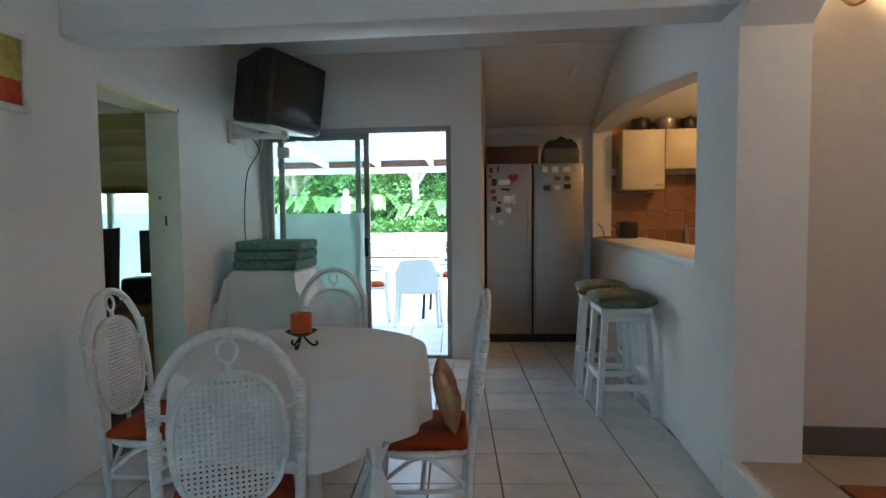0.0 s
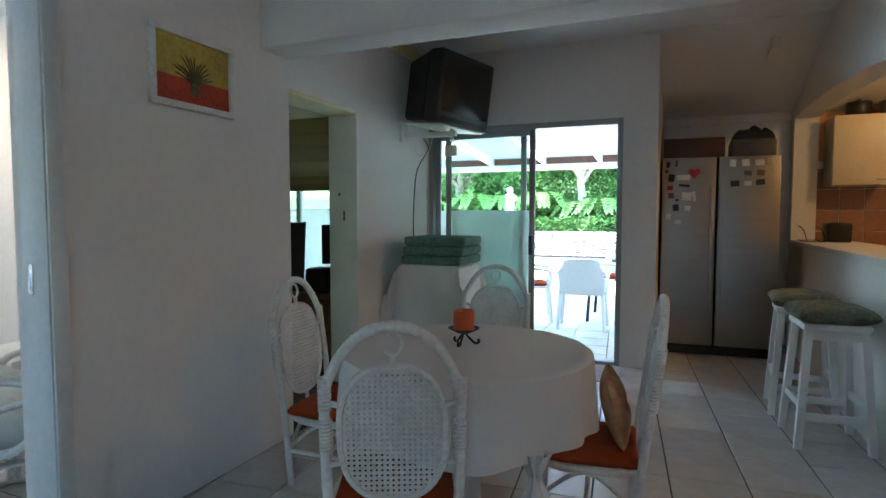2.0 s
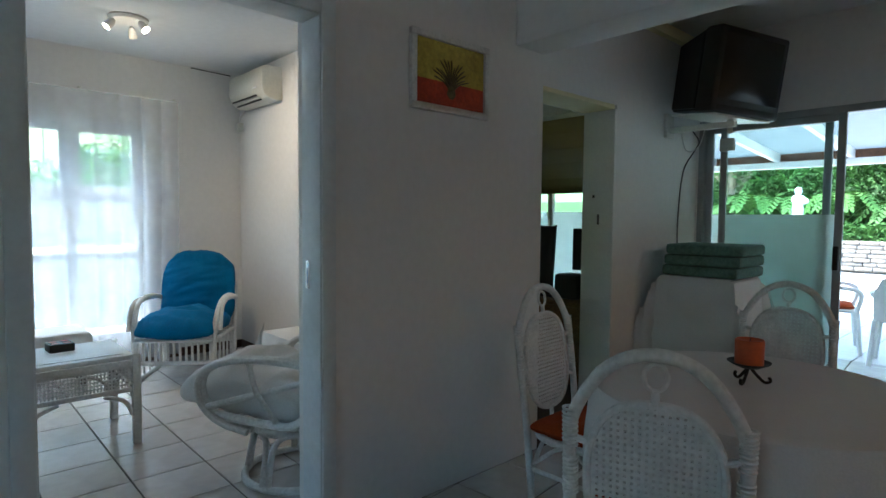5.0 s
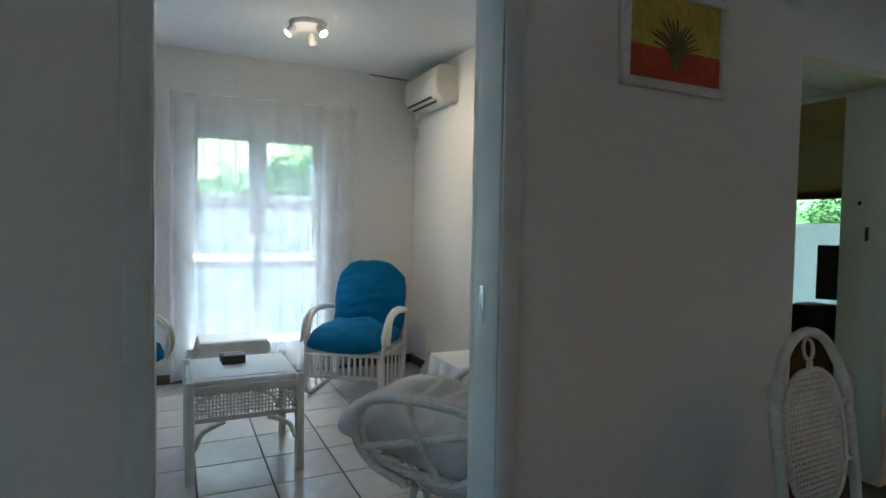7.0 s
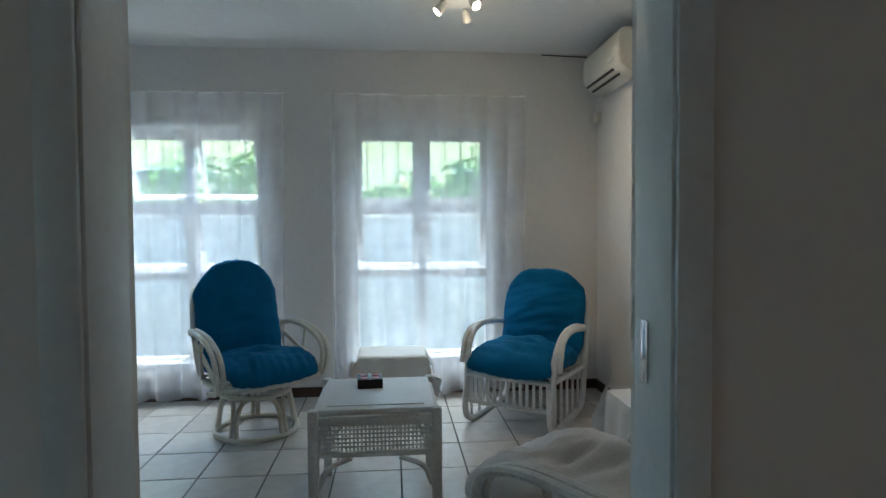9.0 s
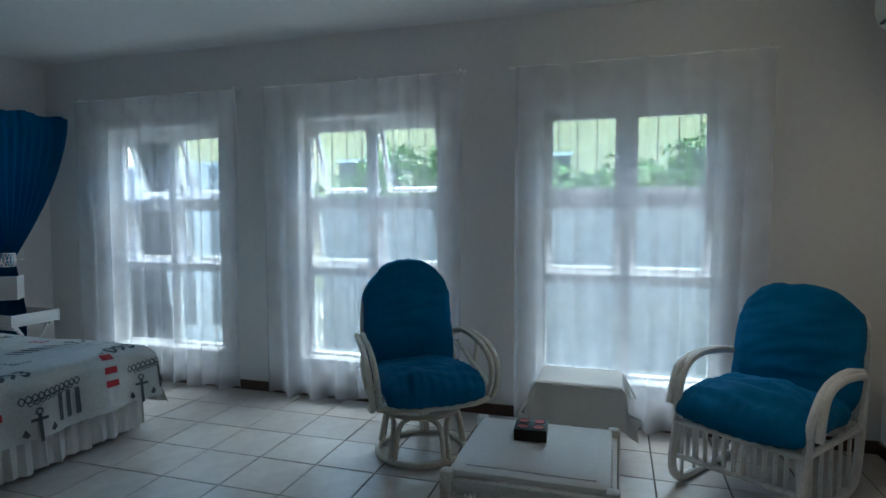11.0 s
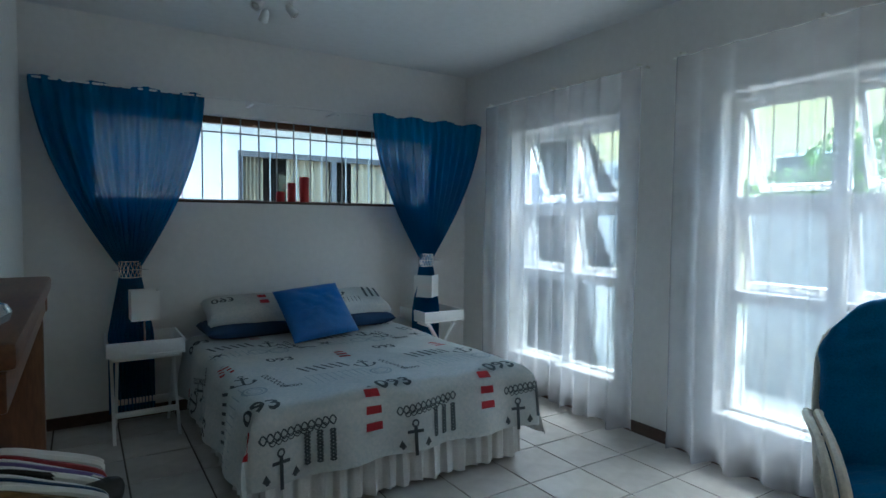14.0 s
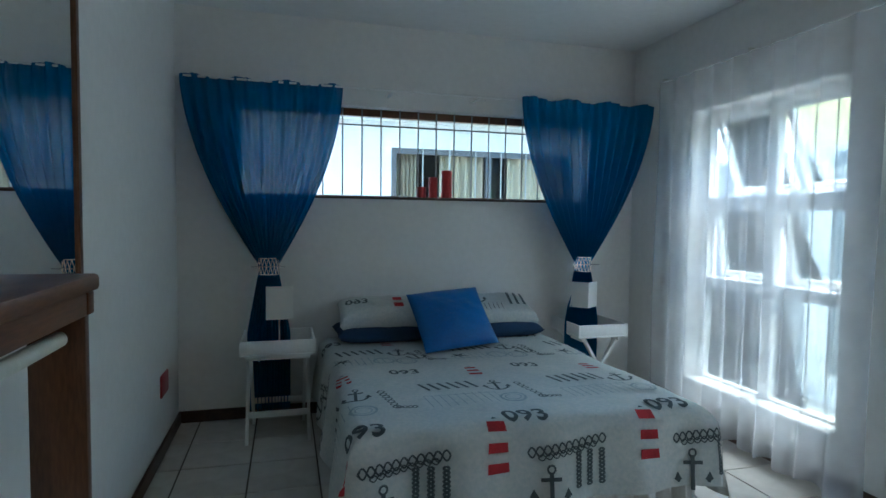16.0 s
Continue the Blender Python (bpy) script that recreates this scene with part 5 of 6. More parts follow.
def dining_chair(m, label):
    """A white cane chair with a hooped back round an oval woven panel. It faces +y."""
    c = thing("dining_chair", m, label, "chair", "cane dining chairs")
    hw, zs = 0.198, 0.35
    lean = 0.13

    def bk(x, z):
        return (x, -0.20 - lean * (z - zs), z)

    hoop = [(-hw + 0.02, -0.20 + 0.02, 0), bk(-hw, zs), bk(-hw - 0.005, 0.66), bk(-hw + 0.008, 0.79), bk(-0.108, 0.915), bk(0, 0.955), bk(0.108, 0.915), bk(hw - 0.008, 0.79), bk(hw + 0.005, 0.66), bk(hw, zs), (hw - 0.02, -0.20 + 0.02, 0)]
    part("back_hoop", tubes([curve(hoop, 7)], 0.0165, 10), RATTAN, c)
    cz, ax, az = 0.618, 0.160, 0.213

    def oval(k, sx=1.0):
        a = 2 * math.pi * k / 40
        return bk(sx * ax * math.copysign(abs(math.cos(a)) ** 0.8, math.cos(a)), cz + sx * az * math.copysign(abs(math.sin(a)) ** 0.8, math.sin(a)))

    part("oval_rim", tubes([[oval(k) for k in range(40)]], 0.011, 8, True), RATTAN, c)
    part("ornament_ring", tubes([[bk(0.027 * math.cos(2 * math.pi * k / 16), 0.900 + 0.034 * math.sin(2 * math.pi * k / 16)) for k in range(16)]], 0.006, 6, True), RATTAN, c)
    for a, b in (((0, 0.832), (0, 0.866)), ((-hw, 0.72), (-0.150, 0.710)), ((hw, 0.72), (0.150, 0.710)), ((-hw, 0.52), (-0.145, 0.53)), ((hw, 0.52), (0.145, 0.53)), ((0, 0.395), (0, 0.35))):
        part("spacer", tubes([[bk(*a), bk(*b)]], 0.010, 8), RATTAN, c)
    th = math.atan(lean)
    mm = Matrix.Translation(bk(0, cz)) @ pose(0, 0, 0, 90 + math.degrees(th), 0, 0)

    def half(v, axis):
        lim, other = (az, ax) if axis == 0 else (ax, az)
        q = abs(v) / lim
        return other * max(0.0, 1 - q**2.5) ** (1 / 2.5)

    tagged(part("cane_panel", lattice(bmesh.new(), half, 0.0165, 0.0102, mm), RATTAN, c), "woven white cane panel", kind="stuff")
    for sx in (-1, 1):
        for z in (0.62, 0.75):
            bm = bmesh.new()
            for k in range(9):
                p = bk(sx * (hw + 0.003), z - 0.05 + 0.012 * k)
                tube(bm, [(p[0] + 0.0175 * math.cos(a), p[1] + 0.0175 * math.sin(a), p[2]) for a in (2 * math.pi * q / 10 for q in range(10))], 0.0042, 5, True)
            tagged(part("binding", bm, RATTAN, c), kind="stuff")
        part("front_leg", tubes([curve([(sx * 0.19, 0.20, 0), (sx * 0.195, 0.19, 0.2), (sx * 0.19, 0.17, zs - 0.02)], 4)], 0.017), RATTAN, c)
        part("side_stretcher", tubes([[(sx * 0.185, -0.18, 0.17), (sx * 0.192, 0.19, 0.17)]], 0.010), RATTAN, c)
        part("side_brace", tubes([curve([(sx * 0.187, -0.17, 0.20), (sx * 0.19, 0.0, 0.31), (sx * 0.192, 0.18, 0.20)], 6)], 0.009), RATTAN, c)
    part("cross_stretcher", tubes([[(-0.187, 0.0, 0.17), (0.187, 0.0, 0.17)]], 0.010), RATTAN, c)
    part("cross_stretcher", tubes([[(-0.19, 0.185, 0.24), (0.19, 0.185, 0.24)]], 0.010), RATTAN, c)
    part("back_brace", tubes([curve([(-0.18, -0.19, 0.15), (-0.08, -0.19, 0.27), (0.0, -0.19, 0.31), (0.08, -0.19, 0.27), (0.18, -0.19, 0.15)], 6)], 0.010), RATTAN, c)
    part("seat_rim", tubes([[(0.205 * math.copysign(abs(math.cos(a)) ** 0.7, math.cos(a)), 0.205 * math.copysign(abs(math.sin(a)) ** 0.7, math.sin(a)) - 0.005, zs - 0.025) for a in (2 * math.pi * k / 32 for k in range(32))]], 0.016, 8, True), RATTAN, c)
    part("seat_pad", pillow(bmesh.new(), 0.42, 0.41, 0.075, Matrix.Translation((0, 0.0, zs + 0.008)), crease=0.006, seed=2.0, square=4.0), ORANGE, c, "burnt orange seat pad")
    return c


TX, TY = -0.12, 2.58
dining_chair(pose(-0.232, 2.185, 0, 0, 0, face(-0.42, 0.91)), "white cane dining chair with an orange pad, backing the room")
dining_chair(pose(-0.85, 2.82, 0, 0, 0, face(1.0, 0.05)), "white cane dining chair with an orange pad beside the wall")
dining_chair(pose(0.325, 2.80, 0, 0, 0, face(-1.0, -0.10)), "white cane dining chair with orange pad and floral cushion")
dining_chair(pose(-0.38, 3.62, 0, 0, 0, face(0.08, -1.0)), "white cane dining chair facing the room beyond the table")
fc = tagged(obj("cushion", pillow(bmesh.new(), 0.29, 0.29, 0.10, crease=0.01, seed=11.0, power=0.5, square=2.4), FLORAL), "yellow and red floral cushion on a dining chair", "cushion")
fc.matrix_basis = pose(0.43, 2.79, 0.525, 76, 0, face(-1.0, -0.10))

table = thing("dining_table", pose(TX, TY, 0), "round dining table with a white pedestal", "table")
part("tabletop", lathe(bmesh.new(), [(0.46, 0.725), (0.47, 0.735), (0.47, 0.748), (0.46, 0.752)], 48), WHITE, table)
part("pedestal", lathe(bmesh.new(), [(0.20, 0.0), (0.19, 0.04), (0.06, 0.10), (0.05, 0.35), (0.07, 0.60), (0.18, 0.70), (0.2, 0.725)], 24), WHITE, table)
for k in range(3):
    a = 2 * math.pi * k / 3 + 0.4
    part("foot", tubes([curve([(0.10 * math.cos(a), 0.10 * math.sin(a), 0.08), (0.25 * math.cos(a), 0.25 * math.sin(a), 0.05), (0.36 * math.cos(a), 0.36 * math.sin(a), 0.022)], 5)], 0.022), WHITE, table)


def table_cloth(u, v):
    a, r = 2 * math.pi * u, v * 0.755
    q = 0.478
    drop = 0.0
    rr = r
    if r > q:
        out, drop = fold(r - q, 0.012, 0.05)
        wave = math.sin(a * 9 + 1.2 * math.sin(a * 2)) + 0.4 * math.sin(a * 17 + 2)
        rr = q + out + 0.012 * wave * min(1, drop / 0.2)
        drop *= 1 + 0.06 * math.cos(4 * (a - 0.35)) * min(1, drop / 0.1)
    return Vector((rr * math.cos(a), rr * math.sin(a), 0.7545 - drop + 0.0015 * noise.noise((rr * 7 * math.cos(a), rr * 7 * math.sin(a), 2))))


tc = tagged(obj("tablecloth", sheet(bmesh.new(), table_cloth, 160, 40), TABLECLOTH), "plain white tablecloth hanging over the round table", "tablecloth")
tc.matrix_basis = pose(TX, TY, 0)
KN = Vector((0.355, -0.335, 0.0))


def knot(u, v):
    """A gathered bunch of cloth: wide where it leaves the hem, drawn in, then flaring."""
    a = 2 * math.pi * u
    r = 0.016 + 0.046 * abs(v - 0.42) ** 1.1 * 2 * (1 if v < 0.95 else 0.9)
    r *= 1 + 0.22 * math.sin(7 * a + 2 * v)
    c = KN * (0.985 + 0.06 * v) + Vector((0, 0, 0.515 - 0.20 * v))
    return c + Vector((r * math.cos(a), 0.8 * r * math.sin(a), 0.012 * math.sin(3 * a) * v))


bm = sheet(bmesh.new(), knot, 42, 18)
part("corner_knot", bm, TABLECLOTH, tc, "gathered cloth knotted at the hem", 80)
cs = thing("candle_stand", pose(TX - 0.02, TY + 0.02, 0.7565), "black iron candle stand with three curled feet", "candle stand")
for k in range(3):
    a = 2 * math.pi * k / 3 + 0.5
    part("leg", tubes([curve([(0.004 * math.cos(a), 0.004 * math.sin(a), 0.05), (0.02 * math.cos(a), 0.02 * math.sin(a), 0.03), (0.045 * math.cos(a), 0.045 * math.sin(a), 0.006), (0.062 * math.cos(a), 0.062 * math.sin(a), 0.010), (0.058 * math.cos(a), 0.058 * math.sin(a), 0.022)], 5)], 0.005, 7), IRON, cs)
part("dish", lathe(bmesh.new(), [(0.006, 0.046), (0.03, 0.050), (0.062, 0.066), (0.064, 0.069), (0.058, 0.068), (0.03, 0.056), (0.004, 0.055)], 26), IRON, cs)
cd = thing("candle", pose(TX - 0.02, TY + 0.02, 0.7565 + 0.056), "short orange pillar candle on an iron stand", "candle")
part("wax", lathe(bmesh.new(), [(0.042, 0), (0.043, 0.08), (0.040, 0.084), (0.034, 0.080), (0.004, 0.074)], 24), ORANGE_WAX, cd)
part("wick", tubes([[(0, 0, 0.073), (0.002, 0, 0.088)]], 0.0013, 5), BLACK, cd)

# painting on the partition
pt = thing("painting", pose(0, 0, 0), "small painting of dry stems over red ground, white frame", "painting")
px, py0, py1, pz0, pz1 = DX, 2.22, 2.70, 1.745, 2.085
bm = bmesh.new()
for a in ((py0, py1, pz0, pz0 + 0.03), (py0, py1, pz1 - 0.03, pz1), (py0, py0 + 0.03, pz0 + 0.03, pz1 - 0.03), (py1 - 0.03, py1, pz0 + 0.03, pz1 - 0.03)):
    box(bm, px + 0.001, px + 0.026, *a, 0.004)
part("picture_frame", bm, RATTAN, pt, "chipped white wooden frame")
hz = pz0 + 0.03 + 0.38 * (pz1 - pz0 - 0.06)
part("canvas_sky", boxed(px + 0.002, px + 0.013, py0 + 0.03, py1 - 0.03, hz, pz1 - 0.03), PIC_SKY, pt)
part("canvas_ground", boxed(px + 0.002, px + 0.0135, py0 + 0.03, py1 - 0.03, pz0 + 0.03, hz), PIC_RED, pt)
bm = bmesh.new()
cyy = (py0 + py1) / 2
for k in range(15):
    a = radians(-62 + 124 * k / 14)
    ln = random.uniform(0.09, 0.14)
    tube(bm, curve([(px + 0.0145, cyy + 0.008 * math.sin(a), hz - 0.035), (px + 0.0145, cyy + 0.5 * ln * math.sin(a), hz - 0.03 + 0.6 * ln * math.cos(a)), (px + 0.0145, cyy + ln * math.sin(a) * 1.15, hz - 0.03 + ln * math.cos(a))], 4), [0.0035] * 8 + [0.001], 5)
tagged(part("painted_spray", bm, PIC_DARK, pt), kind="stuff")
part("painted_vase", lathe(bmesh.new(), [(0.012, 0), (0.028, 0.02), (0.02, 0.05)], 12, Matrix.Translation((px + 0.0138, cyy, hz - 0.07)) @ Matrix.Diagonal((0.04, 1, 1, 1))), PIC_DARK, pt)

# television on its bracket in the corner
tvm = pose(-1.16, 4.97, 2.31, -7, -2, face(0.95, -0.31))
tv = thing("television", tvm, "bulky black tube television on a wall bracket", "television")
part("front_case", boxed(-0.34, 0.34, 0.06, 0.20, -0.29, 0.28, bevel=0.02), BLACK, tv)
bm = bmesh.new()
f0 = [bm.verts.new((x, 0.058, z)) for x, z in ((-0.33, -0.28), (0.33, -0.28), (0.33, 0.27), (-0.33, 0.27))]
f1 = [bm.verts.new((x, -0.22, z)) for x, z in ((-0.27, -0.27), (0.27, -0.27), (0.27, 0.20), (-0.27, 0.20))]
for k in range(4):
    bm.faces.new((f0[k], f0[(k + 1) % 4], f1[(k + 1) % 4], f1[k]))
bm.faces.new(f0)
bm.faces.new(f1[::-1])
bmesh.ops.bevel(bm, geom=bm.edges[:], offset=0.015, segments=2, affect="EDGES")
part("rear_case", bm, BLACK, tv)
part("screen", sheet(bmesh.new(), lambda u, v: Vector(((u - 0.5) * 0.58, 0.2005 + 0.018 * (1 - (2 * u - 1) ** 2) * (1 - (2 * v - 1) ** 2), (v - 0.5) * 0.43 + 0.02)), 16, 12), SCREEN, tv, "dark curved screen")
part("speaker_strip", boxed(-0.29, 0.29, 0.2005, 0.203, -0.275, -0.235, bevel=0.001), IRON, tv)
br = thing("television_bracket", pose(0, 0, 0), "white steel wall bracket with a tray", "bracket")
part("wall_plate", boxed(-1.558, -1.53, 4.84, 4.95, 1.90, 2.08, bevel=0.004), AC_PLASTIC, br)
part("arm", boxed(-1.53, -1.06, 4.87, 4.92, 1.935, 1.975, bevel=0.004), AC_PLASTIC, br)
part("tray", boxed(-0.28, 0.28, -0.20, 0.19, -0.305, -0.291, bevel=0.003), AC_PLASTIC, br).matrix_basis = tvm
part("post", tubes([[(-1.10, 4.90, 1.90), (-1.12, 4.95, 2.01)]], 0.02), AC_PLASTIC, br)
cb = thing("television_cable", pose(0, 0, 0), "grey cables hanging from the television bracket", "cable")
part("cable", tubes([curve([(-1.38, 4.92, 1.95), (-1.34, 4.96, 1.86), (-1.40, 5.02, 1.80), (-1.50, 5.06, 1.65), (-1.540, 5.08, 1.30), (-1.545, 5.10, 0.95)], 8)], 0.005, 6), BAR, cb)
part("cable", tubes([curve([(-1.28, 4.92, 1.95), (-1.33, 4.93, 1.82), (-1.42, 4.93, 1.80), (-1.46, 4.92, 1.94)], 8)], 0.004, 6), WHITE, cb)
jb = thing("junction_box", pose(0, 0, 0), "square beige junction box under the bracket", "box")
part("case", boxed(-1.37, -1.26, SLY - 0.03, SLY + 0.009, 1.83, 1.93, bevel=0.005), AC_PLASTIC, jb)

draped("side_cabinet", pose(-1.19, 4.84, 0), 0.50, 0.48, 0.88, 0.62, "cabinet under a long white cloth by the sliding door", "cabinet")
for k in range(3):
    cu = tagged(obj("seat_cushion", boxed(-0.26, 0.26, -0.24, 0.24, 0, 0.073, bevel=0.02), GREEN_CLOTH), "green patterned box cushion in a stack of three", "cushion", "stacked cushions")
    cu.matrix_basis = pose(-1.16 + 0.008 * k, 4.83, 0.885 + 0.075 * k, 0, 0, 2 * k - 1)

# door mat
dm = tagged(obj("doormat", boxed(-0.33, 0.33, -0.22, 0.22, 0.0, 0.012, bevel=0.005), MAT_CLOTH), "grey striped doormat at the sliding door", "doormat")
dm.matrix_basis = pose(-0.08, 5.12, 0.0005)


def bar_stool(x, y, turn, label):
    s = thing("bar_stool", pose(x, y, 0, 0, 0, turn), label, "stool", "bar stools")
    part("seat", boxed(-0.16, 0.16, -0.16, 0.16, 0.655, 0.69, bevel=0.008), WHITE, s)
    part("seat_pad", pillow(bmesh.new(), 0.40, 0.40, 0.11, Matrix.Translation((0, 0, 0.735)), crease=0.01, seed=x * 7), STOOL_CLOTH, s, "green leaf-print seat pad")
    for sx in (-1, 1):
        for sy in (-1, 1):
            bm = bmesh.new()
            tube(bm, [(sx * 0.175, sy * 0.175, 0), (sx * 0.13, sy * 0.13, 0.655)], [0.026, 0.028], 4)
            part("leg", bm, WHITE, s)
        part("side_rail", boxed(sx * 0.16 - 0.012, sx * 0.16 + 0.012, -0.14, 0.14, 0.22, 0.26, bevel=0.003), WHITE, s)
    for sy in (-1, 1):
        part("cross_rail", boxed(-0.14, 0.14, sy * 0.163 - 0.012, sy * 0.163 + 0.012, 0.16, 0.20, bevel=0.003), WHITE, s)
        part("seat_rail", boxed(-0.12, 0.12, sy * 0.135 - 0.01, sy * 0.135 + 0.01, 0.60, 0.654, bevel=0.003), WHITE, s)


bar_stool(1.44, 4.22, 4, "white bar stool with green leaf-print pad at the kitchen hatch")
bar_stool(1.41, 4.76, -3, "white bar stool with leaf-print pad, further along the hatch")

# refrigerator
FRIDGE = pose(0.985, 6.13, 0, 0, 0, 3)
fr = thing("refrigerator", FRIDGE, "tall silver two-door refrigerator covered with magnets", "refrigerator")
part("body", boxed(-0.478, 0.478, 0.03, 0.74, 0.06, 1.80, bevel=0.006), BLACK, fr)
part("plinth", boxed(-0.47, 0.47, 0.05, 0.10, 0.0, 0.06), BLACK, fr)
for x0, x1 in ((-0.478, -0.03), (-0.012, 0.478)):
    d = part("door", boxed(x0, x1, -0.03, 0.028, 0.10, 1.80, bevel=0.012), STEEL, fr, "brushed silver door")
    hx = x1 - 0.03 if x0 < -0.2 else x0 + 0.03
    part("handle", boxed(hx - 0.012, hx + 0.012, -0.045, -0.031, 0.35, 1.55, bevel=0.004), STEEL, d)
MG = ((-0.43, 1.74, 0.03, 0.05, BLACK), (-0.36, 1.75, 0.02, 0.06, WOOD), (-0.40, 1.62, 0.05, 0.07, BLACK), (-0.41, 1.53, 0.05, 0.04, RED_PLATE), (-0.29, 1.55, 0.09, 0.02, BLACK), (-0.40, 1.46, 0.05, 0.05, WOOD), (-0.27, 1.45, 0.08, 0.07, PAPER), (-0.35, 1.42, 0.03, 0.02, BLACK), (-0.36, 1.35, 0.05, 0.06, BLACK), (-0.26, 1.34, 0.05, 0.05, PAPER), (-0.42, 1.27, 0.04, 0.05, COUNTER), (-0.34, 1.22, 0.05, 0.04, COUNTER), (-0.44, 1.68, 0.03, 0.03, BAR), (-0.21, 1.45, 0.03, 0.09, PAPER), (-0.30, 1.62, 0.11, 0.05, PAPER),
      (0.10, 1.74, 0.05, 0.06, PAPER), (0.20, 1.74, 0.06, 0.06, PAPER), (0.31, 1.74, 0.07, 0.05, PAPER), (0.39, 1.75, 0.05, 0.05, COUNTER), (0.12, 1.56, 0.07, 0.05, BLACK), (0.22, 1.56, 0.06, 0.04, PAPER), (0.32, 1.57, 0.07, 0.05, BLACK), (0.22, 1.65, 0.06, 0.04, BAR), (0.32, 1.65, 0.06, 0.05, WOOD))
for x, z, w, h, mt in MG:
    mg = tagged(obj("fridge_magnet", boxed(-w / 2, w / 2, -0.004, 0, -h / 2, h / 2, bevel=0.0015), mt), "small picture magnet on the refrigerator door", "magnet", "fridge magnets")
    mg.matrix_basis = FRIDGE @ pose(x, -0.0305, z, 0, random.uniform(-8, 8), 0)
bm = bmesh.new()
hp = [(0.055 * 16 / 17 * math.sin(a) ** 3, 0.055 / 17 * (13 * math.cos(a) - 5 * math.cos(2 * a) - 2 * math.cos(3 * a) - math.cos(4 * a))) for a in (2 * math.pi * k / 28 for k in range(28))]
f = bm.faces.new([bm.verts.new((x, -0.001, z)) for x, z in hp])
bmesh.ops.solidify(bm, geom=[f], thickness=0.004)
ht = tagged(obj("fridge_magnet", bm, PINKRED), "red heart magnet on the refrigerator door", "magnet", "fridge magnets")
ht.matrix_basis = FRIDGE @ pose(-0.21, -0.034, 1.66)
tr = tagged(obj("storage_tray", boxed(-0.25, 0.27, -0.2, 0.2, 0, 0.19, bevel=0.01), SKIRT), "dark brown box on top of the refrigerator", "box")
tr.matrix_basis = pose(0.76, 6.42, 1.801)
bk_ = thing("basket", pose(1.26, 6.42, 1.801), "grey plastic basket piled with dark cloths", "basket")
part("tub", boxed(-0.18, 0.18, -0.18, 0.18, 0, 0.16, bevel=0.02), BAR, bk_)
part("cloths", pillow(bmesh.new(), 0.36, 0.34, 0.16, Matrix.Translation((0, 0, 0.17)), crease=0.06, seed=4.0), BLACK, bk_)

# ---- kitchen behind the hatch ----
structure("counter_kitchen", boxed(1.87, 4.25, 6.30, 6.94, 0.88, 0.93, bevel=0.006), COUNTER)
kw = thing("base_cabinet", pose(0, 0, 0), "cream kitchen base cabinet under the counter", "cabinet")
part("body", boxed(1.88, 4.24, 6.34, 6.94, 0.0, 0.879), CREAM, kw)


def wall_cabinet(x0, x1, z0, z1, label):
    w = thing("wall_cabinet", pose(0, 0, 0), label, "cabinet", "kitchen wall cabinets")
    part("body", boxed(x0 + 0.002, x1 - 0.002, 6.62, 6.945, z0, z1, bevel=0.003), CREAM, w)
    d = part("door", boxed(x0 + 0.004, x1 - 0.004, 6.598, 6.619, z0 + 0.004, z1 - 0.004, bevel=0.003), CREAM, w)
    part("handle", tubes([curve([(x1 - 0.10, 6.597, z0 + 0.05), (x1 - 0.10, 6.575, z0 + 0.05), (x1 - 0.03, 6.575, z0 + 0.05), (x1 - 0.03, 6.597, z0 + 0.05)], 4)], 0.005, 6), CHROME, d)


wall_cabinet(1.93, 2.37, 1.55, 2.18, "tall cream wall cabinet over the counter")
wall_cabinet(2.372, 2.85, 1.76, 2.18, "short cream wall cabinet over the hob")
wall_cabinet(2.852, 3.40, 1.55, 2.18, "cream wall cabinet over the counter")
for k, (x, r) in enumerate(((2.15, 0.10), (2.42, 0.11), (2.66, 0.09))):
    pn = tagged(obj("cooking_pot", lathe(bmesh.new(), [(r * 0.9, 0), (r, 0.02), (r, 0.12), (r * 0.96, 0.125), (0.02, 0.14), (0.018, 0.16)], 20), (BLACK, STEEL, BLACK)[k]), ("black pan stored on the wall cabinet", "steel pot stored on the wall cabinet", "black pot stored on the wall cabinet")[k], "pot")
    pn.matrix_basis = pose(x, 6.76, 2.181)
ts = thing("toaster", pose(1.95, 6.45, 1.046), "black toaster standing on the hatch sill", "toaster")
part("body", boxed(-0.09, 0.09, -0.13, 0.13, 0, 0.17, bevel=0.02), BLACK, ts)
part("slot", boxed(-0.03, -0.005, -0.10, 0.10, 0.1705, 0.172), IRON, ts)
wr = thing("dish_rack", pose(1.78, 6.50, 1.046), "black wire rack on the hatch sill", "rack")
part("wire", tubes([curve([(-0.08, -0.2, 0.003), (-0.08, -0.05, 0.10), (-0.08, 0.2, 0.14)], 5)], 0.004, 6), IRON, wr)
part("wire", tubes([curve([(0.06, -0.2, 0.003), (0.06, -0.05, 0.10), (0.06, 0.2, 0.14)], 5)], 0.004, 6), IRON, wr)
part("wire", tubes([[(-0.08, -0.2, 0.004), (0.06, -0.2, 0.004), (0.06, 0.2, 0.004), (-0.08, 0.2, 0.004)]], 0.004, 6, True), IRON, wr)
bt = tagged(obj("bottle", lathe(bmesh.new(), [(0.035, 0), (0.036, 0.15), (0.014, 0.20), (0.014, 0.25), (0.016, 0.26)], 16), STEEL), "pale bottle standing on the kitchen counter", "bottle")
bt.matrix_basis = pose(2.62, 6.72, 0.931)
hb = tagged(obj("hob", boxed(2.36, 2.86, 6.38, 6.86, 0.931, 0.945, bevel=0.004), BLACK), "black cooking hob set on the counter", "hob")

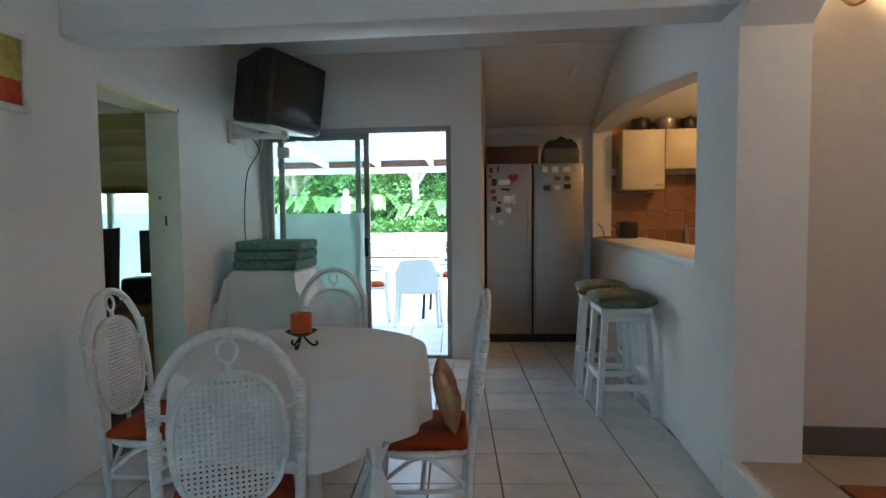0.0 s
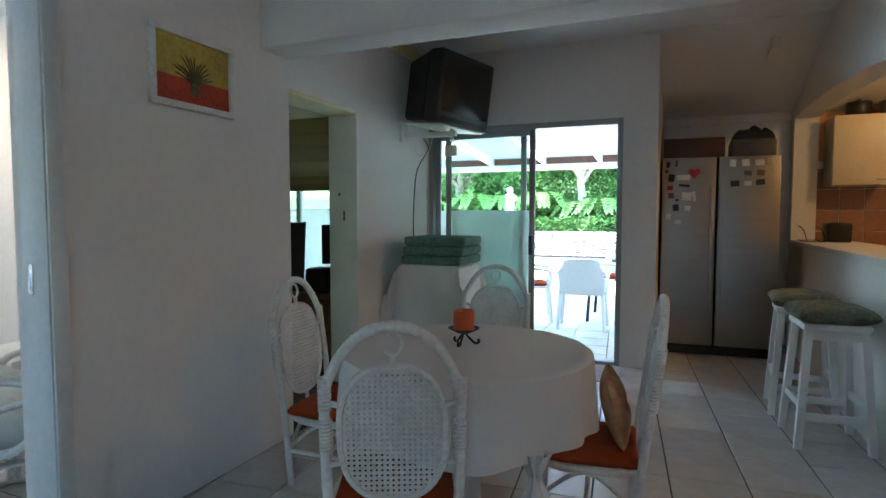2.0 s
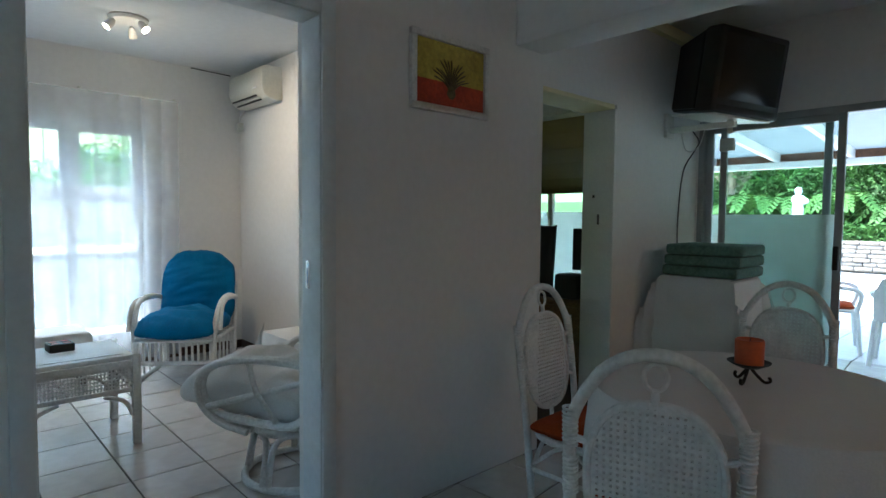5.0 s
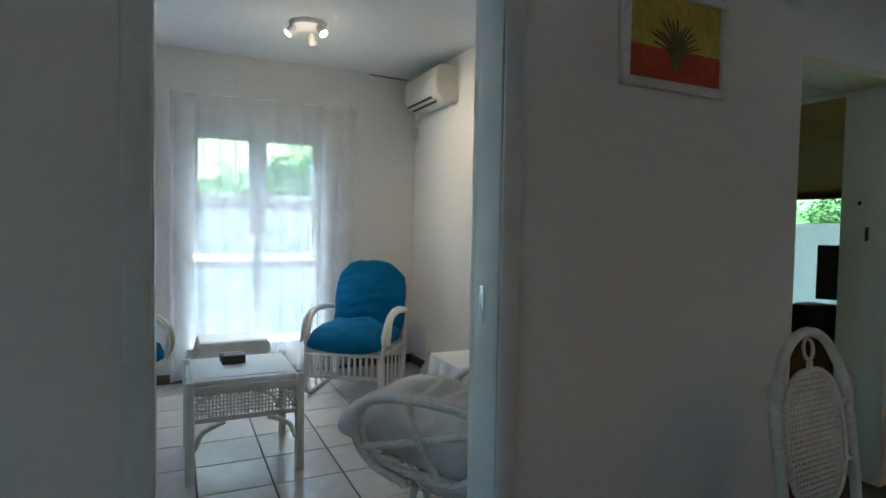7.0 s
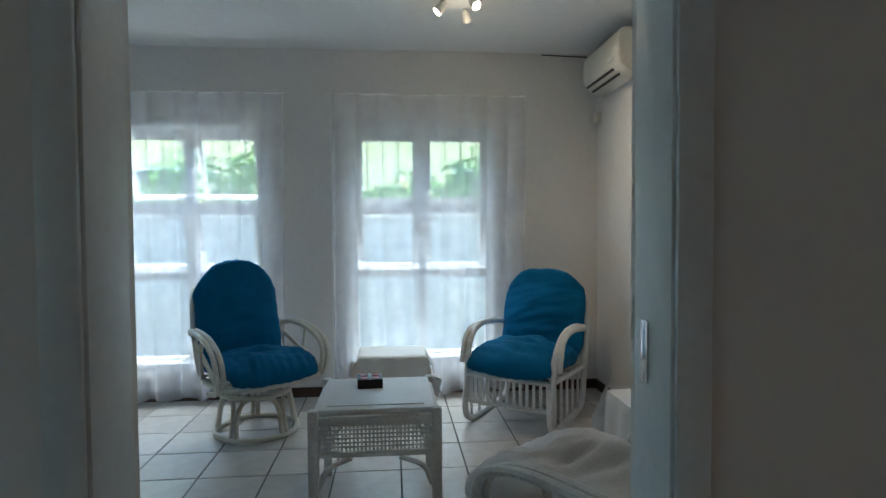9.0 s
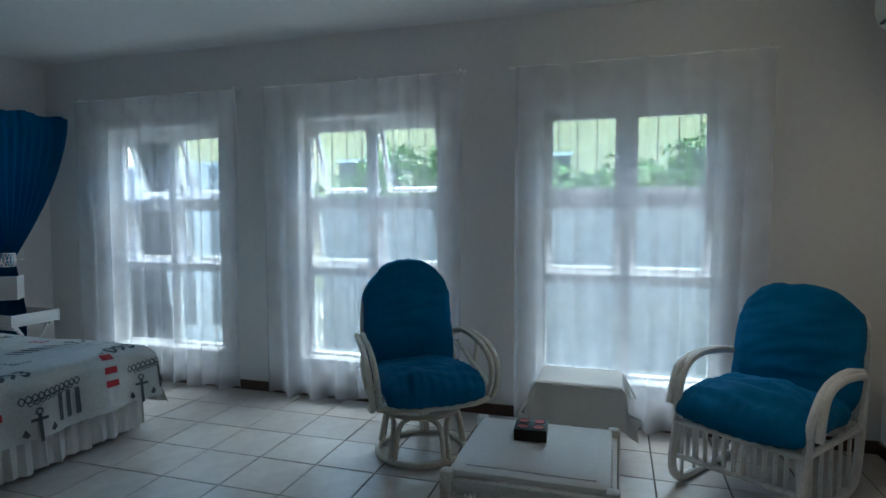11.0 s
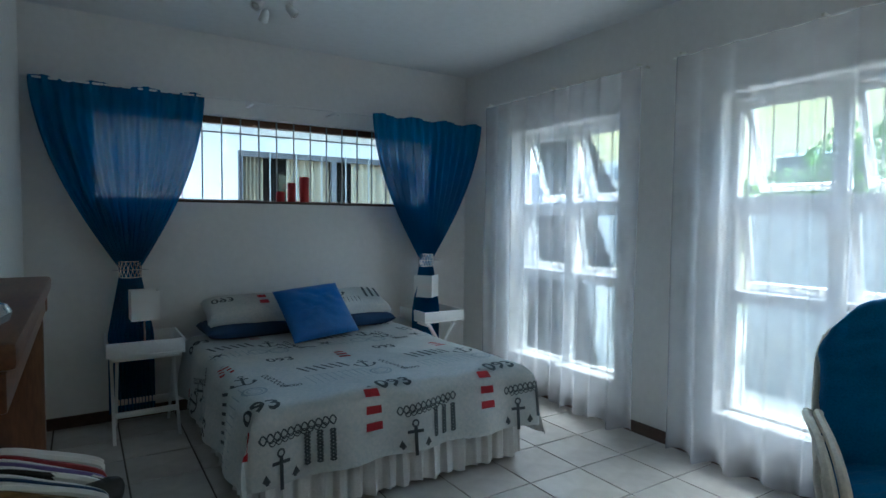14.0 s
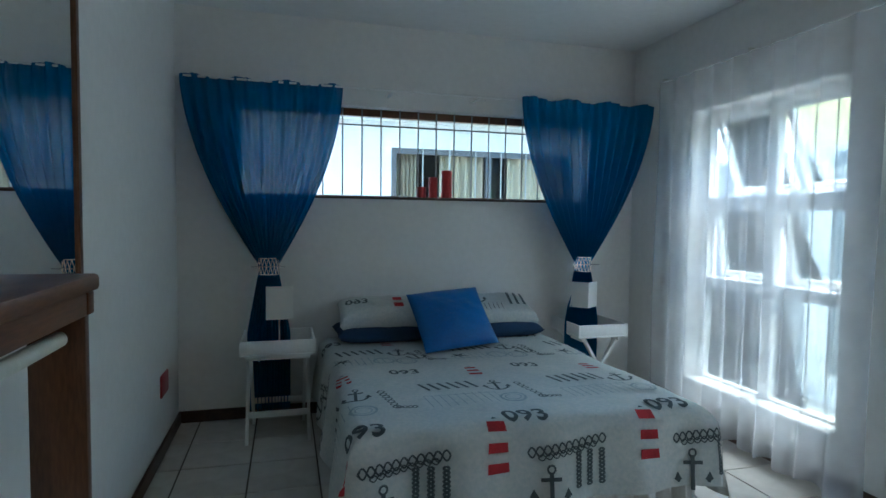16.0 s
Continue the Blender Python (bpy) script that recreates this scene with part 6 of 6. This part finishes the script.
# brass lamp of the hall
ch_ = thing("pendant_lamp", pose(2.22, 2.78, TOP), "polished brass hall lamp with glass cups", "lamp")
part("rod", tubes([[(0, 0, 0), (0, 0, -0.520)]], 0.008), BRASS, ch_)
part("bowl", lathe(bmesh.new(), [(0.02, -0.520), (0.09, -0.540), (0.12, -0.580), (0.07, -0.630), (0.01, -0.650)], 24), BRASS, ch_)
for k in range(5):
    a = 2 * math.pi * k / 5
    ar = part("arm", tubes([curve([(0.08 * math.cos(a), 0.08 * math.sin(a), -0.580), (0.17 * math.cos(a), 0.17 * math.sin(a), -0.640), (0.23 * math.cos(a), 0.23 * math.sin(a), -0.590)], 5)], 0.007), BRASS, ch_)
    part("bulb", lathe(bmesh.new(), [(0.012, -0.590), (0.026, -0.560), (0.022, -0.530), (0.004, -0.510)], 14, Matrix.Translation((0.23 * math.cos(a), 0.23 * math.sin(a), 0))), BULB_DIM, ar)
rg = tagged(obj("rug", boxed(1.98, 3.2, 0.9, 2.72, 0.2045, 0.216, bevel=0.004), RUG), "orange woven rug on the hall tiles", "rug")

# ---- study seen through the opening ----
bl = thing("roman_blind", pose(0, 0, 0), "khaki roman blind pulled halfway down", "blind")
for k in range(5):
    z1 = 2.275 - 0.148 * k
    part("panel", boxed(-4.0, -2.16, SLY - 0.05 - 0.006 * (k % 2), SLY - 0.035 - 0.006 * (k % 2), z1 - 0.151, z1, bevel=0.004), KHAKI, bl)
for k in range(3):
    part("fold", boxed(-4.0, -2.16, SLY - 0.075 + 0.006 * k, SLY - 0.03, 1.54 + 0.02 * k, 1.56 + 0.02 * k, bevel=0.004), KHAKI, bl)
wk = thing("wicker_chest", pose(-2.16, 4.62, 0), "brown wicker chest in the study", "chest")
part("body", boxed(-0.24, 0.24, -0.3, 0.3, 0, 0.60, bevel=0.015), BASKET, wk)
part("lid", boxed(-0.25, 0.25, -0.31, 0.31, 0.601, 0.64, bevel=0.01), BASKET, wk)
cbg = thing("camera_bag", pose(-2.12, 4.50, 0.641), "black shoulder bag on a wicker chest", "bag")
part("body", boxed(-0.11, 0.11, -0.10, 0.10, 0, 0.20, bevel=0.03), BLACK, cbg)
part("strap", tubes([curve([(-0.11, 0, 0.05), (-0.16, 0, 0.12), (-0.11, 0, 0.19)], 6)], 0.008), BLACK, cbg)
mon = thing("monitor", pose(-1.98, 4.72, 0.641, 0, 0, 30), "black flat monitor on a wicker chest", "monitor")
part("foot", boxed(-0.10, 0.10, -0.08, 0.08, 0, 0.015, bevel=0.004), BLACK, mon)
part("neck", boxed(-0.02, 0.02, -0.015, 0.015, 0.016, 0.22, bevel=0.003), BLACK, mon)
part("panel", boxed(-0.24, 0.24, -0.02, 0.02, 0.22, 0.56, bevel=0.008), BLACK, mon)
gt = tagged(obj("instrument_case", pillow(bmesh.new(), 0.16, 0.62, 0.10, crease=0.005, seed=3.0), BLACK), "tall black soft case leaning on the chest", "case")
gt.matrix_basis = pose(-2.28, 4.36, 0.94, 78, 0, 24)

# ---- outdoors ----
structure("ground", boxed(-300, 300, -300, 300, -0.45, -0.16), PAVE)
structure("ground_patio", boxed(-5.2, 5.0, SLY + 0.2, 10.6, -0.155, -0.035), GROUT)


def leaves(bm, centre, size, n, leaf, flat=0.6):
    """Many small leaves through an uneven body of foliage."""
    for _ in range(n):
        d = Vector((random.gauss(0, 1), random.gauss(0, 1), random.gauss(0, 1))).normalized() * random.uniform(0.45, 1.0) ** 0.5
        p = Vector(centre) + Vector((d.x * size[0], d.y * size[1], d.z * size[2])) * (0.75 + 0.5 * noise.noise((d.x * 2 + centre[0], d.y * 2, d.z * 2)))
        q = Euler((random.uniform(-1, 1), random.uniform(-1, 1), random.uniform(0, 6.3))).to_matrix()
        l = leaf * random.uniform(0.6, 1.4)
        vs = [bm.verts.new(p + q @ Vector(c)) for c in ((-l, 0, 0), (0, -l * 0.4, l * 0.12), (l, 0, 0), (0, l * 0.4, l * 0.12))]
        bm.faces.new(vs)
    return bm


def fronds(bm, at, r, n, h):
    """Arching fern and palm leaves."""
    for k in range(n):
        a = 2 * math.pi * k / n + random.uniform(-0.2, 0.2)
        rr = r * random.uniform(0.7, 1.1)
        spine = curve([at, (at[0] + 0.5 * rr * math.cos(a), at[1] + 0.5 * rr * math.sin(a), at[2] + h), (at[0] + rr * math.cos(a), at[1] + rr * math.sin(a), at[2] + 0.35 * h)], 7)
        for i in range(1, len(spine)):
            p, d = spine[i], (spine[i] - spine[i - 1]).normalized()
            s = d.cross(Vector((0, 0, 1))).normalized()
            l = 0.28 * rr * (1 - abs(i / len(spine) - 0.4))
            for sg in (-1, 1):
                vs = [bm.verts.new(c) for c in (p, p + sg * s * l * 0.6 + d * 0.10 * rr - Vector((0, 0, 0.03)), p + sg * s * l + d * 0.05 * rr - Vector((0, 0, 0.10 * l)), p - d * 0.05 * rr)]
                bm.faces.new(vs)
    return bm


def hedge(name, spots, mtr, label):
    bm = bmesh.new()
    for c, s, n, lf in spots:
        leaves(bm, c, s, n, lf)
    return tagged(obj(name, bm, mtr, smooth=False), label, "hedge", kind="stuff")


bank = []
for k in range(17):
    x = -13 + k * 1.35
    bank.append(((x, 23.5 + random.uniform(-0.6, 1.5), random.uniform(1.8, 2.8)), (1.6, 1.5, random.uniform(1.6, 2.6)), 2600, 0.095))
    bank.append(((x + 0.6, 26.5 + random.uniform(-0.6, 1.5), random.uniform(4.2, 5.6)), (1.9, 1.6, random.uniform(2.2, 3.2)), 1700, 0.15))
hedge("garden_hedge", bank, LEAF, "dense green garden hedge behind the stone wall")
hedge("garden_shrubs", [((-12 + k * 0.9, 21.3 + random.uniform(-0.2, 0.4), 0.95), (0.8, 0.6, 0.45), 900, 0.065) for k in range(20)], LEAF_B, "light green low shrubs along the stone wall")
bm = bmesh.new()
for k in range(10):
    fronds(bm, (-9 + k * 1.2 + random.uniform(-0.3, 0.3), 22.0 + random.uniform(0, 0.6), 1.0 + random.uniform(0, 0.5)), 1.3, 13, 0.8)
tagged(obj("fern_bed", bm, LEAF_B, smooth=False), "light green fern clumps on the garden bank", "fern", kind="stuff")


def tree(x, y, h, r, crown, label):
    t = thing("tree", pose(x, y, 0), label, "tree", "garden trees")
    part("trunk", tubes([curve([(0, 0, 0), (0.05, 0, h * 0.4), (-0.05, 0.05, h * 0.75), (0.02, 0, h)], 5)], [r * (1 - 0.5 * k / 15) for k in range(16)], 10), BARK, t)
    for k in range(5):
        a = 2 * math.pi * k / 5
        part("limb", tubes([curve([(0, 0, h * 0.7 + 0.06 * k), (0.5 * math.cos(a), 0.5 * math.sin(a), h * 0.9), (1.1 * math.cos(a), 1.1 * math.sin(a), h * 1.1)], 4)], [r * 0.45 * (1 - 0.7 * q / 8) for q in range(9)], 7), BARK, t)
    bm = bmesh.new()
    for k in range(6):
        a = 2 * math.pi * k / 6
        leaves(bm, (crown * 0.6 * math.cos(a), crown * 0.6 * math.sin(a), h * 1.12 + random.uniform(-0.3, 0.5)), (crown * 0.6, crown * 0.6, crown * 0.45), 500, 0.13)
    part("crown", bm, LEAF, t, "loose green crown")


tree(-2.75, 22.6, 3.6, 0.20, 2.2, "pale-trunked tree on the garden bank")
tree(-7.6, 22.4, 3.2, 0.32, 2.4, "thick-trunked tree behind the stone wall")
structure("garden_bank", boxed(-40, 40, 20.7, 60, -0.15, 0.72), SOIL)
structure("garden_slope", slab([(24.6, 0.7), (60, 0.7), (60, 4.5), (27.5, 3.6), (25.4, 2.2)], [], on_x(-40, 1), 80), LEAF)
wl = tagged(new("garden_wall"), "low pale dry-stone garden wall", "wall", kind="structure")
part("core", boxed(-16, 12, 20.15, 20.69, -0.15, 0.66), GROUT, wl)
bm0 = boxed(-0.5, 0.5, -0.06, 0.06, -0.5, 0.5, bevel=0.04)
stone = part("stone", bm0, STONE, wl)
first = True
for row in range(7):
    x = -9.5 + 0.2 * (row % 2)
    while x < 4.0:
        w = random.uniform(0.32, 0.62)
        o = stone if first else stone.copy()
        if not first:
            scene.collection.objects.link(o)
        first = False
        o.matrix_basis = Matrix.Translation((x + w / 2, 20.12 + random.uniform(-0.02, 0.02), -0.10 + 0.122 * row + 0.06)) @ Matrix.Diagonal((w - 0.02, 1, 0.112, 1))
        x += w


def statue(x, y, z, m2, label):
    bm = lathe(bmesh.new(), [(0.16, 0), (0.16, 0.05), (0.10, 0.10), (0.13, 0.30), (0.10, 0.42), (0.15, 0.52), (0.13, 0.62), (0.05, 0.66), (0.08, 0.72), (0.085, 0.78), (0.05, 0.84)], 16)
    tube(bm, curve([(0.12, 0, 0.58), (0.22, -0.05, 0.48), (0.10, -0.10, 0.44)], 5), 0.035, 7)
    s = tagged(obj("statue", bm, m2), label, "statue", "garden statues")
    s.matrix_basis = pose(x, y, z)


statue(-4.0, 17.0, 1.30, OUT_WHITE, "small white garden figure on a plinth")
pl = tagged(obj("plinth", boxed(-0.2, 0.2, -0.2, 0.2, 0, 1.46, bevel=0.02), OUT_WHITE), "white plinth for a garden figure", "plinth")
pl.matrix_basis = pose(-4.0, 17.0, -0.16)
statue(-1.0, 20.42, 0.66, OUT_WHITE, "white garden figure standing on the stone wall")
um = tagged(obj("garden_ornament", lathe(bmesh.new(), [(0.02, 0), (0.22, -0.02), (0.20, 0.04), (0.10, 0.13), (0.01, 0.17)], 18), PURPLE), "purple glazed cap above a white garden figure", "ornament")
um.matrix_basis = pose(-1.0, 20.42, 1.49)

# patio roof
proof = tagged(new("patio_roof"), "white lean-to patio roof on painted rafters", "roof", kind="structure")
PY0, PY1, PZ0, PZ1 = SLY + 0.2, 10.4, 2.72, 2.30
sl = math.atan2(PZ1 - PZ0, PY1 - PY0)


def roof_box(x0, x1, o0, o1):
    bm = bmesh.new()
    vs = [bm.verts.new((x, y, z)) for x in (x0, x1) for y, z in ((PY0, PZ0 + o0), (PY1, PZ1 + o0), (PY1, PZ1 + o1), (PY0, PZ0 + o1))]
    for f in ((0, 1, 2, 3), (7, 6, 5, 4), (0, 4, 5, 1), (1, 5, 6, 2), (2, 6, 7, 3), (3, 7, 4, 0)):
        bm.faces.new([vs[i] for i in f])
    return bm


part("sheet", roof_box(-5.2, 5.0, 0.0, 0.02), cloth_sheer("translucent_sheet", (0.30, 0.32, 0.34), 0.0, 0.5), proof, "pale translucent roof sheet")
for k in range(9):
    x = -4.4 + 0.95 * k
    part("rafter", roof_box(x, x + 0.06, -0.125, -0.003), WHITE, proof)
part("fascia", boxed(-5.2, 5.0, PY1 + 0.002, PY1 + 0.04, PZ1 - 0.17, PZ1 + 0.03), WOOD, proof)
part("edge_beam", boxed(-5.2, 5.0, PY1 - 0.12, PY1 - 0.002, PZ1 - 0.22, PZ1 - 0.126), WHITE, proof)
for x in (-4.6, 0.45, 4.6):
    part("post", boxed(x - 0.05, x + 0.05, PY1 - 0.11, PY1 - 0.01, -0.03, PZ1 - 0.22), WHITE, proof)
pl_ = thing("patio_lamp", pose(-0.35, 8.0, 2.50), "small round lamp under the patio roof", "lamp")
part("base", lathe(bmesh.new(), [(0.09, -0.05), (0.10, -0.03), (0.10, 0.0)], 18), WHITE, pl_)
part("glass", lathe(bmesh.new(), [(0.03, -0.10), (0.07, -0.08), (0.075, -0.05)], 18), BULB_OFF, pl_)


def garden_chair(x, y, turn, pad=True):
    """A moulded garden chair. It faces +y."""
    c = thing("garden_chair", pose(x, y, -0.03, 0, 0, turn), "white moulded garden chair with an orange pad", "chair", "garden chairs")
    part("seat", boxed(-0.24, 0.24, -0.22, 0.22, 0.41, 0.435, bevel=0.01), PATIO_PLASTIC, c)
    part("backrest", sheet(bmesh.new(), lambda u, v: Vector(((u - 0.5) * (0.50 - 0.10 * max(0, v - 0.7) ** 1.0 * 3.3 * (abs(2 * u - 1) ** 4)), -0.22 - 0.10 * v - 0.05 * (1 - (2 * u - 1) ** 2), 0.43 + 0.40 * v - 0.05 * (2 * u - 1) ** 4 * v)), 14, 8, 0.012), PATIO_PLASTIC, c)
    for sx in (-1, 1):
        part("front_leg", tubes([[(sx * 0.27, 0.24, 0), (sx * 0.24, 0.20, 0.42)]], [0.022, 0.03], 6), PATIO_PLASTIC, c)
        part("rear_leg", tubes([[(sx * 0.26, -0.32, 0), (sx * 0.23, -0.22, 0.43)]], [0.022, 0.03], 6), PATIO_PLASTIC, c)
        part("arm", tubes([curve([(sx * 0.25, -0.27, 0.66), (sx * 0.29, 0.0, 0.66), (sx * 0.27, 0.22, 0.62), (sx * 0.25, 0.20, 0.42)], 5)], 0.022, 7), PATIO_PLASTIC, c)
    if pad:
        part("seat_pad", pillow(bmesh.new(), 0.42, 0.40, 0.07, Matrix.Translation((0, 0, 0.462)), seed=1.0), ORANGE, c, "orange seat pad")


garden_chair(-0.35, 7.15, 4)
garden_chair(-1.05, 7.55, -75)
garden_chair(-0.10, 8.75, 176)
garden_chair(0.78, 7.55, 72)
garden_chair(0.75, 8.35, 100)
gtb = thing("garden_table", pose(0.12, 7.95, -0.03), "white patio table on dark green legs", "table")
part("tabletop", boxed(-0.55, 0.55, -0.42, 0.42, 0.70, 0.73, bevel=0.012), PATIO_PLASTIC, gtb)
for sx in (-1, 1):
    for sy in (-1, 1):
        part("leg", tubes([[(sx * 0.48, sy * 0.36, 0), (sx * 0.44, sy * 0.33, 0.70)]], 0.02), IRON, gtb)
ash = tagged(obj("ashtray", lathe(bmesh.new(), [(0.10, 0), (0.11, 0.03), (0.09, 0.03), (0.08, 0.012), (0.01, 0.012)], 20), BAR), "round dark ashtray on the patio table", "ashtray")
ash.matrix_basis = pose(0.0, 7.85, 0.7005)

# outside the bedroom windows
structure("boundary_wall", boxed(-7.15, -6.95, -1.7, 9.0, -0.2, 1.42, bevel=0.01), GREY_WALL)
structure("boundary_coping", boxed(-7.19, -6.91, -1.7, 9.0, 1.421, 1.47, bevel=0.01), OUT_WHITE)
structure("boundary_wall_white", boxed(-6.75, -6.55, -6.5, -1.72, -0.2, 1.95, bevel=0.01), OUT_WHITE)
bw = tagged(new("fence_strip"), "grey slatted panels on the white boundary wall", "fence", kind="structure")
for k in range(9):
    part("slat", boxed(-6.548, -6.53, -5.4 + 0.42 * k, -5.22 + 0.42 * k, 0.1, 1.9, bevel=0.004), GREY_WALL, bw)
hedge("boundary_hedge", [((-8.1 + random.uniform(-0.3, 0.3), -5 + 0.95 * k, 1.62 + random.uniform(-0.25, 0.25)), (0.8, 0.9, 0.65), 1700, 0.05) for k in range(14)], LEAF_B, "leafy hedge behind the boundary wall")
nh = thing("neighbour_house", pose(0, 0, 0), "pale yellow neighbouring house with a sheet roof", "house")
part("wall", boxed(-15.5, -11.5, -9, 9, -0.2, 3.9), OUT_YELLOW, nh)
part("roof", boxed(-16, -11.0, -9.5, 9.5, 3.901, 4.1), ROOF, nh)
for k in range(5):
    w = part("window", boxed(-11.498, -11.46, -7 + 3.2 * k, -5.7 + 3.2 * k, 1.2, 2.4), DARK_OPENING, nh)
    part("frame", boxed(-11.459, -11.44, -7.05 + 3.2 * k, -5.65 + 3.2 * k, 2.401, 2.46), WHITE, w)

# outside the high window
oh = thing("outbuilding", pose(0, 0, 0), "white outbuilding with a wide curtained window", "house")
part("wall", slab(rect(-6.4, 0.5, -0.2, 2.35), [rect(-5.5, -3.36, 0.9, 2.08)], on_y(-5.3, -1), 0.2), OUT_WHITE, oh)
# back of the room coloured near-black to stand for its unlit inside
part("dark_backing", boxed(-6.4, 0.5, -6.6, -6.5, -0.2, 2.35), DARK_OPENING, oh)
part("eave", boxed(-6.5, 0.6, -6.6, -5.0, 2.351, 2.40), OUT_WHITE, oh)
part("window_frame", slab(rect(-5.5, -3.36, 0.9, 2.08), [rect(-5.44, -4.50, 0.96, 2.02), rect(-4.44, -3.42, 0.96, 2.02)], on_y(-5.32, -1), 0.05), BAR, oh)
for x0, x1 in ((-5.44, -4.72), (-4.44, -3.92), (-3.66, -3.42)):
    part("curtain", sheet(bmesh.new(), lambda u, v: Vector((x0 + (x1 - x0) * u, -5.42 + 0.03 * math.sin(u * 34), 0.92 + 1.12 * v)), 60, 2), CREAM_CLOTH, oh, "cream curtain")
for x in (-5.2, -4.9, -4.6, -4.3, -4.0, -3.7):
    part("burglar_bar", tubes([[(x, -5.28, 0.9), (x, -5.28, 2.08)]], 0.008, 6), BAR_GREY, oh)
# ---- floor tiles, one by one ----


def clip(poly, axis, limit, sign):
    """The part of a polygon on one side of a line along x or y."""
    out = []
    for p, q in zip(poly, poly[1:] + poly[:1]):
        dp, dq = sign * (p[axis] - limit), sign * (q[axis] - limit)
        if dp <= 0:
            out.append(p)
        if dp * dq < 0:
            out.append(p.lerp(q, dp / (dp - dq)))
    return out


def tile_mesh(pts, mtr):
    """A flat prism with a softened rim, round its own middle."""
    bm = bmesh.new()
    n = len(pts)
    lo = [bm.verts.new((p.x, p.y, -0.008)) for p in pts]
    md = [bm.verts.new((p.x, p.y, -0.0018)) for p in pts]
    up = [bm.verts.new((p.x * (1 - 0.002 / max(p.length, 0.02)), p.y * (1 - 0.002 / max(p.length, 0.02)), 0)) for p in pts]
    for k in range(n):
        bm.faces.new((lo[k], lo[(k + 1) % n], md[(k + 1) % n], md[k]))
        bm.faces.new((md[k], md[(k + 1) % n], up[(k + 1) % n], up[k]))
    bm.faces.new(up)
    me = bpy.data.meshes.new("tile")
    bm.to_mesh(me)
    bm.free()
    me.materials.append(mtr)
    return me


def lay_tiles(parent, x_ref, y_ref, pitch, x0, x1, y0, y1, z, mtr, joint=0.008, turn=0.0):
    """Tiles on a grid turned by some degrees, cut at the walls; whole tiles share a mesh."""
    ux = Vector((math.cos(radians(turn)), math.sin(radians(turn))))
    uy = Vector((-ux.y, ux.x))
    h = pitch / 2 - joint / 2
    corners = [sx * h * ux + sy * h * uy for sx, sy in ((-1, -1), (1, -1), (1, 1), (-1, 1))]
    whole = tile_mesh(corners, mtr)
    reach = math.ceil(math.hypot(max(abs(x0 - x_ref), abs(x1 - x_ref)), max(abs(y0 - y_ref), abs(y1 - y_ref))) / pitch) + 1
    for i in range(-reach, reach):
        for j in range(-reach, reach):
            c = Vector((x_ref, y_ref)) + (i + 0.5) * pitch * ux + (j + 0.5) * pitch * uy
            if not (x0 - pitch < c.x < x1 + pitch and y0 - pitch < c.y < y1 + pitch):
                continue
            poly = [c + p for p in corners]
            me = whole
            if not all(x0 <= p.x <= x1 and y0 <= p.y <= y1 for p in poly):
                for axis, limit, sign in ((0, x0, -1), (0, x1, 1), (1, y0, -1), (1, y1, 1)):
                    poly = clip(poly, axis, limit, sign) if poly else poly
                if len(poly) < 3 or max(p.x for p in poly) - min(p.x for p in poly) < 0.012 or max(p.y for p in poly) - min(p.y for p in poly) < 0.012:
                    continue
                c = sum(poly, Vector((0, 0))) / len(poly)
                me = tile_mesh([p - c for p in poly], mtr)
            o = new("tile", me)
            o.parent = parent
            o.location = (c.x, c.y, z)
            o.rotation_euler = (random.uniform(-0.0006, 0.0006), random.uniform(-0.0006, 0.0006), 0)


fb = tagged(new("floor_bedroom"), "pale marbled ceramic floor tiles with dark joints", "floor", kind="structure")
lay_tiles(fb, -4.52, -1.05, 0.3465, BX0 + 0.002, BX1 - 0.002, BY0 + 0.002, BY1 - 0.002, 0.0, TILE)
fd = tagged(new("floor_dining"), "pale marbled ceramic floor tiles in the dining room", "floor", kind="structure")
lay_tiles(fd, 0.947, 3.79, 0.349, DX + 0.002, 1.657, -0.2, 6.94, 0.0, TILE, turn=5)
fl = tagged(new("floor_living"), "pale marbled ceramic floor tiles in the living area", "floor", kind="structure")
lay_tiles(fl, 0.947, 3.79, 0.349, DX + 0.002, 1.657, -2.58, -0.2, 0.0, TILE, turn=5)
ft = tagged(new("floor_threshold"), "ceramic tiles in the bedroom doorway", "floor", kind="structure")
lay_tiles(ft, -1.52, 0.95, 0.3465, BX1, DX, JL + 0.002, JR - 0.002, 0.0, TILE)
fh = tagged(new("floor_hall"), "warm brown ceramic tiles on the raised hall floor", "floor", kind="structure")
lay_tiles(fh, 1.98, 2.6, 0.40, 1.70, 4.28, 0.0, 3.03, 0.203, TILE_WARM)
fp = tagged(new("floor_patio"), "pale square tiles of the patio", "floor", kind="structure")
lay_tiles(fp, -0.4, 5.70, 0.352, -2.6, 1.9, SLY + 0.21, 10.4, -0.027, TILE_PATIO)
fs_ = tagged(new("splashback"), "terracotta wall tiles over the kitchen counter", "wall tiles", kind="structure")
spl = bpy.data.meshes.new("tile")
bm = boxed(-0.097, 0.097, -0.004, 0.004, -0.097, 0.097, bevel=0.003)
bm.to_mesh(spl)
bm.free()
spl.materials.append(SPLASH)
for i in range(11):
    for j in range(4):
        o = new("tile", spl)
        o.parent = fs_
        o.location = (1.97 + 0.2 * i, 6.944, 1.03 + 0.2 * j)
